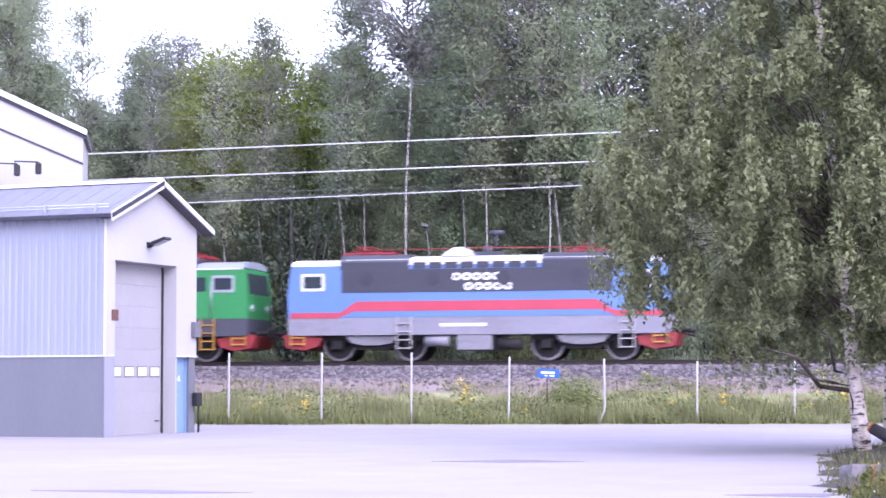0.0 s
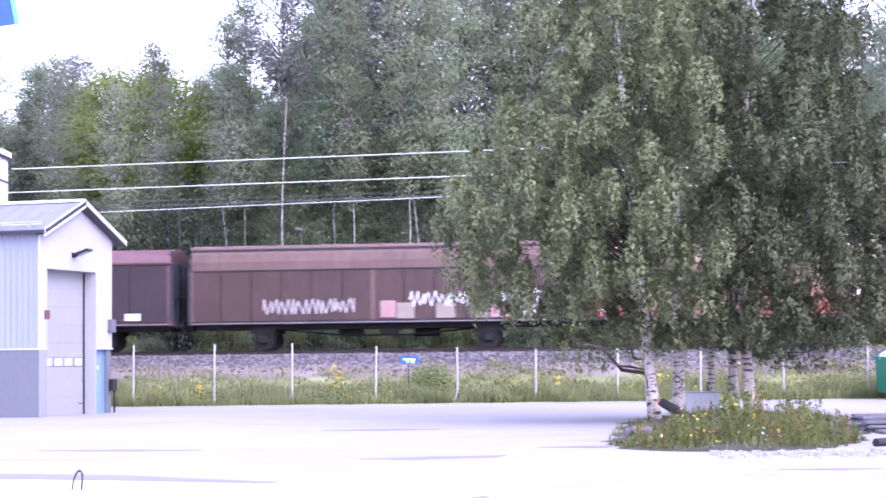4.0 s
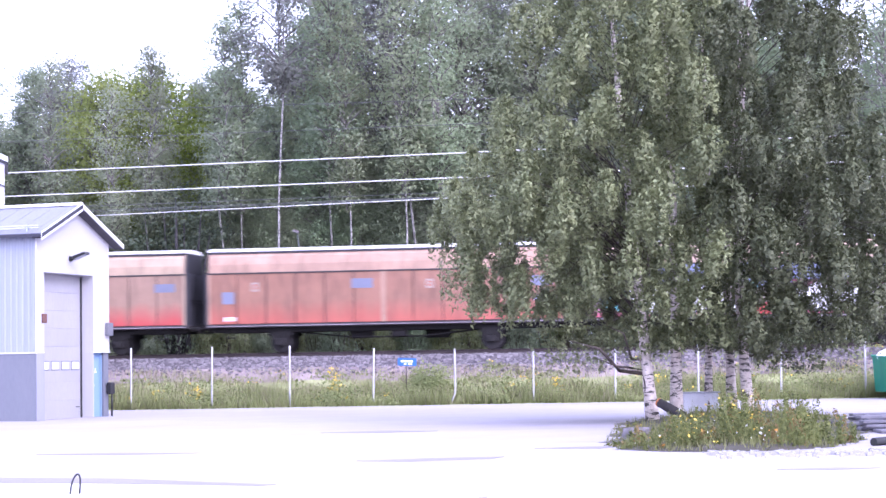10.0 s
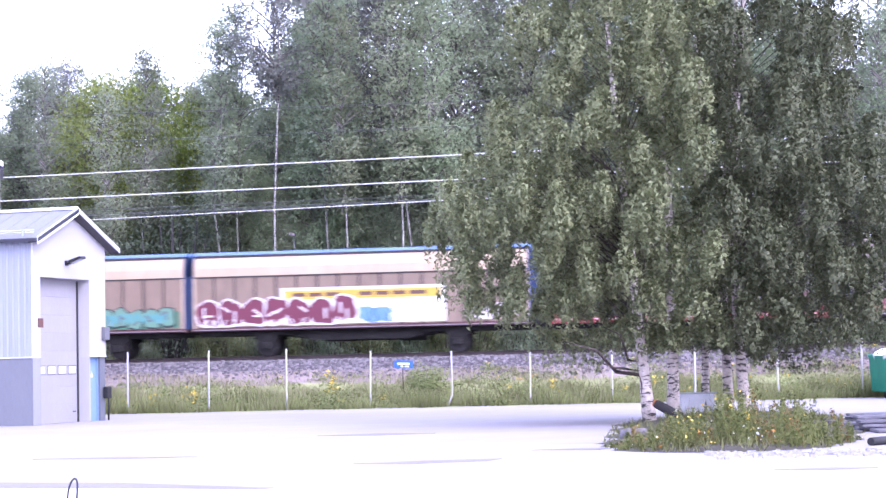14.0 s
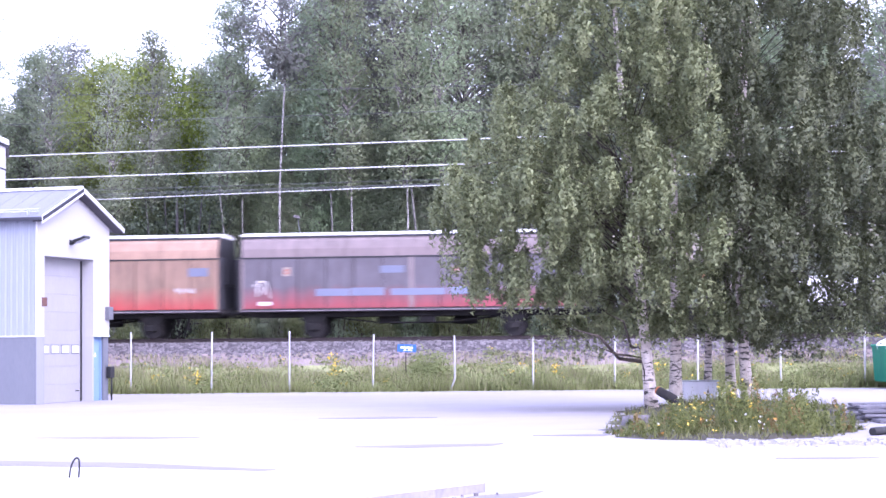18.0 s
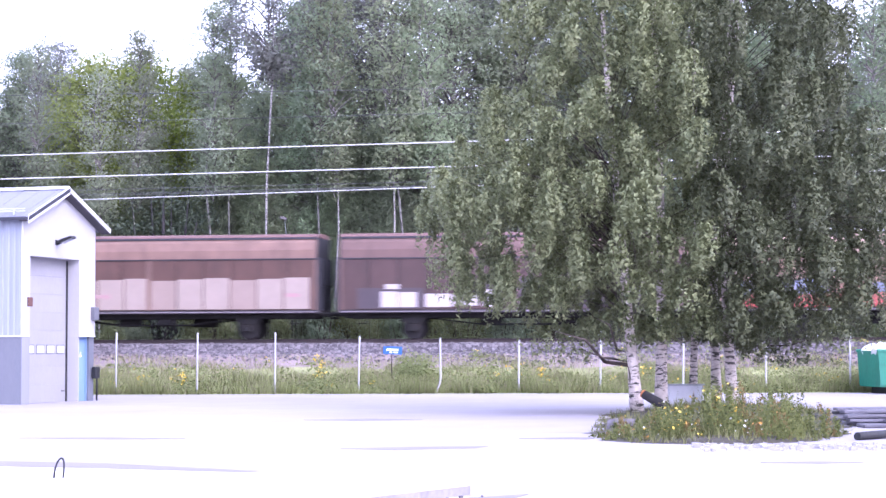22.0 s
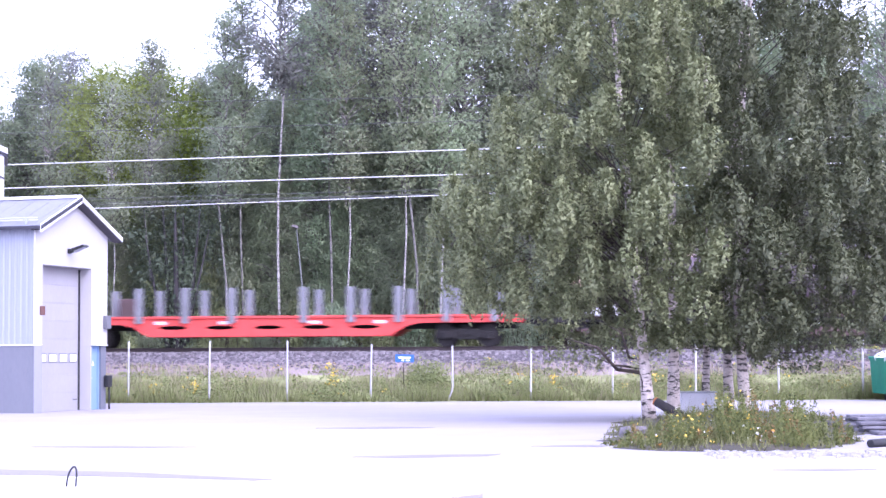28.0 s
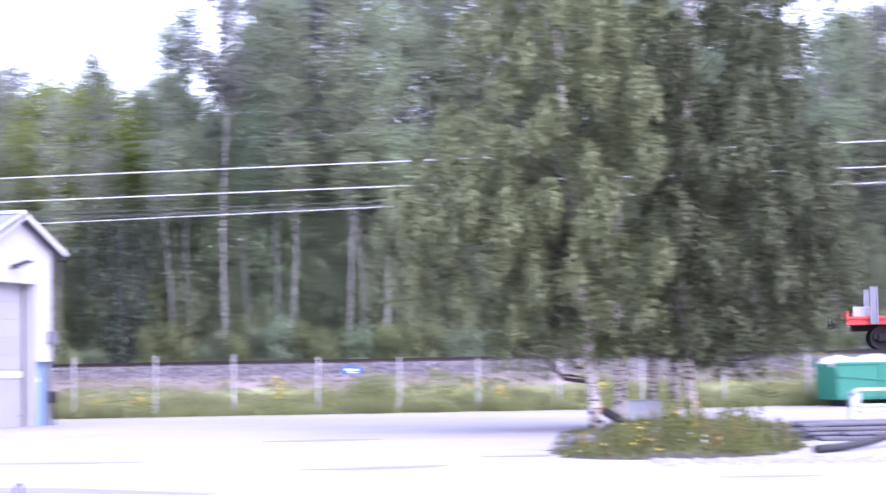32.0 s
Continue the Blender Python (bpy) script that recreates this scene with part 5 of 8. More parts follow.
covered_wagon(-118.93, -102.70, "brown sliding-wall wagon with grey and white painted blocks", brn, brnb, items=[("rect", 0.105, 0.165, 1.26, 2.24, "smoke"), ("rect", 0.168, 0.25, 1.26, 2.22, "grey"), ("rect", 0.253, 0.325, 1.26, 2.24, "smoke"), ("rect", 0.328, 0.405, 1.26, 2.2, "smoke"), ("rect", 0.063, 0.104, 1.3, 2.6, "pink"), ("scrib", 0.066, 0.10, 1.4, 2.5, "brown"), ("mark", 0.13, 0.155, 2.26, 2.45, "pale"), ("rect", 0.18, 0.255, 2.26, 2.75, "faint"), ("rect", 0.26, 0.495, 2.25, 2.6, "faint"), ("rect", 0.41, 0.48, 1.26, 1.9, "white"), ("rect", 0.405, 0.48, 1.92, 2.22, "smoke"), ("rect", 0.482, 0.52, 1.3, 2.6, "faint"), ("rect", 0.525, 0.60, 1.26, 2.2, "smoke"), ("rect", 0.603, 0.678, 1.26, 2.22, "grey"), ("rect", 0.52, 0.64, 2.24, 2.46, "pale"), ("rect", 0.68, 0.755, 1.26, 2.15, "white"), ("rect", 0.757, 0.832, 1.26, 2.13, "white"), ("rect", 0.834, 0.905, 1.26, 2.16, "white"), ("rect", 0.68, 0.752, 2.36, 2.72, "pale"), ("rect", 0.755, 0.83, 2.25, 2.55, "faint"), ("rect", 0.833, 0.925, 2.18, 2.6, "smoke"), ("rect", 0.93, 0.99, 1.3, 1.85, "faint"), ("rect", 0.935, 0.985, 1.9, 2.65, "pink")], seed=15)
covered_wagon(-135.00, -118.93, "blue sliding-wall wagon with large white graffiti", blu, blub, items=[("blob", 0.02, 0.2, 1.3, 2.5, "teal"), ("blob", 0.33, 0.46, 1.4, 2.6, "teal"), ("rect", 0.40, 0.505, 1.24, 1.75, "red"), ("rect", 0.48, 0.505, 2.2, 3.2, "sky"), ("blob", 0.40, 0.50, 1.6, 2.3, "faint"), ("bubble", 0.10, 0.42, 1.26, 2.4, "white"), ("blob", 0.51, 0.9, 2.2, 2.62, "maroon"), ("bubble", 0.515, 0.895, 1.27, 2.42, "white"), ("rect", 0.90, 0.99, 1.24, 2.1, "red"), ("scrib", 0.91, 0.98, 1.5, 2.4, "pink"), ("emblem", 0.63, 0.66, 2.65, 2.95, "faint")], seed=16)
covered_wagon(-150.90, -135.00, "faded orange sliding-wall wagon with blue markings", org, orgb, items=MARK, seed=17)
covered_wagon(-166.56, -150.90, "tan sliding-wall wagon with white blots of graffiti", mix, tanb, items=MARK2 + [("blob", 0.44, 0.62, 2.1, 2.9, "faint"), ("bubble", 0.145, 0.235, 1.4, 2.15, "pale"), ("bubble", 0.26, 0.345, 1.35, 2.3, "white"), ("bubble", 0.335, 0.40, 1.25, 1.75, "pale"), ("bubble", 0.45, 0.555, 1.25, 2.3, "pale"), ("mark", 0.035, 0.075, 1.35, 1.55, "white"), ("scrib", 0.035, 0.075, 1.7, 2.3, "pale")], seed=18)
covered_wagon(-182.13, -166.56, "grey sliding-wall wagon with a red foot and yellow graffiti", gry, gryb, items=MARK2 + [("scrib", 0.25, 0.32, 1.35, 1.75, "yellow"), ("scrib", 0.25, 0.32, 1.4, 1.7, "yellow"), ("scrib", 0.40, 0.475, 1.35, 2.1, "yellow"), ("scrib", 0.405, 0.47, 1.4, 2.0, "yellow"), ("blob", 0.40, 0.46, 1.4, 2.0, "yellow"), ("blob", 0.62, 0.85, 1.75, 2.05, "mist")], seed=19)
covered_wagon(-209.05, -194.54, "beige wagon with blue ends, a white advert panel and red graffiti", bei, beib, "roof_blue", "end_blue", "sole_red", panels=16, gap=0.42, belly=True, seed=21, items=[("rect", 0.265, 0.757, 1.28, 2.8, "white"), ("rect", 0.275, 0.745, 2.3, 2.68, "yellow"), ("mark", 0.30, 0.34, 2.42, 2.58, "brown"), ("mark", 0.35, 0.39, 2.42, 2.58, "brown"), ("mark", 0.40, 0.44, 2.42, 2.58, "brown"), ("mark", 0.50, 0.54, 2.42, 2.58, "brown"), ("mark", 0.55, 0.59, 2.42, 2.58, "brown"), ("mark", 0.60, 0.64, 2.42, 2.58, "brown"), ("mark", 0.65, 0.70, 2.42, 2.58, "brown"), ("blob", 0.49, 0.60, 1.26, 1.95, "blue"), ("scrib", 0.50, 0.60, 1.3, 2.1, "sky"), ("blob", 0.02, 0.48, 1.25, 1.8, "pink"), ("bubble", 0.01, 0.49, 1.30, 2.40, "maroon"), ("scrib", 0.02, 0.46, 1.28, 1.55, "white"), ("rect", 0.82, 0.90, 1.3, 1.85, "pale"), ("rect", 0.905, 0.97, 1.4, 1.98, "pale")])
covered_wagon(-223.60, -209.05, "beige wagon with blue ends and a band of green graffiti", bei, beib, "roof_blue", "end_blue", "sole_red", panels=16, gap=0.42, belly=True, seed=22, items=[("rect", 0.02, 0.985, 1.25, 1.95, "green"), ("bubble", 0.03, 0.32, 1.28, 1.98, "teal"), ("blob", 0.24, 0.38, 1.26, 1.8, "blue"), ("scrib", 0.24, 0.38, 1.3, 1.9, "white"), ("bubble", 0.40, 0.97, 1.28, 2.1, "leaf"), ("blob", 0.60, 0.64, 1.5, 1.85, "sky"), ("blob", 0.74, 0.79, 1.4, 1.9, "sky"), ("scrib", 0.40, 0.95, 1.5, 1.9, "teal"), ("blob", 0.92, 0.96, 1.45, 1.75, "sky")])
covered_wagon(-238.72, -223.60, "lilac-grey sliding-wall wagon with a red foot", gls, glsb, items=MARK2 + [("mark", 0.03, 0.09, 1.4, 2.4, "lilac"), ("blob", 0.14, 0.18, 2.5, 2.8, "white"), ("tag", 0.1, 0.22, 2.95, 3.22, "white"), ("word", 0.4, 0.6, 1.4, 2.2, "pale")], seed=24)
covered_wagon(-254.14, -238.72, "dull green sliding-wall wagon with pale graffiti and orange squares", grn, grnb, items=[("rect", 0.187, 0.238, 2.05, 2.68, "orange"), ("rect", 0.25, 0.303, 2.05, 2.62, "orange"), ("rect", 0.187, 0.238, 2.9, 3.28, "faint"), ("rect", 0.25, 0.303, 2.9, 3.28, "faint"), ("rect", 0.187, 0.238, 3.38, 3.72, "faint"), ("rect", 0.25, 0.303, 3.38, 3.72, "faint"), ("scrib", 0.58, 0.84, 2.75, 3.1, "smoke"), ("halo", 0.435, 0.855, 1.27, 2.4, "white"), ("blob", 0.86, 0.90, 1.7, 2.2, "rust"), ("mark", 0.92, 0.955, 2.85, 3.2, "orange"), ("mark", 0.05, 0.1, 2.55, 2.85, "orange"), ("mark", 0.05, 0.1, 1.3, 1.45, "white")], seed=25)
covered_wagon(-269.53, -254.14, "grey sliding-wall wagon with a blue stripe and a red foot", gry, gryb, items=MARK2 + [("scrib", 0.035, 0.085, 1.65, 2.35, "pale"), ("mark", 0.05, 0.09, 1.35, 1.5, "white"), ("rect", 0.22, 0.32, 1.72, 2.02, "mist"), ("rect", 0.323, 0.42, 1.72, 2.05, "mist"), ("rect", 0.44, 0.6, 1.72, 2.0, "mist"), ("rect", 0.61, 0.74, 1.72, 2.05, "mist"), ("scrib", 0.90, 0.96, 1.75, 1.9, "pale")], seed=26)
covered_wagon(-284.92, -269.53, "faded orange sliding-wall wagon with a red foot", mix, orgb, items=MARK2 + [("mark", 0.03, 0.075, 1.7, 2.35, "mist"), ("scrib", 0.87, 0.93, 1.9, 2.1, "pale"), ("blob", 0.38, 0.48, 2.2, 3.1, "faint")], seed=27)
covered_wagon(-300.29, -284.92, "lilac sliding-wall wagon with white graffiti along its foot", gls, glsb, items=[("scrib", 0.005, 0.20, 1.3, 2.5, "white"), ("scrib", 0.22, 0.40, 1.3, 2.4, "white"), ("rect", 0.38, 0.50, 1.24, 1.8, "wine"), ("scrib", 0.39, 0.49, 1.4, 1.9, "white"), ("mark", 0.40, 0.46, 2.6, 2.9, "orange"), ("emblem", 0.615, 0.645, 2.6, 2.9, "pale"), ("bubble", 0.515, 0.985, 1.26, 2.25, "white"), ("scrib", 0.52, 0.98, 1.8, 2.45, "white"), ("rect", 0.85, 0.94, 2.5, 2.9, "mist")], seed=28)
covered_wagon(-315.74, -300.29, "faded red sliding-wall wagon with blue patches", mix, mixb, items=[("rect", 0.02, 0.16, 1.75, 2.3, "mist"), ("rect", 0.165, 0.30, 1.75, 2.35, "mist"), ("rect", 0.42, 0.58, 1.8, 2.2, "mist"), ("rect", 0.62, 0.78, 1.75, 2.3, "mist"), ("rect", 0.785, 0.93, 1.72, 2.4, "mist"), ("mark", 0.30, 0.375, 2.65, 3.0, "slate"), ("mark", 0.82, 0.88, 2.6, 2.95, "slate"), ("emblem", 0.02, 0.05, 2.6, 2.9, "pale"), ("emblem", 0.52, 0.55, 2.6, 2.9, "pale"), ("scrib", 0.08, 0.2, 1.4, 2.6, "faint"), ("blob", 0.09, 0.17, 1.5, 2.5, "faint"), ("scrib", 0.50, 0.62, 1.4, 2.3, "faint"), ("blob", 0.55, 0.62, 1.5, 2.4, "faint"), ("blob", 0.64, 0.72, 1.7, 2.9, "faint"), ("scrib", 0.72, 0.82, 1.5, 2.8, "pale"), ("blob", 0.30, 0.42, 1.35, 1.8, "rust")], seed=29)
covered_wagon(-331.34, -315.74, "brown sliding-wall wagon with a painted-out grey foot", dbr, dbrb, roof="roof_brown", items=[("rect", 0.05, 0.24, 1.25, 2.1, "dusk"), ("rect", 0.33, 0.48, 1.85, 2.5, "dusk"), ("rect", 0.50, 0.66, 1.25, 2.5, "dusk"), ("rect", 0.68, 0.95, 1.25, 2.3, "dusk"), ("rect", 0.117, 0.165, 1.3, 1.95, "pale"), ("rect", 0.168, 0.22, 1.3, 1.92, "pale"), ("rect", 0.244, 0.32, 1.3, 1.85, "pale"), ("rect", 0.325, 0.395, 1.35, 1.8, "pale"), ("rect", 0.41, 0.466, 1.3, 2.0, "pale"), ("blob", 0.79, 0.92, 1.82, 2.3, "pale"), ("blob", 0.89, 0.965, 1.68, 2.1, "pale"), ("mark", 0.90, 0.94, 1.8, 1.92, "brown"), ("mark", 0.13, 0.17, 2.05, 2.25, "pale")], seed=30)
covered_wagon(-346.67, -331.34, "brown sliding-wall wagon with its lower half painted off-white", brn, brnb, roof="roof_brown", items=[("rect", 0.03 + 0.0795 * i, 0.1055 + 0.0795 * i, 1.25, 2.46 + 0.05 * ((i * 7) % 3), "putty" if i % 3 else "putty_dark") for i in range(12)] + [("mark", 0.03, 0.09, 1.5, 2.3, "pink"), ("mark", 0.05, 0.09, 1.3, 1.4, "white"), ("blob", 0.16, 0.24, 1.3, 1.6, "pale"), ("mark", 0.91, 0.95, 1.75, 1.9, "pink"), ("scrib", 0.32, 0.38, 1.7, 1.9, "pink")], seed=31)
covered_wagon(-360.84, -346.67, "dark brown round-roofed wagon with yellow and white graffiti", rnd, rndr, style="round", panels=8, gap=0.9, sole="sole_red", items=[("rect", 0.02, 0.10, 1.25, 1.95, "cream"), ("rect", 0.105, 0.18, 1.25, 1.85, "pale"), ("rect", 0.185, 0.27, 1.25, 2.0, "cream"), ("scrib", 0.03, 0.27, 1.3, 1.9, "smoke"), ("rect", 0.2, 0.27, 2.1, 3.2, "brown"), ("blob", 0.28, 0.345, 1.25, 2.75, "amber"), ("bubble", 0.30, 0.68, 1.26, 2.55, "pale"), ("blob", 0.34, 0.42, 2.15, 2.85, "yellow"), ("blob", 0.45, 0.52, 2.1, 2.7, "yellow"), ("blob", 0.40, 0.46, 1.3, 1.9, "lilac"), ("blob", 0.53, 0.60, 2.2, 3.0, "cream"), ("blob", 0.61, 0.67, 1.4, 2.3, "yellow"), ("scrib", 0.33, 0.66, 1.35, 2.3, "smoke"), ("scrib", 0.66, 0.76, 1.3, 2.0, "pale"), ("scrib", 0.74, 0.97, 1.9, 2.2, "white"), ("scrib", 0.76, 0.98, 1.8, 2.25, "white"), ("scrib", 0.27, 0.36, 2.75, 3.1, "white"), ("scrib", 0.58, 0.67, 2.7, 3.1, "white"), ("scrib", 0.73, 0.83, 2.6, 3.05, "lilac")], seed=32)
covered_wagon(-375.08, -360.84, "dark brown round-roofed wagon with pale painted patches", rnd, rndr, style="round", panels=8, gap=0.9, sole="sole_red", items=[("rect", 0.02, 0.06, 1.45, 2.35, "rust"), ("rect", 0.10, 0.17, 1.27, 2.2, "dusk"), ("rect", 0.18, 0.26, 1.27, 2.0, "dusk"), ("rect", 0.32, 0.385, 1.27, 2.25, "pale"), ("mark", 0.39, 0.41, 1.55, 1.65, "white"), ("rect", 0.40, 0.50, 1.27, 2.3, "dusk"), ("rect", 0.51, 0.60, 1.27, 2.6, "dusk"), ("mark", 0.65, 0.69, 2.05, 2.25, "white"), ("mark", 0.64, 0.67, 1.55, 1.65, "white"), ("mark", 0.52, 0.55, 1.35, 1.7, "pale"), ("rect", 0.775, 0.84, 1.27, 2.3, "pale"), ("blob", 0.84, 0.90, 1.35, 2.05, "white"), ("rect", 0.7, 0.77, 1.3, 2.1, "dusk"), ("mark", 0.60, 0.64, 1.3, 1.5, "rust")], seed=33)
for a, b, sd in ((-389.26, -375.08, 34), (-403.40, -389.26, 35), (-417.70, -403.40, 36)):
    it = [("rect", 0.01, 0.085, 1.4, 1.85, "sand"), ("rect", 0.90, 0.985, 1.4, 1.88, "sand")]
    if sd == 34:
        it += [("rect", 0.255 + 0.0807 * i, 0.331 + 0.0807 * i, 1.35, 2.46, "tawny") for i in range(6)] + [("rect", 0.255, 0.737, 2.48, 2.57, "amber"), ("rect", 0.255, 0.737, 2.18, 2.25, "amber"), ("scrib", 0.27, 0.72, 2.27, 2.46, "sand"), ("blob", 0.745, 0.815, 1.5, 1.82, "white"), ("rect", 0.825, 0.895, 1.45, 1.9, "sand")]
    if sd == 35:
        it += [("rect", 0.088, 0.13, 1.75, 2.15, "sand"), ("rect", 0.088, 0.125, 1.4, 1.65, "sand"), ("mark", 0.02, 0.07, 1.95, 2.25, "amber")]
    covered_wagon(a, b, "tawny wagon with blue ends and pale panels", gb, gbb, "roof_blue", "end_blue", "sole_red", panels=13, gap=0.45, belly=True, items=it, seed=sd)


def bogie(w, x, mid, half=0.9, r=0.46, mat="under"):
    for k in (-half, half):
        wheelset(w, x + k, mid, r)
    for y in (-1.02, 1.02):
        g = Geo().prism([(x - half - 0.35, 0.42), (x - half + 0.2, 0.42), (x - 0.35, 0.3), (x + 0.35, 0.3), (x + half - 0.2, 0.42), (x + half + 0.35, 0.42), (x + half + 0.3, 0.66), (x + 0.5, 0.72), (x - 0.5, 0.72), (x - half - 0.3, 0.66)], "y", y - 0.05, y + 0.05)
        for k in (-half, half):
            g.box(x + k - 0.16, x + k + 0.16, y - 0.12, y + 0.12, 0.3, 0.62, 0.03)
        for k in (-0.2, 0, 0.2):
            g.disc(x + k, y, 0.52, 0.08, 0.13, "z", 10)
        part("bogie_frame", g, M[mat], w)
    part("bolster", Geo().box(x - 0.25, x + 0.25, -0.95, 0.95, 0.6, 0.9, 0.03), M[mat], w)


def wheel_flat(lo, hi):
    """Red flat wagon that carries rusty wheelsets."""
    mid, L = (lo + hi) / 2, hi - lo - 1.1
    w = thing_on_rails("flat_wagon", "red two-axle flat wagon loaded with rusty wheelsets", "freight wagon")
    TRAIN.append((w, mid))
    red = paint("flat_red", (0.26, 0.04, 0.045), None, vary=0.2)
    part("sole_bar", Geo().box(-L / 2, L / 2, -1.38, -1.26, 1.04, 1.26, 0.02).box(-L / 2, L / 2, 1.26, 1.38, 1.04, 1.26, 0.02), red, w)
    part("deck", Geo().box(-L / 2, L / 2, -1.26, 1.26, 1.2, 1.28), M["under_rust"], w)
    part("side_lip", Geo().box(-L / 2, L / 2, -1.40, -1.38, 1.19, 1.215), spray("spray_pale", COL["pale"]), w)
    for sx in (-1, 1):
        x = sx * (L / 2 - 0.15)
        part("end_stop", Geo().box(x - 0.15, x + 0.15, -1.3, 1.3, 1.28, 1.5, 0.03), red, w)
    for y in (-0.95, 0.95):
        part("cradle_rail", Geo().box(-L / 2 + 0.5, L / 2 - 0.8, 1.18 * y - 0.04, 1.18 * y + 0.04, 1.86, 1.93, 0.01), M["stake_grey"], w)
        for x in (-L / 2 + 0.7, -L / 2 + 4.75, -L / 2 + 7.35, L / 2 - 1.2):
            part("stanchion", Geo().box(x - 0.05, x + 0.05, 1.18 * y - 0.05, 1.18 * y + 0.05, 1.28, 1.88), M["under"], w)
    for along in (1.33, 2.71, 3.87, 5.25, 6.34, 7.8, 8.88, 10.38):
        x = -L / 2 + along
        g = Geo()
        for y in (-0.72, 0.72):
            g.disc(x, y, 1.84, 0.34, 0.07, "y", 20)
            g.disc(x, y - 0.1 if y < 0 else y + 0.1, 1.86, 0.16, 0.05, "y", 14)
        g.disc(x, 0, 1.86, 0.09, 1.0, "y", 10)
        for y in (-1.0, 1.0):
            part("chock", Geo().box(x - 0.2, x + 0.2, y - 0.07, y + 0.07, 1.28, 1.62, 0.02), M["under"], w, "dark steel chock")
        part("carried_wheelset", g, paint("rusty_load", (0.095, 0.050, 0.045), None), w, "rusty brown wheelset")
    underworks(w, L, False, seed=40)
    for x in (-(L / 2 - 2.2), L / 2 - 2.2):
        axle_gear(w, x, mid)
    buffers(w, L, 0.55)


wheel_flat(-194.54, -182.13)


def tank_wagon(lo, hi):
    mid, L = (lo + hi) / 2, hi - lo - 1.2
    w = thing_on_rails("tank_wagon", "dirty purple-brown tank wagon on two bogies", "freight wagon")
    TRAIN.append((w, mid))
    tk = paint("tank_wall", (0.085, 0.062, 0.075), None, vary=0.2)
    g, n = Geo(), 28
    v, f = [], []
    ring = [(-L / 2 + 0.55, 0.5), (-L / 2 + 0.6, 1.0), (-L / 2 + 0.75, 1.28), (-L / 2 + 1.0, 1.36), (L / 2 - 1.0, 1.36), (L / 2 - 0.75, 1.28), (L / 2 - 0.6, 1.0), (L / 2 - 0.55, 0.5)]
    for x, r in ring:
        v += [(x, r * math.cos(2 * math.pi * i / n), 2.72 + r * math.sin(2 * math.pi * i / n)) for i in range(n)]
    for k in range(len(ring) - 1):
        f += [(k * n + i, k * n + (i + 1) % n, (k + 1) * n + (i + 1) % n, (k + 1) * n + i) for i in range(n)]
    f += [tuple(range(n - 1, -1, -1)), tuple((len(ring) - 1) * n + i for i in range(n))]
    g.add(v, f, True)
    part("tank", g, tk, w)
    part("placard", Geo().prism([(-1.385, 2.3), (-1.365, 2.3), (-1.355, 3.05), (-1.14, 3.52), (-1.155, 3.53), (-1.375, 3.06)], "x", -L / 2 + 0.75, -L / 2 + 2.2), spray("spray_tan", (0.50, 0.34, 0.24)), w, "pale tan panel")
    part("placard", Geo().prism([(-1.08, 3.58), (-1.05, 3.58), (-0.55, 3.985), (-0.57, 4.0)], "x", -L / 2 + 4.2, -L / 2 + 5.8), spray("spray_tan", (0.50, 0.34, 0.24)), w, "pale tan panel")
    part("frame", Geo().box(-L / 2, L / 2, -1.1, -0.95, 0.95, 1.18, 0.02).box(-L / 2, L / 2, 0.95, 1.1, 0.95, 1.18, 0.02).box(-L / 2, L / 2, -0.3, 0.3, 0.9, 1.2), M["under"], w)
    for x in (-L / 2 + 2.0, L / 2 - 2.0):
        part("saddle", Geo().box(x - 0.5, x + 0.5, -1.15, 1.15, 1.1, 2.0, 0.05), M["under_rust"], w)
    part("valve_box", Geo().box(-L / 2 + 1.0, -L / 2 + 2.9, -1.3, -0.9, 1.2, 1.65, 0.04), M["post_grey"], w)
    part("catwalk", Geo().box(-L / 2 + 1.5, L / 2 - 1.5, -0.3, 0.3, 4.1, 4.14), M["under"], w)
    part("dome", Geo().disc(0, 0, 4.12, 0.4, 0.15, "z", 16), tk, w)
    for x in (-L / 2 + 2.2, L / 2 - 2.2):
        bogie(w, x, mid, 0.95, 0.46, "under_rust")
    buffers(w, L, 0.55)


tank_wagon(-432.46, -417.70)


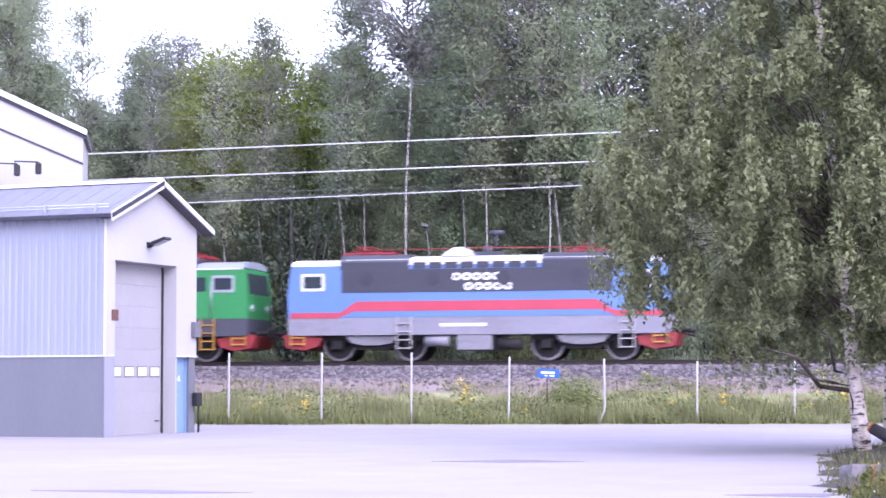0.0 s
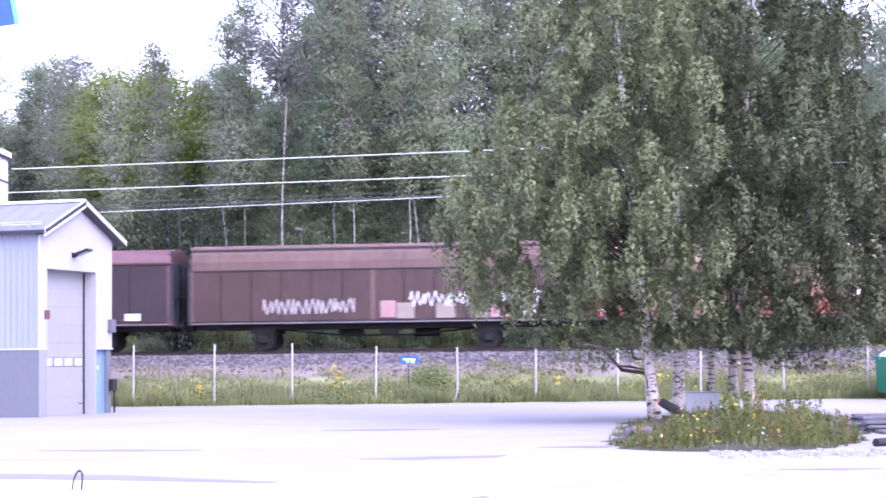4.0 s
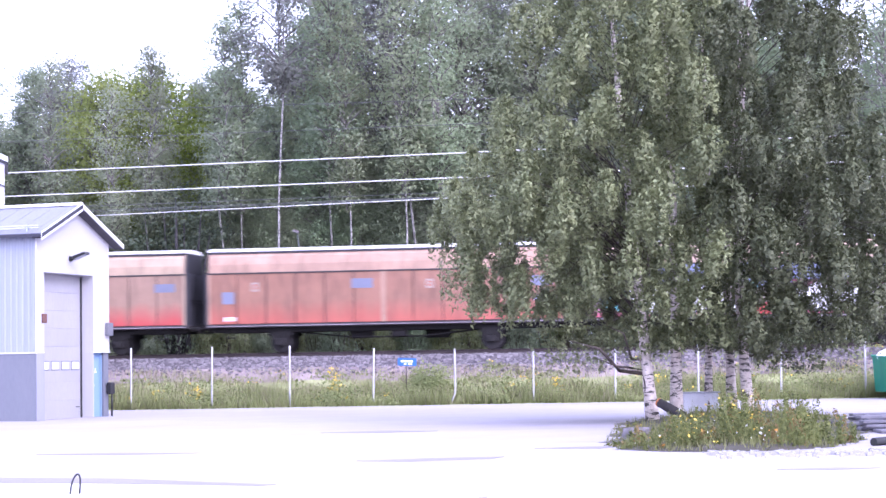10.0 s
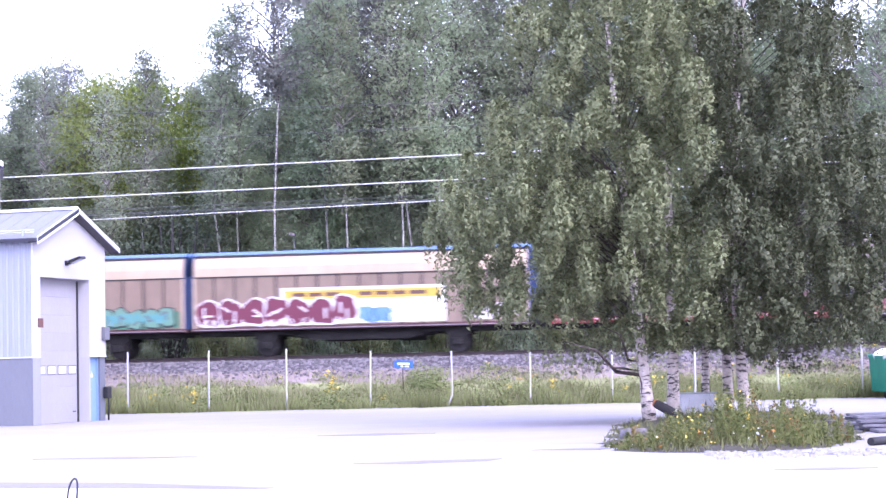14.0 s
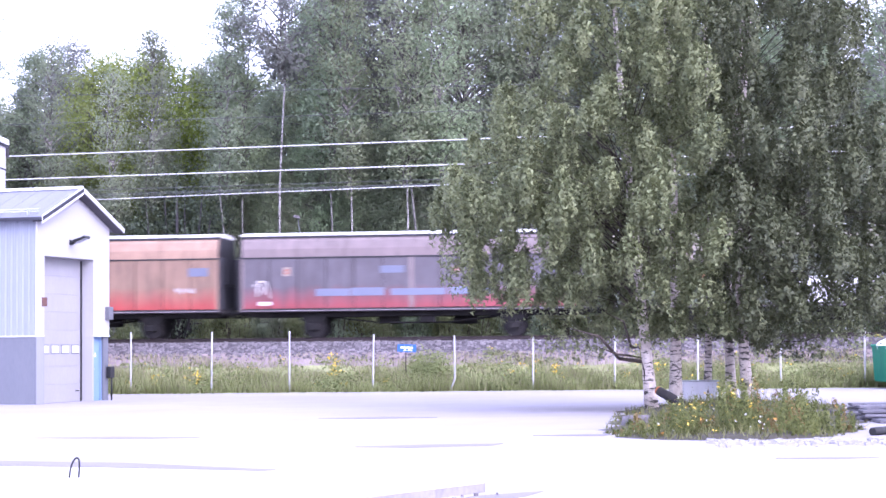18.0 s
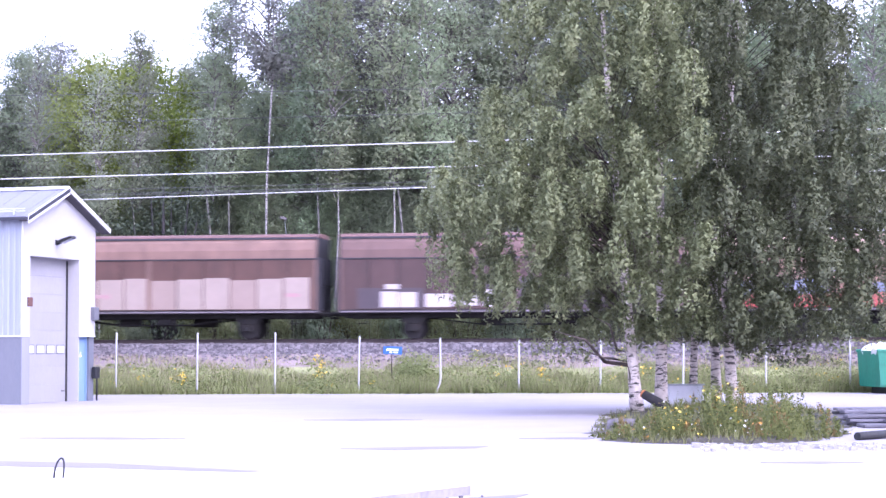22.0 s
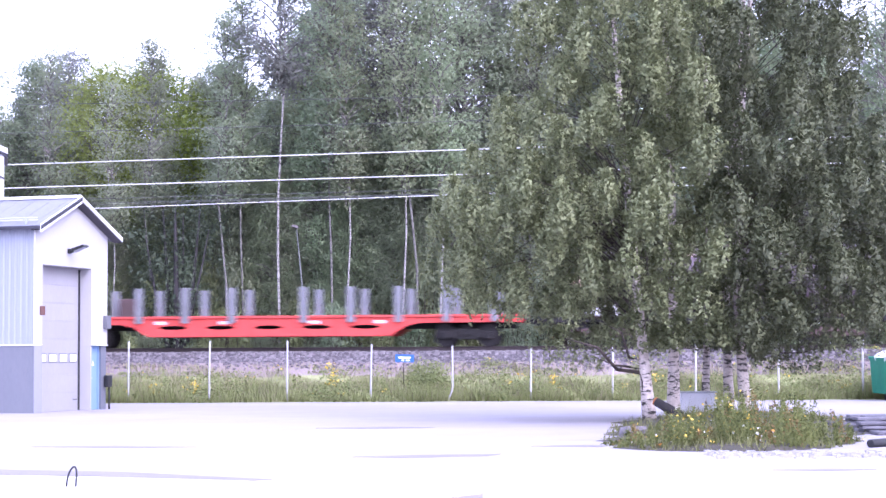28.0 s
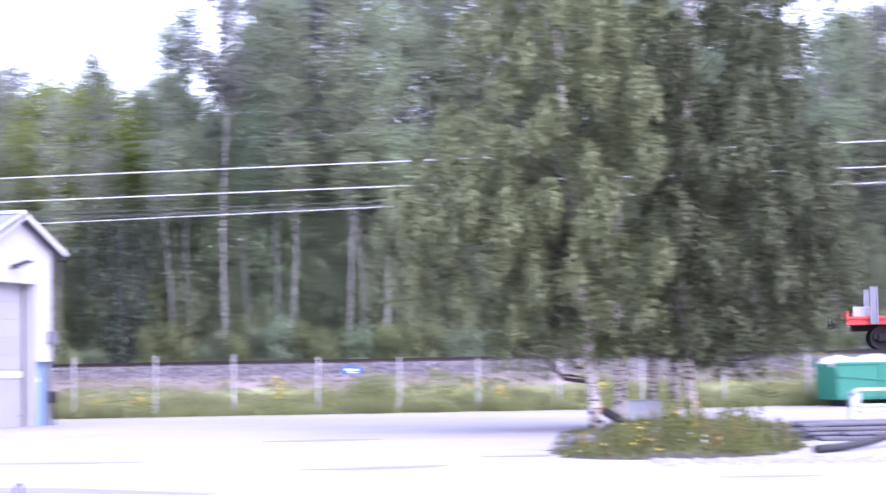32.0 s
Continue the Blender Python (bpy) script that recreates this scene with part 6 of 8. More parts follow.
def stake_flat(lo, hi, dark=False, seed=50):
    mid, L = (lo + hi) / 2, hi - lo - 1.1
    lab = "rusty dark brown bogie flat wagon with a crate" if dark else "bright red bogie flat wagon with grey stakes and oval holes"
    w = thing_on_rails("flat_wagon", lab, "freight wagon")
    TRAIN.append((w, mid))
    if dark:
        skin = paint("dark_flat", (0.055, 0.035, 0.042), None, vary=0.25)
    else:
        skin = paint("bright_red", (0.62, 0.065, 0.055), None, vary=0.12, grime=(0.16, 0.03, 0.03), grime_amount=0.35)
    zb = 0.46 if not dark else 0.55
    for y in (-1.34, 1.26):
        g = Geo()
        zt = 1.28
        if dark:
            g.prism([(-L / 2, 1.02), (-L / 2 + 4.2, 0.98), (-L / 2 + 6.4, zb), (L / 2 - 6.4, zb), (L / 2 - 4.2, 0.98), (L / 2, 1.02), (L / 2, zt), (-L / 2, zt)], "y", y, y + 0.08)
        else:
            # fish-belly beam with oval holes: strips above, below and between them
            x0, x1 = -L / 2 + 5.5, L / 2 - 5.5
            g.prism([(-L / 2, 1.0), (-L / 2 + 4.3, 0.98), (-L / 2 + 4.8, 0.86), (-L / 2 + 5.5, zb), (x0, zb), (x0, zt), (-L / 2, zt)], "y", y, y + 0.08)
            g.prism([(x1, zb), (L / 2 - 5.5, zb), (L / 2 - 4.8, 0.86), (L / 2 - 4.3, 0.98), (L / 2, 1.0), (L / 2, zt), (x1, zt)], "y", y, y + 0.08)
            n = 5
            cw = (x1 - x0) / n
            for i in range(n):
                a, b = x0 + i * cw, x0 + (i + 1) * cw
                c, hw, hh, cz = (a + b) / 2, 0.62, 0.085, 0.84
                upper = [(a, cz), (a, zt), (b, zt), (b, cz)] + [(c + hw * math.cos(t), cz + hh * math.sin(t)) for t in [math.pi * k / 8 for k in range(9)]]
                lower = [(b, cz), (b, zb), (a, zb), (a, cz)] + [(c - hw * math.cos(t), cz - hh * math.sin(t)) for t in [math.pi * k / 8 for k in range(9)]]
                g.prism(upper, "y", y, y + 0.08)
                g.prism(lower, "y", y, y + 0.08)
        part("side_beam", g, skin, w)
    part("deck", Geo().box(-L / 2, L / 2, -1.26, 1.26, 1.2, 1.26), M["under_rust"], w)
    part("top_rail", Geo().box(-L / 2, L / 2, -1.42, -1.34, 1.22, 1.32, 0.01).box(-L / 2, L / 2, 1.34, 1.42, 1.22, 1.32, 0.01), skin, w)
    part("centre_beam", Geo().box(-L / 2 + 0.3, L / 2 - 0.3, -0.3, 0.3, 0.75, 1.2), M["under"], w)
    if not dark:
        for along in (1.1, 3.1, 5.1, 7.1, 9.1, L - 9.1, L - 7.1, L - 5.1, L - 3.1, L - 1.1):
            x = -L / 2 + along
            for y, dx in ((-1.48, 0.0), (1.48, 0.06)):
                st = Geo()
                for k in (-0.16, 0.10):
                    st.box(x + dx + k, x + dx + k + 0.06, y - 0.05, y + 0.05, 1.02, 2.52, 0.01)
                st.box(x + dx - 0.10, x + dx + 0.10, y - 0.02, y + 0.02, 1.02, 2.50)
                part("stake", st, M["stake_grey"], w, "grey steel stake")
        part("load_box", Geo().box(-L / 2 + 3.55, -L / 2 + 4.35, 0.75, 1.2, 1.26, 2.15, 0.03).box(-L / 2 + 3.6, -L / 2 + 4.3, 0.70, 0.75, 1.3, 1.36), paint("load_brown", (0.075, 0.045, 0.045), None), w, "dark brown box on the deck")
        part("end_board", Geo().box(-L / 2, -L / 2 + 0.12, -1.3, 1.3, 1.26, 1.55, 0.01), skin, w)
        if seed == 53:
            part("tail_board", Geo().box(-L / 2 + 0.3, -L / 2 + 1.1, -1.1, -0.9, 1.32, 1.72, 0.02), M["post_grey"], w)
        for fx in (0.27, 0.40, 0.58, 0.71):
            part("marking", Geo().box(-L / 2 + fx * L, -L / 2 + fx * L + 0.5, -1.347, -1.342, 0.98, 1.1), spray("spray_white", COL["white"]), w)
    else:
        part("crate", Geo().box(-1.0, 1.5, -0.9, 0.6, 1.34, 1.62, 0.05).box(-0.35, 1.2, -0.8, 0.5, 1.62, 2.12, 0.12).box(0.2, 0.8, -0.82, -0.8, 1.82, 1.88), paint("crate_red", (0.10, 0.048, 0.048), None), w, "red-brown crate")
        for k, (a, b) in enumerate(((-1.7, -0.9), (1.4, 2.2))):
            part("deck_plank", Geo().box(a, b, -1.1, -0.5, 1.34, 1.40, 0.01), M["post_grey"], w, "pale loose plank", m=pose(0, 0, 0, 0, 0, 3 - 5 * k))
        for k in range(3):
            part("deck_plank", Geo().box(-L / 2 + 1.0 + 0.3 * k, -L / 2 + 3.4 + 0.2 * k, -1.0 + 0.3 * k, -0.75 + 0.3 * k, 1.34, 1.46 + 0.08 * k, 0.01), M["timber_grey"], w, "grey plank")
        part("deck_timber", Geo().box(-L / 2 + 0.5, L / 2 - 0.5, -1.2, 1.2, 1.26, 1.34, 0.01), M["under_rust"], w)
    for x in (-L / 2 + 2.35, L / 2 - 2.35):
        bogie(w, x, mid, 0.9, 0.46, "under_rust" if dark else "under")
    buffers(w, L, 0.55)


stake_flat(-454.82, -432.46, False, 51)
stake_flat(-474.99, -454.82, True, 52)
stake_flat(-497.98, -474.99, False, 53)


def pantograph(w, x, raised):
    red = M["red_gear"]
    p = part("pantograph", Geo().box(x - 1.0, x + 1.0, -0.75, -0.65, 3.95, 4.02).box(x - 1.0, x + 1.0, 0.65, 0.75, 3.95, 4.02).box(x - 1.0, x - 0.9, -0.7, 0.7, 3.95, 4.02).box(x + 0.9, x + 1.0, -0.7, 0.7, 3.95, 4.02), red, w, "red pantograph")
    for y in (-0.65, 0.65):
        for k in (-0.9, 0.9):
            part("insulator", Geo().disc(x + k, y, 3.87, 0.07, 0.09, "z", 8), M["red_gear"], p)
    top = 5.45 if raised else 4.22
    if raised:
        # a wide diamond: red lower arms spread outwards, grey upper arms meet at the head
        for y in (-0.5, 0.5):
            for sx in (-1, 1):
                part("lower_arm", Geo().tube([(x + sx * 0.75, y, 4.0), (x + sx * 1.4, y * 0.8, 4.55)], 0.035, 6), red, p)
                part("upper_arm", Geo().tube([(x + sx * 1.4, y * 0.8, 4.55), (x - 0.1 + sx * 0.12, y * 0.9, top)], 0.022, 6), M["mast_steel"], p, "grey steel arm")
    else:
        for y in (-0.5, 0.5):
            for sx in (-1, 1):
                part("pantograph_arm", Geo().tube([(x + sx * 0.7, y, 4.0), (x - sx * 0.72, y * 0.8, 4.12), (x - 0.1, y * 0.9, top)], 0.03, 6), red, p)
    part("contact_strip", Geo().tube([(x - 0.1, -0.95, top - 0.15), (x - 0.1, -0.7, top + 0.03), (x - 0.1, 0.7, top + 0.03), (x - 0.1, 0.95, top - 0.15)], 0.03, 6).tube([(x - 0.4, -0.7, top + 0.02), (x - 0.4, 0.7, top + 0.02)], 0.03, 6), M["branch"] if raised else red, p)


def loco(lo, hi, label, body, skirt, cabroof, blue):
    mid = (lo + hi) / 2
    L = 14.1
    w = thing_on_rails("locomotive", label, "locomotive", "locomotives of the train")
    TRAIN.append((w, mid))
    h = L / 2
    # main body, with raked cab fronts
    out = [(-h, 1.6), (-h - 0.02, 2.45), (-h + 0.10, 3.42), (-h + 0.18, 3.5), (h - 0.18, 3.5), (h - 0.10, 3.42), (h + 0.02, 2.45), (h, 1.6)]
    part("body", Geo().prism(out, "y", -1.45, 1.45), body, w)
    part("skirt", Geo().prism([(-h, 1.0), (-h + 0.1, 0.95), (h - 0.1, 0.95), (h, 1.0), (h, 1.6), (-h, 1.6)], "y", -1.44, 1.44), skirt, w)
    for sx in (-1, 1):
        x0, x1 = sorted((sx * (h - 0.12), sx * (h - 2.2)))
        part("cab_roof", Geo().prism([(-1.44, 3.5), (1.44, 3.5), (1.3, 3.66), (0.6, 3.76), (-0.6, 3.76), (-1.3, 3.66)], "x", x0, x1), cabroof, w)
        a = sx * (h - 0.95)
        win = part("cab_window", Geo().prism(rounded(a - 0.45, a + 0.45, 2.58, 3.22, 0.06), "y", -1.462, -1.45), M["white_trim"] if blue else M["galvanised"], w, "white window frame" if blue else "grey metal window frame")
        part("pane", Geo().prism(rounded(a - 0.34, a + 0.34, 2.68, 3.12, 0.05), "y", -1.468, -1.462), M["window_dark"], win)
        if not blue:
            xa, xb = sorted((sx * (h - 2.2), sx * (h - 0.2)))
            part("roof_gutter", Geo().box(xa, xb, -1.475, -1.452, 3.43, 3.49, 0.005), M["white_trim"], w, "white gutter above the cab")
            d = sx * (h - 1.85)
            dr = part("cab_door", Geo().prism(rounded(d - 0.36, d + 0.36, 1.62, 3.3, 0.05), "y", -1.46, -1.45), body, w)
            part("pane", Geo().prism(rounded(d - 0.24, d + 0.24, 2.62, 3.15, 0.05), "y", -1.466, -1.46), M["window_dark"], dr)
            part("handrail", Geo().tube([(d - 0.46, -1.5, 1.65), (d - 0.46, -1.5, 3.0)], 0.02, 6).tube([(d + 0.46, -1.5, 1.65), (d + 0.46, -1.5, 3.0)], 0.02, 6), M["galvanised"], dr)
        ws = part("windscreen", Geo().prism([(sx * (h + 0.03), 2.52), (sx * (h - 0.065), 3.3), (sx * (h - 0.12), 3.3), (sx * (h - 0.03), 2.52)], "y", -1.2, 1.2), M["window_dark"], w)
        for y in (-0.9, 0.9):
            part("headlight", Geo().disc(sx * (h + 0.02), y, 2.0, 0.13, 0.05, "x", 14), M["galvanised"], w)
        pl = part("plough", Geo().prism([(sx * (h - 0.1), 1.05), (sx * (h + 0.25), 0.95), (sx * (h + 0.1), 0.5), (sx * (h - 0.55), 0.4), (sx * (h - 1.1), 0.55), (sx * (h - 1.25), 0.85)], "y", -1.3, 1.3), M["red_gear"], w, "red snow plough")
        st = Geo()
        xx = h - 1.55 if sx > 0 else -h + 4.4
        for z in (0.45, 0.75, 1.05, 1.35):
            st.box(xx - 0.26, xx + 0.26, -1.52, -1.38, z, z + 0.035)
        for k in (-0.26, 0.26):
            st.box(xx + k - 0.02, xx + k + 0.02, -1.5, -1.46, 0.42, 1.6)
        part("cab_steps", st, M["yellow"] if not blue else M["post_grey"], w)
        pf = Geo()
        xx = sx * (h - 0.35)
        for z in (0.62, 0.85):
            pf.box(xx - 0.26, xx + 0.26, -1.42, -1.3, z, z + 0.04)
        for k in (-0.26, 0.26):
            pf.box(xx + k - 0.02, xx + k + 0.02, -1.42, -1.38, 0.58, 1.05)
        part("shunter_step", pf, M["yellow"], w)
    # machine roof
    part("machine_roof", Geo().prism([(-1.45, 3.5), (1.45, 3.5), (1.35, 3.72), (0.8, 3.84), (-0.8, 3.84), (-1.35, 3.72)], "x", -h + 2.2, h - 2.2), cabroof if blue else P["loco_roof_dark"], w)
    for a, b in ((-h + 2.0, -h + 4.6), (h - 4.6, h - 2.0)):
        part("roof_hood", Geo().prism([(-1.47, 3.34), (1.47, 3.34), (1.47, 3.62), (1.1, 3.9), (-1.1, 3.9), (-1.47, 3.62)], "x", a, b), P["loco_dark"], w, "dark grey roof hood")
    part("roof_gear", Geo().disc(0.2, 0.0, 4.05, 0.16, 0.2, "z", 12).box(-0.6, 0.9, -0.5, 0.5, 3.84, 4.0, 0.03).tube([(0.5, 0.0, 4.0), (0.5, 0, 4.7)], 0.05, 8).tube([(0.25, 0, 4.72), (0.8, 0, 4.74)], 0.09, 8), P["loco_dark"], w)
    if blue:
        part("roof_dome", Geo().prism([(-h + 5.7, 3.84), (-h + 5.9, 4.0), (-h + 6.15, 4.14), (-h + 6.5, 4.16), (-h + 6.75, 4.0), (-h + 6.9, 3.84)], "y", -1.0, 0.2), cabroof, w, "white domed cover on the roof")
    part("roof_line", Geo().tube([(-h + 2.5, -0.5, 4.1), (0, -0.5, 4.15), (h - 2.5, -0.5, 4.1)], 0.018, 6), M["red_gear"], w)
    if not blue:
        part("stripe", Geo().box(-h + 0.35, -h + 1.55, -1.46, -1.45, 2.24, 2.38), spray("stripe_red", (0.55, 0.05, 0.04)), w, "short red stripe under a cab window")
    pantograph(w, -h + 2.9, not blue)
    pantograph(w, h - 2.9, False)
    # livery on the near side
    if blue:
        part("machine_panel", Geo().box(-h + 2.05, h - 2.05, -1.462, -1.45, 2.5, 3.34), P["loco_dark"], w, "dark grey side panel")
        for a, b in ((-h + 4.7, h - 4.7),):
            for k in range(8):
                x = a + (b - a) * k / 8
                part("air_grille", Geo().box(x + 0.05, x + (b - a) / 8 - 0.05, -1.476, -1.462, 3.36, 3.6, 0.005), P["loco_dark"], w)
        red = spray("livery_red", (0.55, 0.07, 0.11))
        part("stripe", Geo().prism([(-h + 0.1, 1.58), (-h + 1.9, 1.58), (-h + 2.5, 1.82), (h - 2.5, 1.82), (h - 1.9, 1.58), (h - 0.1, 1.58), (h - 0.1, 1.78), (h - 2.0, 1.78), (h - 2.6, 2.18), (-h + 2.6, 2.18), (-h + 2.0, 1.78), (-h + 0.1, 1.78)], "y", -1.458, -1.45), red, w, "red livery stripe")
        for x in (-h + 3.0, h - 8.6, h - 6.0, h - 3.3):
            part("porthole", Geo().disc(x, -1.468, 2.98, 0.27, 0.012, "y", 20), M["dark_trim"], w)
        for r, (xa, xb) in enumerate(((-0.85, 1.0), (-0.4, 1.4))):
            z = 2.92 - r * 0.36
            g = Geo()
            for k in range(5):
                a = xa + (xb - xa) * k / 5
                ring(g, a + 0.02, a + (xb - xa) / 5 - 0.05, z, z + 0.27, 0.075, -1.472, -1.462)
            part("lettering_bar", g, M["sign_white"], w, "white emblem of plain rings")
        part("lettering_bar", Geo().box(-1.3, 0.4, -1.452, -1.446, 1.25, 1.36), M["sign_white"], w)
    else:
        for x in (-h + 3.0, h - 8.6, h - 6.0, h - 3.3):
            part("porthole", Geo().disc(x, -1.458, 3.05, 0.27, 0.012, "y", 20), M["window_dark"], w)
        dk = spray("livery_dark", (0.035, 0.05, 0.05))
        for r, (xa, xb, mt) in enumerate(((-h + 4.55, -h + 10.3, dk), (-h + 5.75, -h + 11.75, M["sign_white"]))):
            z0, z1 = (2.72, 3.38) if r == 0 else (1.75, 2.5)
            n = 5
            for k in range(n):
                a = xa + (xb - xa) * k / n
                b = a + (xb - xa) / n - 0.16
                g = Geo()
                ring(g, a, b, z0, z1, 0.20, -1.468, -1.452)
                part("lettering_bar", g, mt, w, "dark emblem of plain rings" if r == 0 else "white emblem of plain rings")
        part("stripe", Geo().box(-h + 0.15, -h + 1.6, -1.457, -1.45, 2.36, 2.44), M["red_gear"], w, "red stripe")
        part("lettering_bar", Geo().box(-1.2, 1.2, -1.446, -1.44, 1.3, 1.38), M["sign_white"], w)
        part("waist_strip", Geo().box(-h + 2.4, h - 2.3, -1.455, -1.45, 2.52, 2.55), P["loco_seam"], w)
    # running gear
    for x in (-3.9, 3.9):
        for k in (-1.35, 1.35):
            wheelset(w, x + k, mid, 0.62)
        for y in (-1.06, 1.06):
            g = Geo().prism([(x - 1.95, 0.75), (x - 1.0, 0.7), (x - 0.6, 0.42), (x + 0.6, 0.42), (x + 1.0, 0.7), (x + 1.95, 0.75), (x + 1.95, 0.92), (x - 1.95, 0.92)], "y", y - 0.06, y + 0.06)
            for k in (-1.35, 1.35):
                g.box(x + k - 0.22, x + k + 0.22, y - 0.14, y + 0.14, 0.42, 0.8, 0.04)
            for k in (-0.85, 0.85):
                g.disc(x + k, y, 0.82, 0.12, 0.14, "z", 10)
            part("bogie_frame", g, M["under"], w)
        part("bogie_beam", Geo().prism([(x - 1.0, 0.92), (x + 1.0, 0.92), (x + 0.75, 0.66), (x + 0.3, 0.58), (x - 0.3, 0.58), (x - 0.75, 0.66)], "y", -1.3, -1.2), P["loco_grey"], w)
    part("sand_box", Geo().tube([(-1.9, -1.25, 0.72), (-1.0, -1.25, 0.72)], 0.2, 12), P["loco_grey"], w)
    part("battery_box", Geo().box(-0.7, 0.6, -1.42, 1.42, 0.38, 0.95, 0.03), P["loco_grey"], w)
    part("air_tank", Geo().tube([(0.8, -1.2, 0.6), (1.7, -1.2, 0.6)], 0.22, 12), M["under"], w)
    buffers(w, L, 0.72)


P["loco_dark"] = surface("loco_dark", (0.045, 0.045, 0.062), 0.5, 0, 0.15, 0.8, 16, 0.05, (0.4, 1, 1))
P["loco_grey"] = surface("loco_grey", (0.22, 0.215, 0.245), 0.6, 0, 0.2, 0.8, 16, 0.05, (0.4, 1, 1), (0.08, 0.07, 0.07), 0.5)
P["loco_pale"] = surface("loco_pale", (0.235, 0.23, 0.275), 0.55, 0, 0.12, 0.8, 16, 0.05, (0.4, 1, 1), (0.14, 0.12, 0.12), 0.4)
P["loco_roof_dark"] = surface("loco_roof_dark", (0.06, 0.06, 0.08), 0.5, 0, 0.15, 0.8, 16, 0.05)
P["loco_seam"] = surface("loco_seam", (0.03, 0.14, 0.06), 0.5, 0, 0.15, 0.8, 16, 0.05)
LOCO_BLUE = surface("loco_blue", (0.115, 0.20, 0.43), 0.4, 0, 0.08, 0.5, 16, 0.04, (0.3, 1, 0.4), (0.10, 0.16, 0.28), 0.4)
LOCO_GREEN = surface("loco_green", (0.035, 0.225, 0.07), 0.4, 0, 0.08, 0.5, 16, 0.04, (0.3, 1, 0.4), (0.03, 0.14, 0.06), 0.4)
ROOF_PALE = surface("roof_pale", (0.62, 0.61, 0.65), 0.5, 0, 0.12, 0.6, 16, 0.04, (0.4, 1, 1), (0.25, 0.23, 0.23), 0.4)
ROOF_GREY = surface("roof_grey_green", (0.26, 0.28, 0.33), 0.5, 0, 0.12, 0.6, 16, 0.04, (0.4, 1, 1))
loco(-22.83, -7.20, "blue and grey electric locomotive with a red stripe", LOCO_BLUE, P["loco_pale"], ROOF_PALE, True)
loco(-38.57, -22.83, "bright green electric locomotive with a raised red pantograph", LOCO_GREEN, P["loco_roof_dark"], ROOF_GREY, False)


# ---- birches on the planted island ----
def unit(v):
    return v / np.maximum(1e-6, np.linalg.norm(v, axis=1))[:, None]


def leaf_mesh(name, rs, centres, size, per=3, droop=0.3, out=None, soft=0.7):
    """Small loose leaves at the given centres; out: the way each one's clump faces."""
    n = len(centres)
    a = unit(rs.normal(0, 1, (n, 3)) * np.array([1, 1, 0.6]) + np.array([0, 0, -droop]))
    b = rs.normal(0, 1, (n, 3))
    b = unit(b - a * np.sum(a * b, axis=1)[:, None])
    nor = None
    if out is not None:
        face = -np.cross(a, b)
        flip = np.where(np.sum(face * out, axis=1) < 0, -1.0, 1.0)[:, None]
        b = b * flip
        nor = unit(out * soft + face * flip * (1 - soft))
    s = size * rs.uniform(0.62, 1.38, n)[:, None]
    if per == 3:
        q = np.stack([centres - a * s * 0.55 - b * s * 0.3, centres - a * s * 0.4 + b * s * 0.42, centres + a * s * 0.75], axis=1)
    else:
        q = np.stack([centres - a * s * 0.5, centres + b * s * 0.36 - a * s * 0.05, centres + a * s * 0.6, centres - b * s * 0.36 - a * s * 0.05], axis=1)
    return tri_mesh(name, q.reshape(-1, 3), per, nor)


def island_edge(y):
    """Middle and half width of the planted island at depth y."""
    k = max(0.0, min(1.0, (y - 32.4) / 19.4))
    return 5.0 + (y - 33) * 0.165, (2.3 + 0.04 * (y - 34)) * max(0.0, 1 - abs(2 * k - 1) ** 6) ** 0.5


def island_height(x, y):
    c, h = island_edge(y)
    if h < 0.05:
        return 0.0
    return 0.12 * max(0.0, 1 - ((x - c) / h) ** 2) * (1 if y < 40 else 1 + 0.05 * (y - 40))


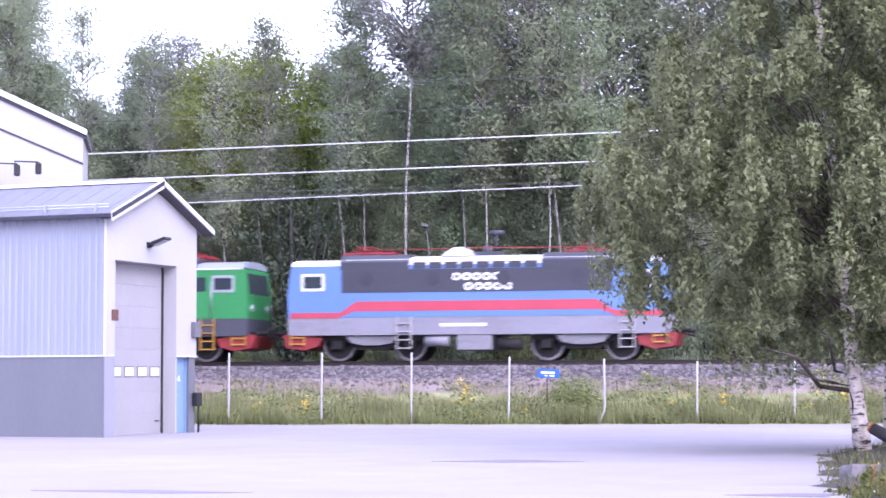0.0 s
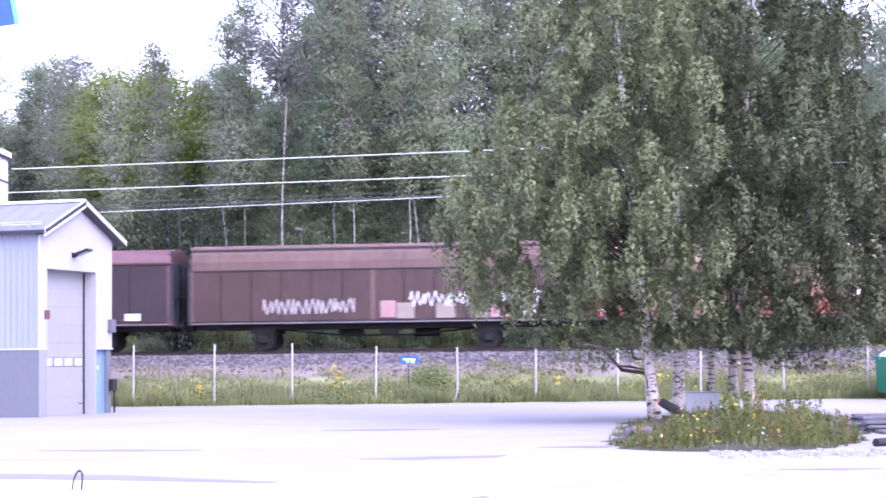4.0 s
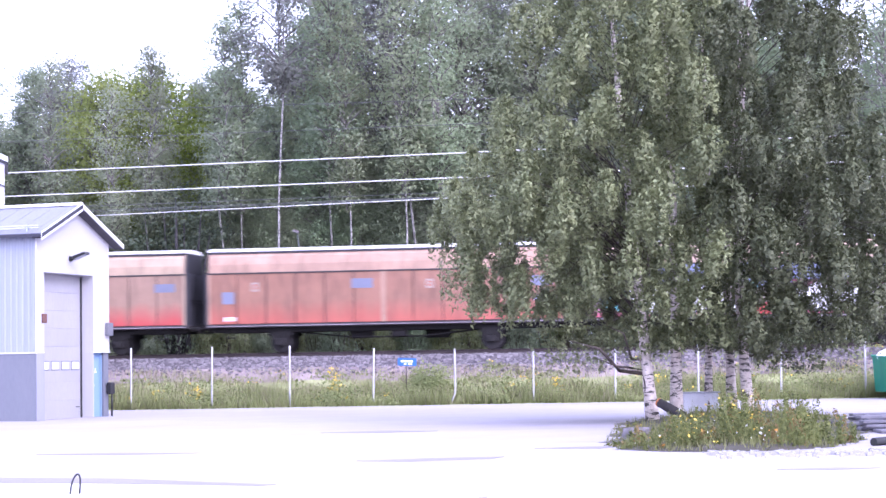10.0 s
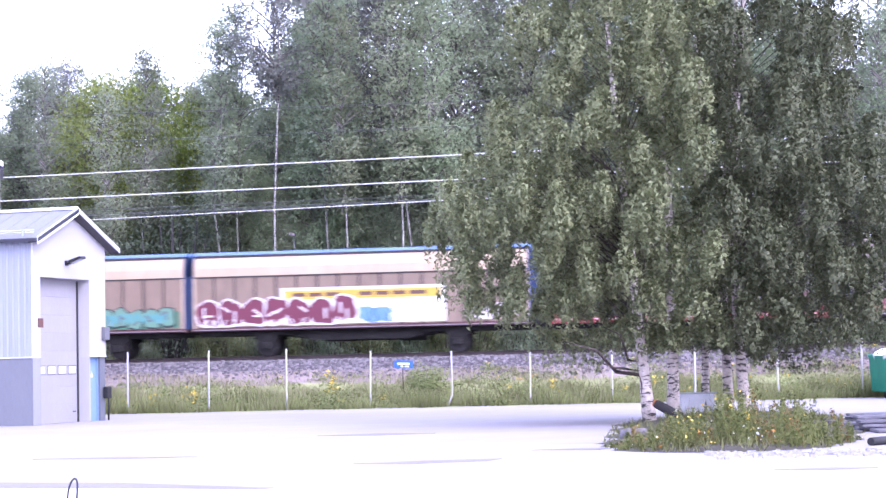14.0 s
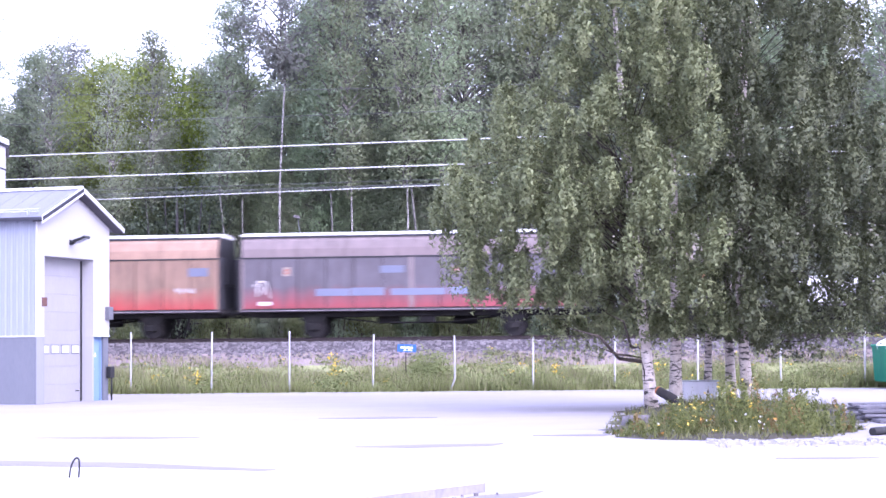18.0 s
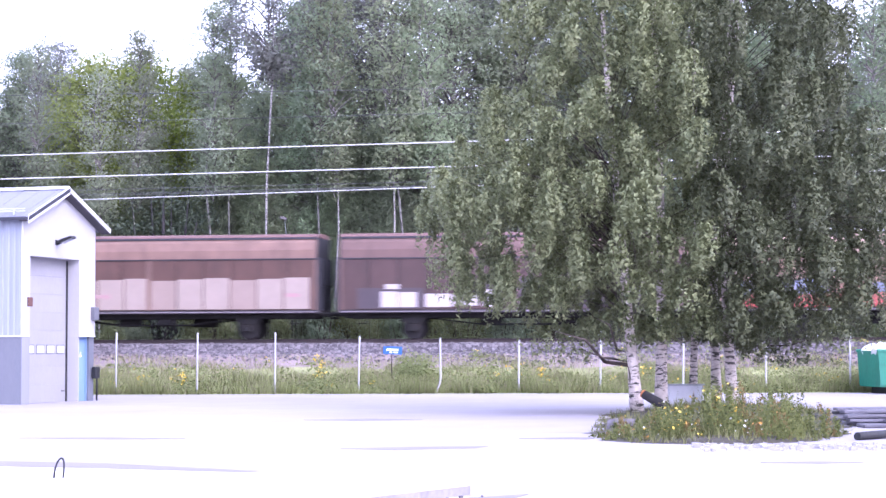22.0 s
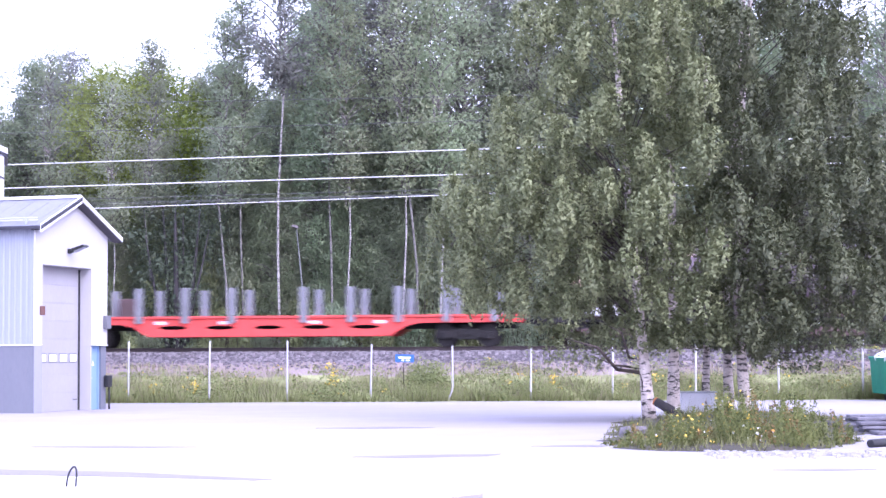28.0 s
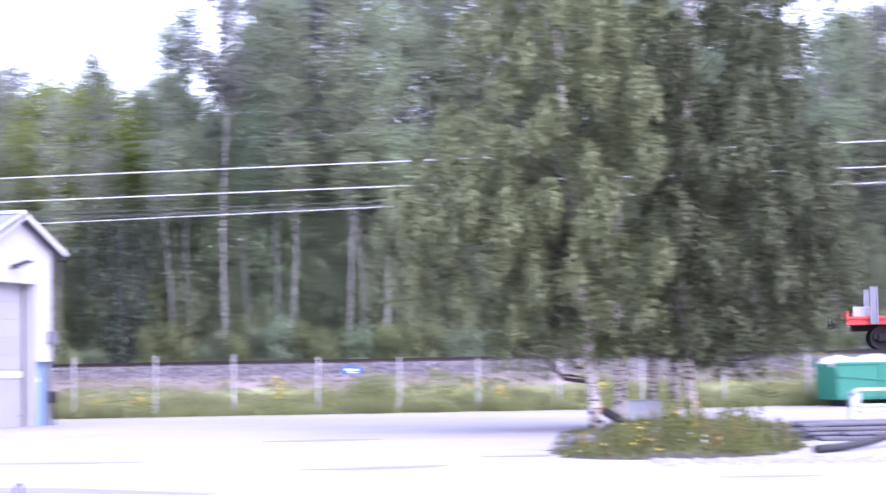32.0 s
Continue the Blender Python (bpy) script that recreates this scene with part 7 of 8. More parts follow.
def make_island():
    v, f, n, m2 = [], [], 12, 34
    for r in range(m2 + 1):
        y = 32.4 + 19.4 * r / m2
        c, h = island_edge(y)
        for i in range(n + 1):
            k = -1 + 2 * i / n
            x = c + h * k * (1 + 0.07 * math.sin(y * 1.9 + i // 7 * 2) + 0.05 * math.sin(y * 4.3 + i // 7))
            v.append((x, y, island_height(c + h * k * 0.999, y) + 0.004))
    for r in range(m2):
        f += [(r * (n + 1) + i, r * (n + 1) + i + 1, (r + 1) * (n + 1) + i + 1, (r + 1) * (n + 1) + i) for i in range(n)]
    ob = solid("planting_island", Geo().add(v, f, True), M["soil_grass"])
    tagged(ob, "low earthy island with weeds under the birches", "ground", "", "structure")
    # low grass
    rs = np.random.RandomState(4)
    tri, k = [], 0
    while k < 4200:
        x, y = rs.uniform(2.2, 11.2), 32.4 + 19.1 * rs.rand() ** 1.7
        c, hw = island_edge(y)
        e = ((x - c) / max(0.05, hw)) ** 2
        if e > 1.12 or rs.rand() > 0.5 + 0.6 * math.sin(x * 3.1 + y) * math.sin(y * 0.9 + x):
            continue
        k += 1
        h = rs.uniform(0.05, 0.30) * max(0.3, 1 - 0.5 * e) * (0.6 if x < 3.6 else 1.0)
        a = rs.uniform(0, 2 * math.pi)
        z, w = island_height(x, y), rs.uniform(0.006, 0.014)
        dx, dy = math.cos(a) * w, math.sin(a) * w
        lx, ly = rs.normal(0, 0.35) * h, rs.normal(0, 0.35) * h
        tri += [(x - dx, y - dy, z), (x + dx, y + dy, z), (x + lx, y + ly, z + h)]
    me = tri_mesh("island_grass", tri, 3, np.array([[0, -0.45, 0.9]]).repeat(len(tri) // 3, 0))
    me.materials.append(M["weed_green"])
    tagged(new("island_grass", me), "thin green and yellow grass on the island", "grass", "", "stuff")
    # herbs in clumps: x from, x to, height, plants, dry share, yellow and white flowers
    leafy, leafy_out, dry, dry_out, heads, whites, ambers, stalks = [], [], [], [], [], [], [], []
    clumps = [(2.55, 3.45, 0.14, 26, 0.3, 0.0, 0.0), (3.40, 4.15, 0.32, 34, 0.40, 0.05, 0.05), (4.15, 4.85, 0.50, 60, 0.15, 0.35, 0.02), (4.85, 5.10, 0.18, 10, 0.2, 0.1, 0.0), (5.05, 5.72, 0.74, 64, 0.10, 0.35, 0.12),
              (5.62, 5.85, 0.24, 12, 0.1, 0.05, 0.5), (5.80, 6.15, 0.34, 14, 0.3, 0.05, 0.25), (6.10, 6.75, 0.72, 56, 0.12, 0.04, 0.02), (6.75, 7.60, 0.40, 38, 0.12, 0.03, 0.03), (7.5, 8.4, 0.22, 26, 0.2, 0.05, 0.05),
              (4.6, 8.6, 0.34, 34, 0.1, 0.15, 0.05)]
    for n, (x0, x1, h0, count, share, gold, pale) in enumerate(clumps):
        for i in range(count):
            y = rs.uniform(32.9, 36.2) if n < len(clumps) - 1 else rs.uniform(36.5, 45.5)
            x = rs.uniform(x0, x1) + (y - 34.6) * 0.165
            c, hw = island_edge(y)
            if abs(x - c) > hw * 1.04:
                continue
            z, h = island_height(x, y), h0 * (0.2 + 1.05 * rs.rand() ** 1.6)
            lx, ly = rs.normal(0, 0.14, 2) * h
            is_dry = rs.rand() < share
            for j in range(4):
                sx, sy = x + rs.normal(0, 0.07), y + rs.normal(0, 0.07)
                sh, sw = h * rs.uniform(0.7, 1.35), rs.uniform(0.005, 0.011)
                stalks += [(sx - sw, sy, z), (sx + sw, sy, z), (sx + lx + rs.normal(0, 0.16) * sh, sy + ly, z + sh)]
            for j in range(int(16 + 70 * h)):
                t = rs.rand() ** 0.85
                r = (0.025 + 0.060 * h) * (1.2 - 0.8 * t)
                off = rs.normal(0, r, 2)
                (dry if is_dry else leafy).append((x + lx * t + off[0], y + ly * t + off[1], z + 0.01 + h * t))
                (dry_out if is_dry else leafy_out).append((off[0] / r, off[1] / r - 0.3, 0.7 + 0.5 * t))
            for j in range(rs.poisson(3.0 * gold)):
                heads.append((x + lx + rs.normal(0, 0.07), y + ly - 0.05 + rs.normal(0, 0.05), z + h * rs.uniform(0.75, 1.08)))
            for j in range(rs.poisson(3.0 * pale)):
                whites.append((x + lx + rs.normal(0, 0.06), y + ly - 0.05 + rs.normal(0, 0.05), z + h * rs.uniform(0.5, 1.0)))
            if is_dry and rs.rand() < 0.35:
                ambers.append((x + lx + rs.normal(0, 0.05), y + ly - 0.05, z + h * rs.uniform(0.6, 1.1)))
    me = tri_mesh("herb_stalks", stalks, 3, np.array([[0, -0.6, 0.8]]).repeat(len(stalks) // 3, 0))
    me.materials.append(M["herb"])
    tagged(new("herb_stalks", me), "thin yellow-green stalks among the herbs", "weeds", "", "stuff")
    for name, pts, out, mat, lab in (("island_herbs", leafy, leafy_out, "herb", "tall leafy herbs in clumps on the island"), ("dry_herbs", dry, dry_out, "leaf_dry", "withered reddish herbs at the birch feet")):
        me = leaf_mesh(name, rs, np.array(pts), 0.050, 3, -0.5, unit(np.array(out)), 0.5)
        me.materials.append(M[mat])
        tagged(new(name, me), lab, "weeds", "", "stuff")
    for name, pts, mat, lab in (("yellow_flowers", heads, "flower", "yellow flower heads on herbs"), ("white_flowers", whites, "flower_white", "white flower heads on herbs"), ("orange_flowers", ambers, "flower_orange", "orange flower heads among withered herbs")):
        me = leaf_mesh(name, rs, np.array(pts), 0.048, 4)
        me.materials.append(M[mat])
        tagged(new(name, me), lab, "flowers", "", "stuff")
    # pale stones along the near rim
    rng = random.Random(9)
    g = Geo()
    for i in range(900):
        x = rng.uniform(4.4, 12.5)
        y = 31.6 - 0.12 * (x - 4) + rng.gauss(0, 0.45)
        v, f = rock(rng, rng.uniform(0.012, 0.055))
        g.add([(x + a, y + b, 0.005 + c) for a, b, c in v], f)
    ob = solid("pale_stones", g, M["stone_pale"])
    tagged(ob, "strip of pale broken stones along the island", "stones", "", "stuff")
    v, f = rock(random.Random(2), 0.26)
    rk = solid("boulder", Geo().add([(x, y, z * 0.55) for x, y, z in v], f, False), M["stone"], m=pose(3.95, 39.0, 0.1, 0, 0, 20))
    tagged(rk, "rough grey boulder among the weeds", "stone")
    st = solid("fallen_log", Geo().tube([(5.42, 47.5, 0.50), (5.65, 47.3, 0.36), (5.92, 47.0, 0.20)], [0.11, 0.12, 0.11], 10), M["wet_bark"])
    tagged(st, "dark cut log with an orange end leaning at a birch foot", "log")
    part("cut_end", Geo().tube([(5.38, 47.53, 0.525), (5.42, 47.5, 0.502)], [0.10, 0.108], 10), M["cut_wood"], st, "orange sawn end")


make_island()

CROWN_L = [(0.6, 2.2), (1.0, 3.6), (1.8, 4.7), (2.3, 5.4), (3.2, 6.3), (4.0, 6.7), (4.6, 7.3), (5.6, 7.4), (7.15, 6.3), (7.6, 5.9), (8.6, 5.5), (10.3, 5.2), (12.0, 4.2), (14.0, 2.6), (15.5, 0.4)]
CROWN_R = [(0.6, 1.5), (0.95, 2.0), (1.5, 2.9), (2.0, 3.8), (2.4, 4.7), (3.0, 5.1), (3.7, 5.6), (5.0, 5.9), (6.7, 5.3), (8.6, 4.5), (10.0, 4.3), (12.0, 3.7), (14.0, 2.3), (15.5, 0.4)]


def lerp_table(tab, z):
    return float(np.interp(z, [a for a, _ in tab], [b for _, b in tab]))


def make_birches():
    rs = np.random.RandomState(12)
    rng = random.Random(12)
    cx, cy = 6.85, 49.0
    trunks = [(5.32, 48.3, 0.145, -0.62, 13.0, 0.3), (6.05, 49.3, 0.145, -0.05, 15.0, 0.15), (7.06, 50.6, 0.095, 0.1, 13.5, 0.0), (7.62, 50.0, 0.12, 0.3, 14.0, 0.1), (7.92, 49.2, 0.135, 0.1, 15.2, -0.1)]
    curves, trees = [], []
    for x, y, r, lx, h, ly in trunks:
        pts, rad = [], []
        bend = rng.uniform(-0.25, 0.25)
        for k in range(13):
            t = k / 12
            pts.append((lx * t * 1.6 + bend * math.sin(t * 5), ly * t + 0.15 * math.sin(t * 4 + x), -0.05 + h * t))
            rad.append(r * (1.25 if k == 0 else 1.0) * (1 - 0.86 * t) + 0.01)
        z0 = island_height(x, y)
        tr = empty("birch", pose(x, y, z0), "tall birch with white bark and drooping grey-green leaves", "tree", "birches on the island")
        part("trunk", Geo().tube(pts, rad, 10), M["birch_bark"], tr)
        trees.append(tr)
        curves.append([(x + p[0], y + p[1], z0 + p[2]) for p in pts])
    leaves, faces = [[] for _ in trunks], [[] for _ in trunks]
    limbs = [Geo() for _ in trunks]
    tufts = []
    for c in range(16000):
        if len(tufts) >= 900:
            break
        z = 1.9 + 13.4 * rs.rand()
        a = rs.uniform(0, 2 * math.pi)
        k = rs.rand() ** 0.42
        wl, wr = lerp_table(CROWN_L, z), lerp_table(CROWN_R, z)
        rx = max(0.3, (wr if math.cos(a) > 0 else wl) - 0.4)
        ry = 0.68 * (wl + wr) / 2
        px, py = cx + rx * k * math.cos(a), cy + ry * k * math.sin(a)
        if any((px - t[0]) ** 2 + (py - t[1]) ** 2 + (0.62 * (z - t[2])) ** 2 < t[3] for t in tufts):
            continue
        if py < 49.6 and any(abs(px - a - 0.02 * (z - 2)) < w and z0 < z < z1 for a, w, z0, z1 in ((7.95, 0.45, 7.7, 12.5), (5.95, 0.4, 4.9, 6.6), (7.85, 0.35, 5.0, 5.9))):
            continue
        tufts.append((px, py, z, rs.uniform(0.5, 1.0)))
    for c, (px, py, z, _gap) in enumerate(tufts):
        lv = min(12, int(z))
        d = [(px - cu[lv][0]) ** 2 + 0.6 * (py - cu[lv][1]) ** 2 for cu in curves]
        i = int(np.argmin(d))
        cu = curves[i]
        reach = math.sqrt(d[i])
        hz = max(2.1 + 2.8 * rs.rand(), z - 0.5 * reach - 0.3) / trunks[i][4] * 12
        k0 = max(0, min(11, int(hz)))
        q = tuple(cu[k0][e] + (cu[k0 + 1][e] - cu[k0][e]) * min(1.0, hz - k0) for e in range(3))
        o = np.array((trunks[i][0], trunks[i][1], island_height(trunks[i][0], trunks[i][1])))
        mid = ((q[0] + px) / 2 + rs.normal(0, 0.2), (q[1] + py) / 2 + rs.normal(0, 0.2), (q[2] + z) / 2 + 0.25 * reach)
        r0 = 0.006 + 0.003 * reach
        limbs[i].tube([(p[0] - o[0], p[1] - o[1], p[2] - o[2]) for p in (q, mid, (px, py, z + 0.25))], [r0, r0 * 0.6, 0.005], 5, True, False)
        # a tuft: twigs arch out of its head and hang down
        R, H = rs.uniform(0.26, 0.58), rs.uniform(0.8, 1.9) * (0.8 if z < 3.2 else 1.0)
        core = np.array((px, py, z - 0.38 * H))
        fringe = rs.uniform(-1, 1)
        for s in range(19):
            b = rs.uniform(0, 2 * math.pi)
            rr = R * rs.rand() ** 0.5
            hh = H * rs.uniform(0.45, 1.0) * (1.15 - 0.35 * rr / R)
            m = int(18 + 27 * hh)
            t = rs.rand(m) ** 0.85
            outw = rr * np.minimum(1.0, t * 2.4)
            dz = 0.28 + 0.16 * np.sin(np.minimum(1.0, t * 2.4) * math.pi) - hh * t
            P3 = np.stack([px + outw * math.cos(b), py + outw * math.sin(b), z + dz], axis=1) + rs.normal(0, 0.052, (m, 3))
            low = 1.05 + 0.75 * math.exp(-((px - 6.4) / 1.9) ** 2) + 0.3 * rs.rand()
            keep = np.where(P3[:, 0] < 5.3, 0.18, np.where(P3[:, 0] > 8.7, 0.35, 0.8))
            P3 = P3[(P3[:, 2] > low) & ((P3[:, 2] > 2.35 + 0.5 * fringe) | (P3[:, 2] < 1.35) | (rs.rand(len(P3)) < keep))]
            if len(P3):
                leaves[i].append(P3 - o)
                faces[i].append(unit((P3 - core) * np.array([1, 1, 0.55]) / R + np.array([0.0, 0.0, 0.35])))
    # long low limbs that stick out of the crown's foot
    for i, z0, x1, y1, z1, r in ((0, 1.2, 3.1, 45.7, 2.05, 0.05), (0, 1.28, 3.75, 45.9, 1.62, 0.036), (0, 1.5, 4.0, 45.8, 2.4, 0.036), (0, 0.1, 5.08, 48.1, 1.2, 0.03), (4, 1.6, 9.9, 48.5, 1.9, 0.026)):
        o = (trunks[i][0], trunks[i][1], island_height(trunks[i][0], trunks[i][1]))
        q = (curves[i][1][0], curves[i][1][1], z0)
        pl = [q, ((q[0] * 2 + x1) / 3, q[1], q[2] + 0.1), ((q[0] + x1 * 2) / 3, y1, z1 - 0.2), (x1, y1, z1)]
        limbs[i].tube([(p[0] - o[0], p[1] - o[1], p[2] - o[2]) for p in pl], [r, r * 0.9, r * 0.6, 0.008], 6, True, False)
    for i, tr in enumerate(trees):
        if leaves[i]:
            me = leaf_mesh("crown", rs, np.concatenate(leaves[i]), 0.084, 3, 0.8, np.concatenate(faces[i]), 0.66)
            # the right-hand birches take the leaf copy darkened as shade
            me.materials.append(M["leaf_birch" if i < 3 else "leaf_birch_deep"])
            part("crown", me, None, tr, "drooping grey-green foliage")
        part("branchwork", limbs[i], M["branch"], tr)["kind"] = "stuff"


make_birches()


# ---- woods beyond the line ----
def tree_kind(name, seed, h, bole, trunk_r, crown, leaf, n, size, trunk_mat, shape, clump=0.55, sway=0.25):
    """One tree, to be copied: crown = (lowest z, widest z, radius)."""
    rs = np.random.RandomState(seed)
    tr = empty(name, pose(0, 0, 0), "", "tree", "trees beyond the line")
    zl, zw, R = crown
    pts = [(sway * math.sin(k * 0.9 + seed) * k / 8, 0.2 * math.sin(k * 0.7 + 2 * seed) * k / 8, -0.3 + (h + 0.1) * k / 8) for k in range(9)]
    part("trunk", Geo().tube(pts, [trunk_r * (1 - 0.85 * k / 8) + 0.015 for k in range(9)], 7), M[trunk_mat], tr)
    cl, nr, lim = [], [], Geo()
    ncl = int(n / 52)
    for c in range(ncl):
        z = zl + (h - zl) * rs.rand() ** (1.0 if shape != "cone" else 1.35)
        if shape == "cone":
            r = R * (1 - (z - zl) / (h - zl + 0.01)) ** 0.8 + 0.12
        elif shape == "top":
            u = (z - zl) / (h - zl)
            r = R * max(0.08, math.sin(math.pi * min(1, 0.12 + 0.88 * u)) ** 0.6)
        else:
            u = (z - zl) / (h - zl)
            uw = (zw - zl) / (h - zl)
            r = R * (max(0.05, 1 - ((u - uw) / (uw if u < uw else 1 - uw)) ** 2) ** 0.5)
        a = rs.uniform(0, 2 * math.pi)
        k = rs.rand() ** 0.5
        x, y = r * k * math.cos(a), r * k * math.sin(a)
        lim.tube([(0, 0, max(bole, z - 0.4 * r * k - 0.2)), (x * 0.6, y * 0.6, z), (x, y, z - (0.15 if shape == "cone" else -0.1))], [0.045, 0.03, 0.01], 4, True, False)
        m = 88
        sp = clump * (0.7 + 0.6 * rs.rand())
        off = np.stack([rs.normal(0, sp, m), rs.normal(0, sp, m), rs.normal(0, sp * (0.5 if shape == "cone" else 0.75), m)], axis=1)
        cl.append(off + np.array([x, y, z]))
        nr.append(unit(off / sp + np.array([x / R, y / R, 0.55])))
    me = leaf_mesh("crown", rs, np.concatenate(cl), size * 0.86, 3, 0.5, np.concatenate(nr), 0.82)
    me.materials.append(M[leaf])
    part("crown", me, None, tr)
    part("branchwork", lim, M["twig"], tr)["kind"] = "stuff"
    return tr


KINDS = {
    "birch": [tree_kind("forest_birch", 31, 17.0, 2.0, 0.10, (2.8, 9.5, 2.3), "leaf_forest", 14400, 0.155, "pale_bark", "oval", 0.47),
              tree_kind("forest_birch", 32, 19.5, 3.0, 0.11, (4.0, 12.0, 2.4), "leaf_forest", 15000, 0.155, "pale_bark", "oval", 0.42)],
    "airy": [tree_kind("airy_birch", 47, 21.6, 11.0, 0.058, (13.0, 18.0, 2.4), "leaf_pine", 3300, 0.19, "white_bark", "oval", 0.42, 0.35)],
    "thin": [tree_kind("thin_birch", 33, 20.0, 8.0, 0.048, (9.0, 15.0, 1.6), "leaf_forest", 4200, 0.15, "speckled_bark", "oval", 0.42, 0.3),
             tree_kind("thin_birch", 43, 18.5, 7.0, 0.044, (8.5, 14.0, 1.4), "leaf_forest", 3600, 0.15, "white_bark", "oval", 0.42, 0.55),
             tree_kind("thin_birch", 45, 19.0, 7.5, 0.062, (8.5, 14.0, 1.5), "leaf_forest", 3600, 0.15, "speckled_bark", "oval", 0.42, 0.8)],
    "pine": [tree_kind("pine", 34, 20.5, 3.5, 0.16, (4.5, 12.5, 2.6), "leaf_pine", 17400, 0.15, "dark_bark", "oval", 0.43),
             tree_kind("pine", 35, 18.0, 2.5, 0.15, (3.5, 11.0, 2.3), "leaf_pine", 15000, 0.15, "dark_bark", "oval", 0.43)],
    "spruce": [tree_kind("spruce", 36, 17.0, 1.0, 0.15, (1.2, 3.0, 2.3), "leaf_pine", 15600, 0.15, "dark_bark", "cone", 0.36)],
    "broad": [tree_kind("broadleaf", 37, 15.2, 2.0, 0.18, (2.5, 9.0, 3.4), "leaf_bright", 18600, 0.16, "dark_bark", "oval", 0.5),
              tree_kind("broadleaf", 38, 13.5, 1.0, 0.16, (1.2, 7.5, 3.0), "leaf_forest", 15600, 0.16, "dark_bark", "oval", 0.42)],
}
LABELS = {"birch": "slender birch with a pale trunk in the woods", "airy": "very tall birch with a white trunk and a sparse top", "thin": "thin tall birch with a white trunk and airy crown", "pine": "tall dark pine in the woods",
          "spruce": "dark pointed spruce in the woods", "broad": "broad leafy tree with a rounded crown"}
USED = {}


def plant(kind, x, d, scale=1.0, turn=0.0, which=0):
    """A tree at x across the view, d metres beyond the line; scale by height."""
    src = KINDS[kind][which % len(KINDS[kind])]
    y = TRACK_O.y + d / NY - (x - TRACK_O.x) * math.tan(radians(8))
    m = pose(x, y, verge_z(x, y) - 0.05, 0, 0, turn)
    if src.name not in USED:
        USED[src.name] = True
        src.matrix_basis = m
        src.scale = (scale, scale, scale)
        ob = src
    else:
        ob = copy_thing(src, m)
        ob.scale = (scale, scale, scale)
    tagged(ob, LABELS[kind], "tree", "trees beyond the line")
    return ob


def make_woods():
    rng = random.Random(77)
    # near row: white-stemmed birches picked out against the dark
    for x, d, s, k in ((-15.1, 9.0, 0.72, 1), (-9.75, 9.5, 0.85, 2), (-9.0, 13, 0.85, 0),  (-4.82, 11, 1.0, 0), (-4.1, 8.5, 0.9, 1), (-1.55, 8.5, 0.95, 1),
                       (-0.95, 10, 1.0, 2), (0.15, 8.8, 0.95, 1), (-13.4, 14, 0.8, 2), (-18.2, 11, 0.8, 1), (-21.5, 13, 0.8, 0), (16.5, 9, 1.0, 0), (20.0, 11, 1.0, 1), (24.0, 9.5, 1.05, 2), (12.0, 9.0, 1.0, 1)):
        plant("thin", x, 6.3 + 0.2 * (d - 8), s, rng.uniform(-25, 25), k)
    plant("airy", -7.2, 6.6, 1.0, 10, 0)
    plant("airy", -18.9, 15.0, 0.74, 150, 0)
    # young trees that fill the dark between the stems
    for i in range(46):
        plant(rng.choice(["broad", "birch", "birch"]), -24 + i * 0.78 + rng.uniform(-0.3, 0.3), rng.uniform(8.0, 10.5), rng.uniform(0.26, 0.58), rng.uniform(0, 360), 1)
    for i in range(11):
        plant("birch", -7.6 + i * 0.78 + rng.uniform(-0.25, 0.25), rng.uniform(8.0, 8.7), rng.uniform(0.42, 0.66), rng.uniform(0, 360), i)
    # the skyline, from the low deciduous edge up to the tall pines
    row = [("spruce", -27.5, 17, 0.95), ("birch", -26.6, 13, 0.90), ("birch", -25.3, 15, 0.88), ("spruce", -24.0, 18, 0.80), ("birch", -29.8, 14, 1.0), ("broad1", -23.4, 22, 0.98), ("spruce", -22.1, 19, 0.84), ("birch", -21.2, 17, 0.82), ("spruce", -19.75, 16, 0.86), ("birch", -18.8, 18, 0.76), ("broad1", -17.9, 19, 0.95),
           ("broad", -16.4, 13, 0.96), ("broad", -14.3, 14, 0.98), ("broad1", -17.6, 12, 0.72), ("birch", -12.2, 18, 0.88), ("birch", -11.2, 17, 0.80), ("broad1", -12.3, 23, 1.05), ("birch", -10.2, 21, 0.76),
           ("broad1", -20.5, 24, 0.98), ("broad1", -22.4, 25, 0.97), ("broad1", -25.2, 23, 0.98), ("broad1", -18.9, 25, 0.97), ("broad1", -10.6, 24, 1.0),
           ("pine", -5.6, 17, 1.0), ("pine", -4.4, 18, 1.08), ("birch", -5.6, 12, 0.93), ("pine", -2.5, 14, 1.12), ("birch", -0.6, 18, 0.74), ("birch", -8.1, 15, 0.78),
           ("birch", 1.3, 13, 1.12), ("pine", 3.0, 18, 1.02), ("birch", 5.0, 15, 1.05), ("pine", 7.5, 17, 1.0), ("birch", 9.5, 14, 1.05), ("pine", 11.5, 19, 1.05), ("birch", 13.5, 15, 1.0), ("spruce", 15.0, 18, 1.1), ("birch", 16.5, 14, 0.98),
           ("birch", 18.5, 17, 1.0), ("pine", 20.5, 20, 0.98), ("birch", 22.5, 14, 1.0), ("pine", 24.8, 17, 1.0), ("birch", 27.0, 15, 1.0), ("birch", 29.5, 18, 1.0), ("pine", 32, 17, 1.0), ("birch", -28.5, 20, 1.03), ("birch", -31, 16, 0.85)]
    for i, (k, x, d, s) in enumerate(row):
        plant(k.rstrip("1"), x, d, s * rng.uniform(0.985, 1.015), rng.uniform(0, 360), 1 if k == "broad1" else 0 if k == "broad" else i)
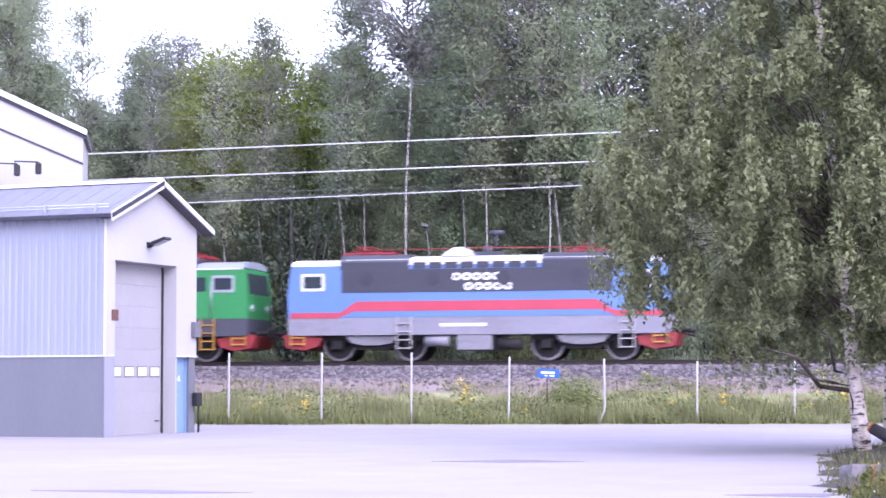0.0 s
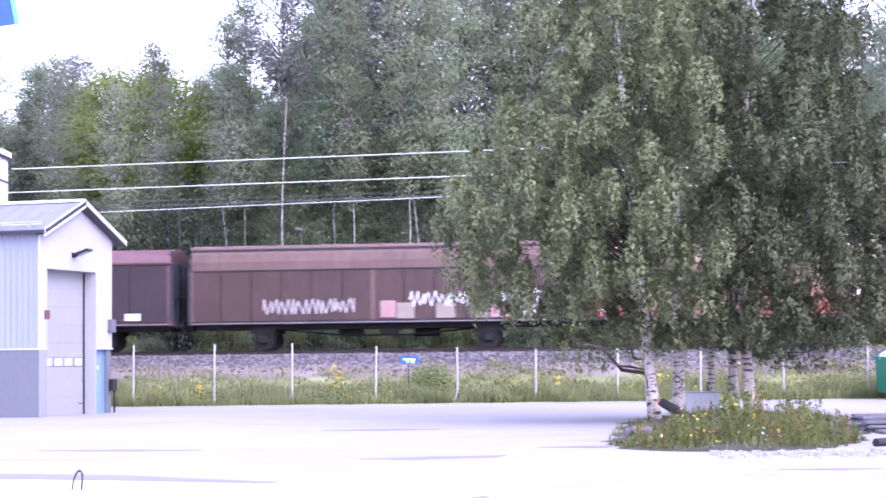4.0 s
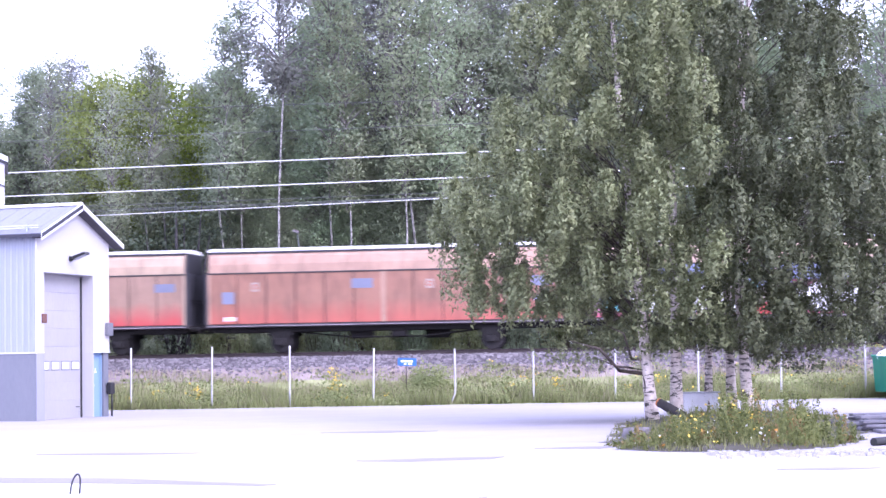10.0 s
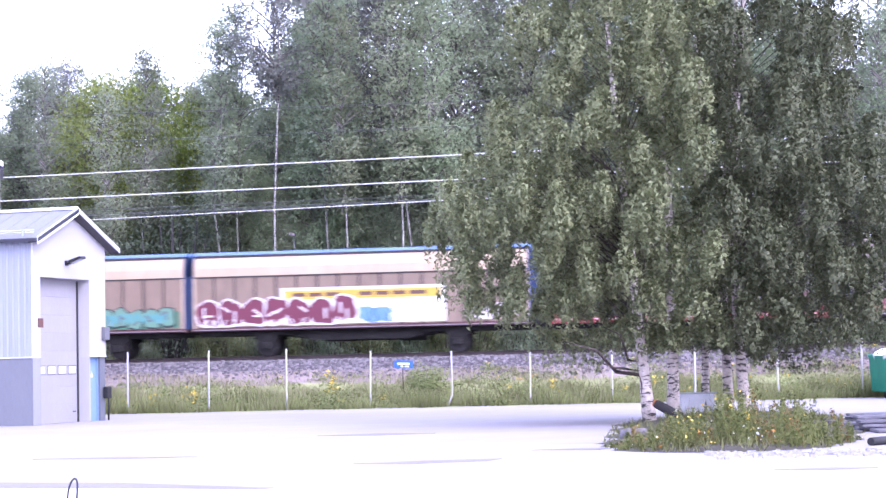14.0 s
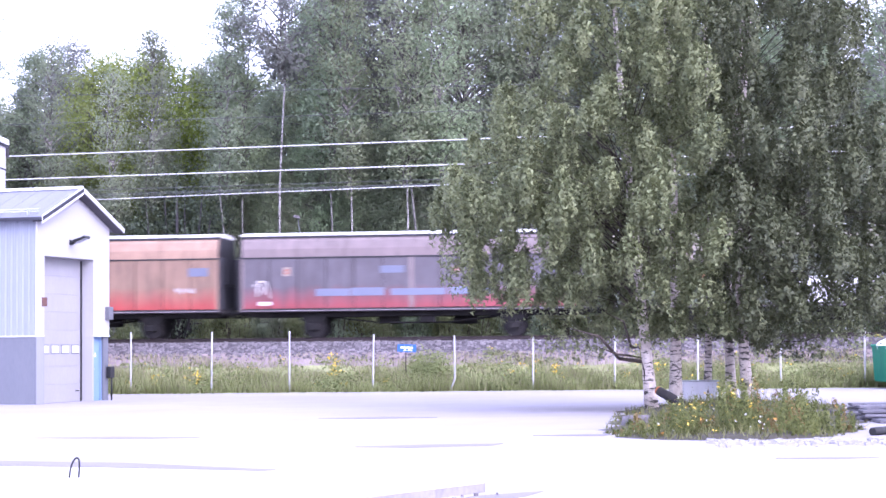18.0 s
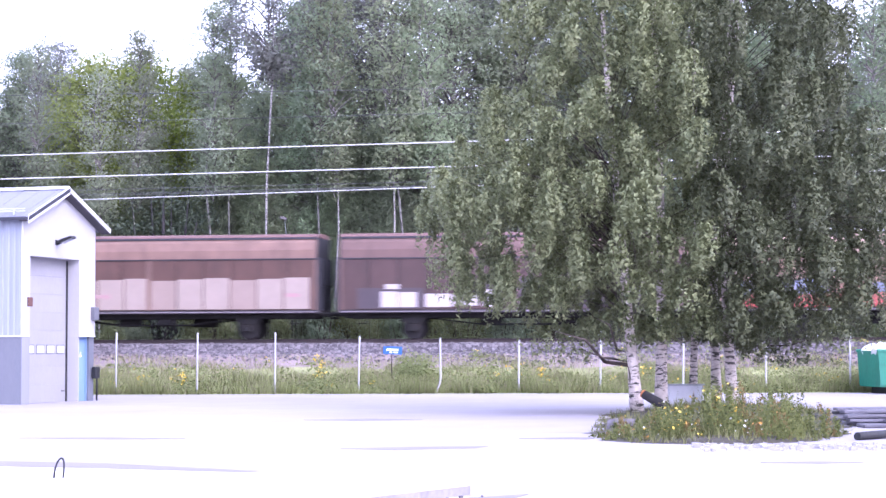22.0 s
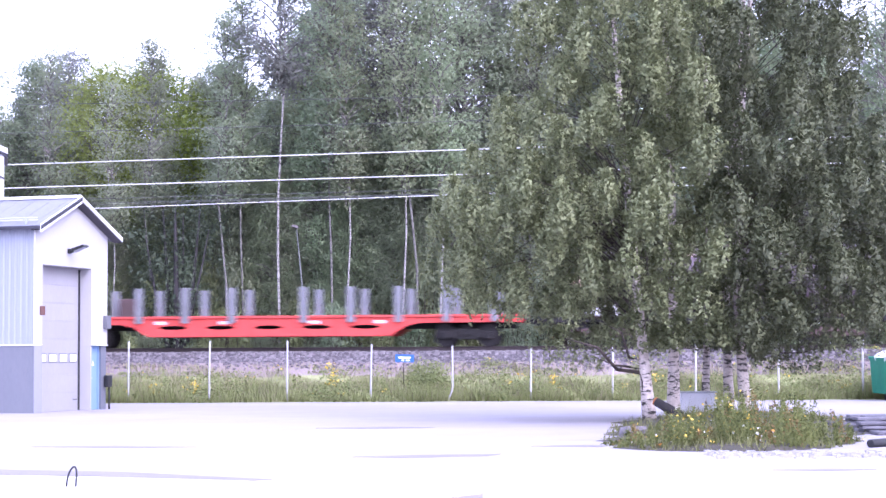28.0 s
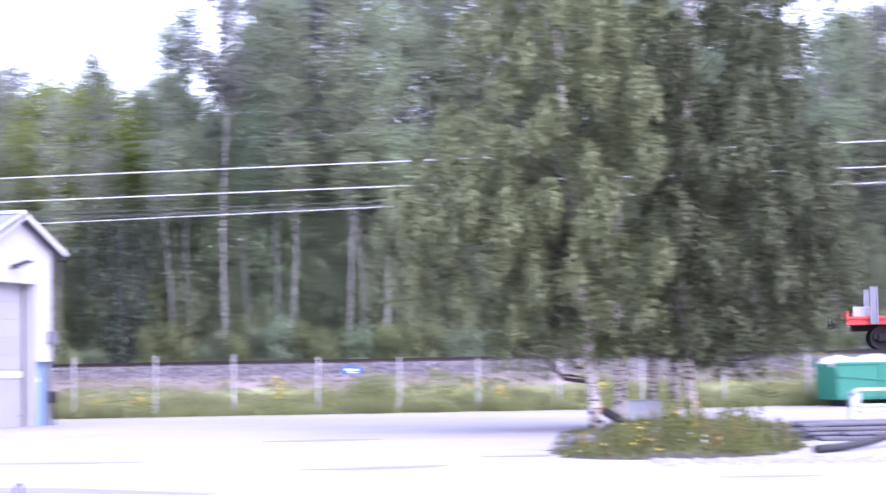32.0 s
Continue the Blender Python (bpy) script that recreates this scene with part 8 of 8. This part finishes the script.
    # filling rows behind and small dark trees beneath
    for i in range(30):
        x = -30 + i * 2.15 + rng.uniform(-0.7, 0.7)
        low = x < -9.5
        k = rng.choice(["birch", "pine", "birch", "broad", "spruce"] if not low else ["birch", "broad", "spruce"])
        plant(k, x, rng.uniform(24, 32), (0.78 if low else 0.93) * rng.uniform(0.92, 1.04), rng.uniform(0, 360), rng.randint(0, 1))
    for i in range(44):
        x = -27 + i * 1.3 + rng.uniform(-0.6, 0.6)
        k = rng.choice(["broad", "birch", "birch", "spruce"] if i % 2 else ["broad", "birch"])
        plant(k, x, rng.uniform(13, 22) if i % 2 else rng.uniform(8.6, 12), rng.uniform(0.36, 0.62) if i % 2 else rng.uniform(0.26, 0.46), rng.uniform(0, 360), 1)
    for i in range(34):
        x = -22 + i * 0.85 + rng.uniform(-0.4, 0.4)
        plant(rng.choice(["broad", "birch", "birch"]), x, rng.uniform(9.5, 15), rng.uniform(0.26, 0.44), rng.uniform(0, 360), 1)
    # far woods that close the gaps
    rs = np.random.RandomState(55)
    n = 60000
    X = rs.uniform(-75, 75, n)
    D = rs.uniform(36, 50, n)
    top = np.where(X < -12, 12.5, 16.5) + 1.6 * np.sin(X * 0.55) + 1.0 * np.sin(X * 1.7)
    Z = 1.2 + (top - 1.0) * rs.rand(n) ** 0.9
    Y = TRACK_O.y + D / NY - X * math.tan(radians(8))
    me = leaf_mesh("far_woods", rs, np.stack([X, Y, Z], axis=1), 0.42, 3, 0.3, np.array([[0, -0.75, 0.65]]).repeat(n, 0), 0.6)
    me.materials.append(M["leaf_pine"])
    tagged(new("far_woods", me), "dense dark woods behind the nearer trees", "woods", "", "stuff")


make_woods()


def bush_kind(seed, leaf):
    rs = np.random.RandomState(seed)
    b = empty("bush", pose(0, 0, 0), "leafy green bush at the edge of the woods", "bush", "bushes beyond the line")
    cl, nr, g = [], [], Geo()
    for c in range(34):
        a, k = rs.uniform(0, 2 * math.pi), rs.rand() ** 0.6
        z = rs.uniform(0.2, 1.9)
        r = 1.15 * k * (1.05 - 0.35 * z / 1.9)
        x, y = r * math.cos(a), r * math.sin(a)
        g.tube([(0.2 * x, 0.2 * y, 0), (x * 0.7, y * 0.7, z * 0.7), (x, y, z)], [0.03, 0.02, 0.006], 4, True, False)
        m = 110
        off = np.stack([rs.normal(0, 0.23, m), rs.normal(0, 0.23, m), rs.normal(0, 0.2, m)], axis=1)
        cl.append(off + np.array([x, y, z]))
        nr.append(unit(off / 0.22 + np.array([x, y, 0.8])))
    P3, N3 = np.concatenate(cl), np.concatenate(nr)
    N3 = N3[P3[:, 2] > 0.02]
    P3 = P3[P3[:, 2] > 0.02]
    me = leaf_mesh("foliage", rs, P3, 0.088, 3, 0.1, N3, 0.75)
    me.materials.append(M[leaf])
    part("foliage", me, None, b)
    part("branchwork", g, M["branch"], b)["kind"] = "stuff"
    return b


def make_bushes():
    rng = random.Random(41)
    kinds = [bush_kind(61, "leaf_bush"), bush_kind(62, "leaf_forest"), bush_kind(63, "leaf_bush")]
    first = set()

    def bush(x, d, w, h, k):
        y = TRACK_O.y + d / NY - (x - TRACK_O.x) * math.tan(radians(8))
        src = kinds[k]
        m = pose(x, y, verge_z(x, y) - 0.03, 0, 0, rng.uniform(0, 360))
        if src.name not in first:
            first.add(src.name)
            src.matrix_basis = m
            ob = src
        else:
            ob = copy_thing(src, m)
        ob.scale = (w, w, h)

    for x, d, w, h, k in ((-19.5, 6, 0.8, 0.8, 1), (-17.8, 5.5, 0.9, 0.9, 0), (-16.0, 6, 0.8, 0.8, 1), (-14.2, 5.2, 0.7, 0.75, 2), (-13.2, 5.6, 0.6, 0.75, 1), (-10.6, 6.2, 0.75, 1.2, 2), (-9.6, 6.6, 0.8, 1.35, 0), (-9.0, 5.4, 0.6, 0.9, 2),
                          (-8.0, 5.6, 0.55, 0.8, 1), (-7.3, 6.4, 0.75, 1.15, 1), (-6.6, 5.3, 0.6, 0.95, 0), (-5.5, 6.3, 0.8, 1.2, 1), (-4.5, 5.8, 0.9, 1.35, 1), (-3.4, 6.4, 0.85, 1.25, 0), (-2.4, 5.4, 0.7, 1.0, 2), (-1.2, 6.0, 0.8, 1.1, 1), (0.2, 6.6, 0.8, 1.2, 0),
                          (-12.0, 11, 1.0, 1.2, 1), (-8.4, 11, 1.0, 1.3, 0)):
        bush(x, d, w, h, k)
    for i in range(26):
        bush(-17.5 + i * 0.78 + rng.uniform(-0.3, 0.3), rng.uniform(7.2, 9.0), rng.uniform(0.7, 1.1), rng.uniform(1.5, 2.6), 1 if i % 3 else 0)
    for i in range(22):
        bush(1.4 + i * 1.1 + rng.uniform(-0.4, 0.4), rng.uniform(4.8, 8), rng.uniform(0.7, 1.15), rng.uniform(0.8, 1.4), rng.randint(0, 2))


def make_dark_willow():
    """A tree of several dark stems that spread from one foot."""
    x, d = -12.0, 6.6
    y = TRACK_O.y + d / NY - (x - TRACK_O.x) * math.tan(radians(8))
    tr = empty("willow", pose(x, y, verge_z(x, y) - 0.05), "dark many-stemmed willow spreading behind the line", "tree")
    rs = np.random.RandomState(8)
    cl, nr = [], []
    for sx, sy, tx, tz, r in ((-0.45, 0, -1.5, 6.2, 0.07), (-0.25, 0.2, -0.75, 7.6, 0.10), (0.0, -0.1, -0.1, 8.2, 0.11), (0.2, 0.2, 0.2, 7.4, 0.09), (0.4, 0.0, 1.1, 8.0, 0.08), (0.3, -0.2, 1.5, 6.4, 0.06)):
        pts = [(sx * 0.5, sy, -0.1), (sx, sy, 1.0), (sx + (tx - sx) * 0.4, sy * 1.5, tz * 0.45), (sx + (tx - sx) * 0.75, sy * 2, tz * 0.75), (tx, sy * 2, tz)]
        part("stem", Geo().tube(pts, [r * 2.0, r * 1.6, r * 1.25, r * 0.7, 0.02], 7), M["wet_bark"], tr)
        for c in range(16):
            k = rs.uniform(0.35, 1.05)
            cx, cz = sx + (tx - sx) * k + rs.normal(0, 0.5), tz * k + rs.normal(0, 0.3)
            off = rs.normal(0, 1, (45, 3)) * np.array([0.3, 0.3, 0.28])
            cl.append(off + np.array([cx, sy * 2 + rs.normal(0, 0.5), cz]))
            nr.append(unit(off / 0.3 + np.array([0, 0, 0.6])))
    for c in range(22):
        off = rs.normal(0, 1, (45, 3)) * np.array([0.24, 0.24, 0.25])
        cl.append(off + np.array([rs.normal(0, 0.6), rs.normal(0, 0.4), rs.uniform(0.3, 2.6)]))
        nr.append(unit(off / 0.3 + np.array([0, 0, 0.6])))
    me = leaf_mesh("foliage", rs, np.concatenate(cl), 0.13, 3, 0.4, np.concatenate(nr), 0.65)
    me.materials.append(M["leaf_shade"])
    part("foliage", me, None, tr)


make_dark_willow()
make_bushes()


def make_verge():
    """Grass, weeds and flowers on the bank between yard and line."""
    rs = np.random.RandomState(91)
    tri, dry, fl, pts = [], [], [], []
    for i in range(125000):
        x = rs.uniform(-15, 27)
        y0 = yard_edge(x)
        bed = TRACK_O.y - (2.6 / NY) - (x - TRACK_O.x) * math.tan(radians(8))
        k = rs.rand() ** 1.25
        y = y0 + 0.05 + (bed - y0) * k * 0.82
        patch = 0.5 + 0.5 * math.sin(x * 0.8 + 1.3 * math.sin(y * 0.9)) * math.sin(x * 0.33 + y)
        if k > 0.55 and rs.rand() > 0.22 + 0.35 * patch:
            continue
        h = rs.uniform(0.12, 0.5) * (0.45 + 0.9 * patch + 0.35 * math.sin(x * 2.7 + y * 1.9)) * (1.15 - 0.8 * k) + 0.05
        a = rs.uniform(0, 2 * math.pi)
        z = verge_z(x, y) - 0.02
        w = rs.uniform(0.006, 0.013)
        dx, dy = math.cos(a) * w, math.sin(a) * w
        lx, ly = rs.normal(0, 0.3) * h, rs.normal(0, 0.3) * h
        t = [(x - dx, y - dy, z), (x + dx, y + dy, z), (x + lx, y + ly, z + h)]
        if rs.rand() < (0.12 + 0.5 * k):
            dry += t
        else:
            tri += t
    me = tri_mesh("verge_grass", tri, 3, np.array([[0, -0.45, 0.9]]).repeat(len(tri) // 3, 0))
    me.materials.append(M["grass"])
    tagged(new("verge_grass", me), "lush green grass on the railway bank", "grass", "", "stuff")
    me = tri_mesh("dry_grass", dry, 3, np.array([[0, -0.45, 0.9]]).repeat(len(dry) // 3, 0))
    me.materials.append(M["weed"])
    tagged(new("dry_grass", me), "thin yellowish grass on the gravel bank", "grass", "", "stuff")
    rng = random.Random(17)
    for i in range(330):
        x = rng.uniform(-14, 25)
        if i < 40:
            x = rng.choice([-4.6, -3.8, 1.0, 1.8, 2.6, 9, 12]) + rng.uniform(-0.6, 0.6)
        y0 = yard_edge(x)
        ky = rng.random() ** 1.3
        y = y0 + 0.2 + 5.4 * ky
        z, h = verge_z(x, y), rng.uniform(0.2, 0.8) * (1 - 0.65 * ky)
        for j in range(40):
            t = rng.random()
            pts.append((x + rng.gauss(0, 0.2), y + rng.gauss(0, 0.2), z + h * t))
        if rng.random() < 0.16:
            for j in range(5):
                fl.append((x + rng.gauss(0, 0.12), y + rng.gauss(0, 0.1), z + h + rng.uniform(-0.1, 0.12)))
    for x, y, h in ((-4.05, 73.2, 1.0), (-3.95, 73.0, 0.55), (-3.9, 73.1, 0.7), (-10.5, 71.6, 0.5), (-9.0, 71.8, 0.5), (4.4, 72.0, 0.6), (8.2, 72.2, 0.7)):
        for j in range(26):
            fl.append((x + rng.gauss(0, 0.1), y + rng.gauss(0, 0.1), verge_z(x, y) + h + rng.uniform(-0.25, 0.15)))
        for j in range(40):
            pts.append((x + rng.gauss(0, 0.1), y + rng.gauss(0, 0.1), verge_z(x, y) + h * rng.random()))
    # tall weeds on the bank beside the sign
    for i in range(70):
        x, y = rng.uniform(-1.0, 0.5), rng.uniform(72.6, 74.6)
        h = rng.uniform(0.4, 1.15)
        for j in range(34):
            t = rng.random()
            pts.append((x + rng.gauss(0, 0.11), y + rng.gauss(0, 0.11), verge_z(x, y) + h * t))
    me = leaf_mesh("verge_herbs", rs, np.array(pts), 0.085, 3, 0.1, np.array([[0, -0.5, 0.85]]).repeat(len(pts), 0), 0.6)
    me.materials.append(M["verge_herb"])
    tagged(new("verge_herbs", me), "leafy herbs on the railway bank", "weeds", "", "stuff")
    me = leaf_mesh("verge_flowers", rs, np.array(fl), 0.075, 4)
    me.materials.append(M["flower"])
    tagged(new("verge_flowers", me), "yellow flowers on the railway bank", "flowers", "", "stuff")


make_verge()


# ---- motion of the train, its wheels and the flag ----
def run(t):
    """How far the train has gone at t seconds."""
    return 12.0232 * t + 0.083556 * t * t + 0.0010643 * t ** 3


def at_time(mid, t):
    v = on_track(mid + 11.009 + run(t))
    return pose(v.x, v.y, v.z, 0, 0, TRACK_TURN)


def motions():
    for thing, mid in TRAIN:
        walk(thing, [(t * 1.0, at_time(mid, t)) for t in range(0, 33)])
    for ws, x, mid, r in WHEELS:
        base = pose(x, 0, r)
        seen = [k / 30 for k in range(0, 961) if -24 < mid + x + 11.0 + run(k / 30) < 26]
        rows = [(0.0, base)] if not seen or seen[0] > 0.04 else []
        start = run(seen[0]) if seen else 0.0
        turn = 0.0
        for t in seen:
            turn = (run(t) - start) / r
            rows.append((t, base @ Matrix.Rotation(turn, 4, "Y")))
        if not seen or seen[-1] < 31.95:
            rows.append((32.0, base @ Matrix.Rotation(turn, 4, "Y")))
        walk(ws, rows)
    f = lambda a, b: pose(-11.0, 36, 7.7, 0, a, b)
    walk(FLAG, [(0, f(62, 0)), (0.5, f(48, 20)), (1.0, f(20, 30)), (1.5, f(-4, 36)), (2.0, f(-12, 36)), (2.5, f(-12, 36)), (3.0, f(-12, 38)), (3.5, f(-12, 36)), (5.5, f(-8, 40)), (7.0, f(-4, 52)),
                (9.0, f(-10, 47)), (10.0, f(0, 62)), (14.0, f(2, 66)), (18.0, f(-4, 62)), (22.0, f(3, 68)), (26.0, f(0, 64)), (32.0, f(2, 66))])


motions()
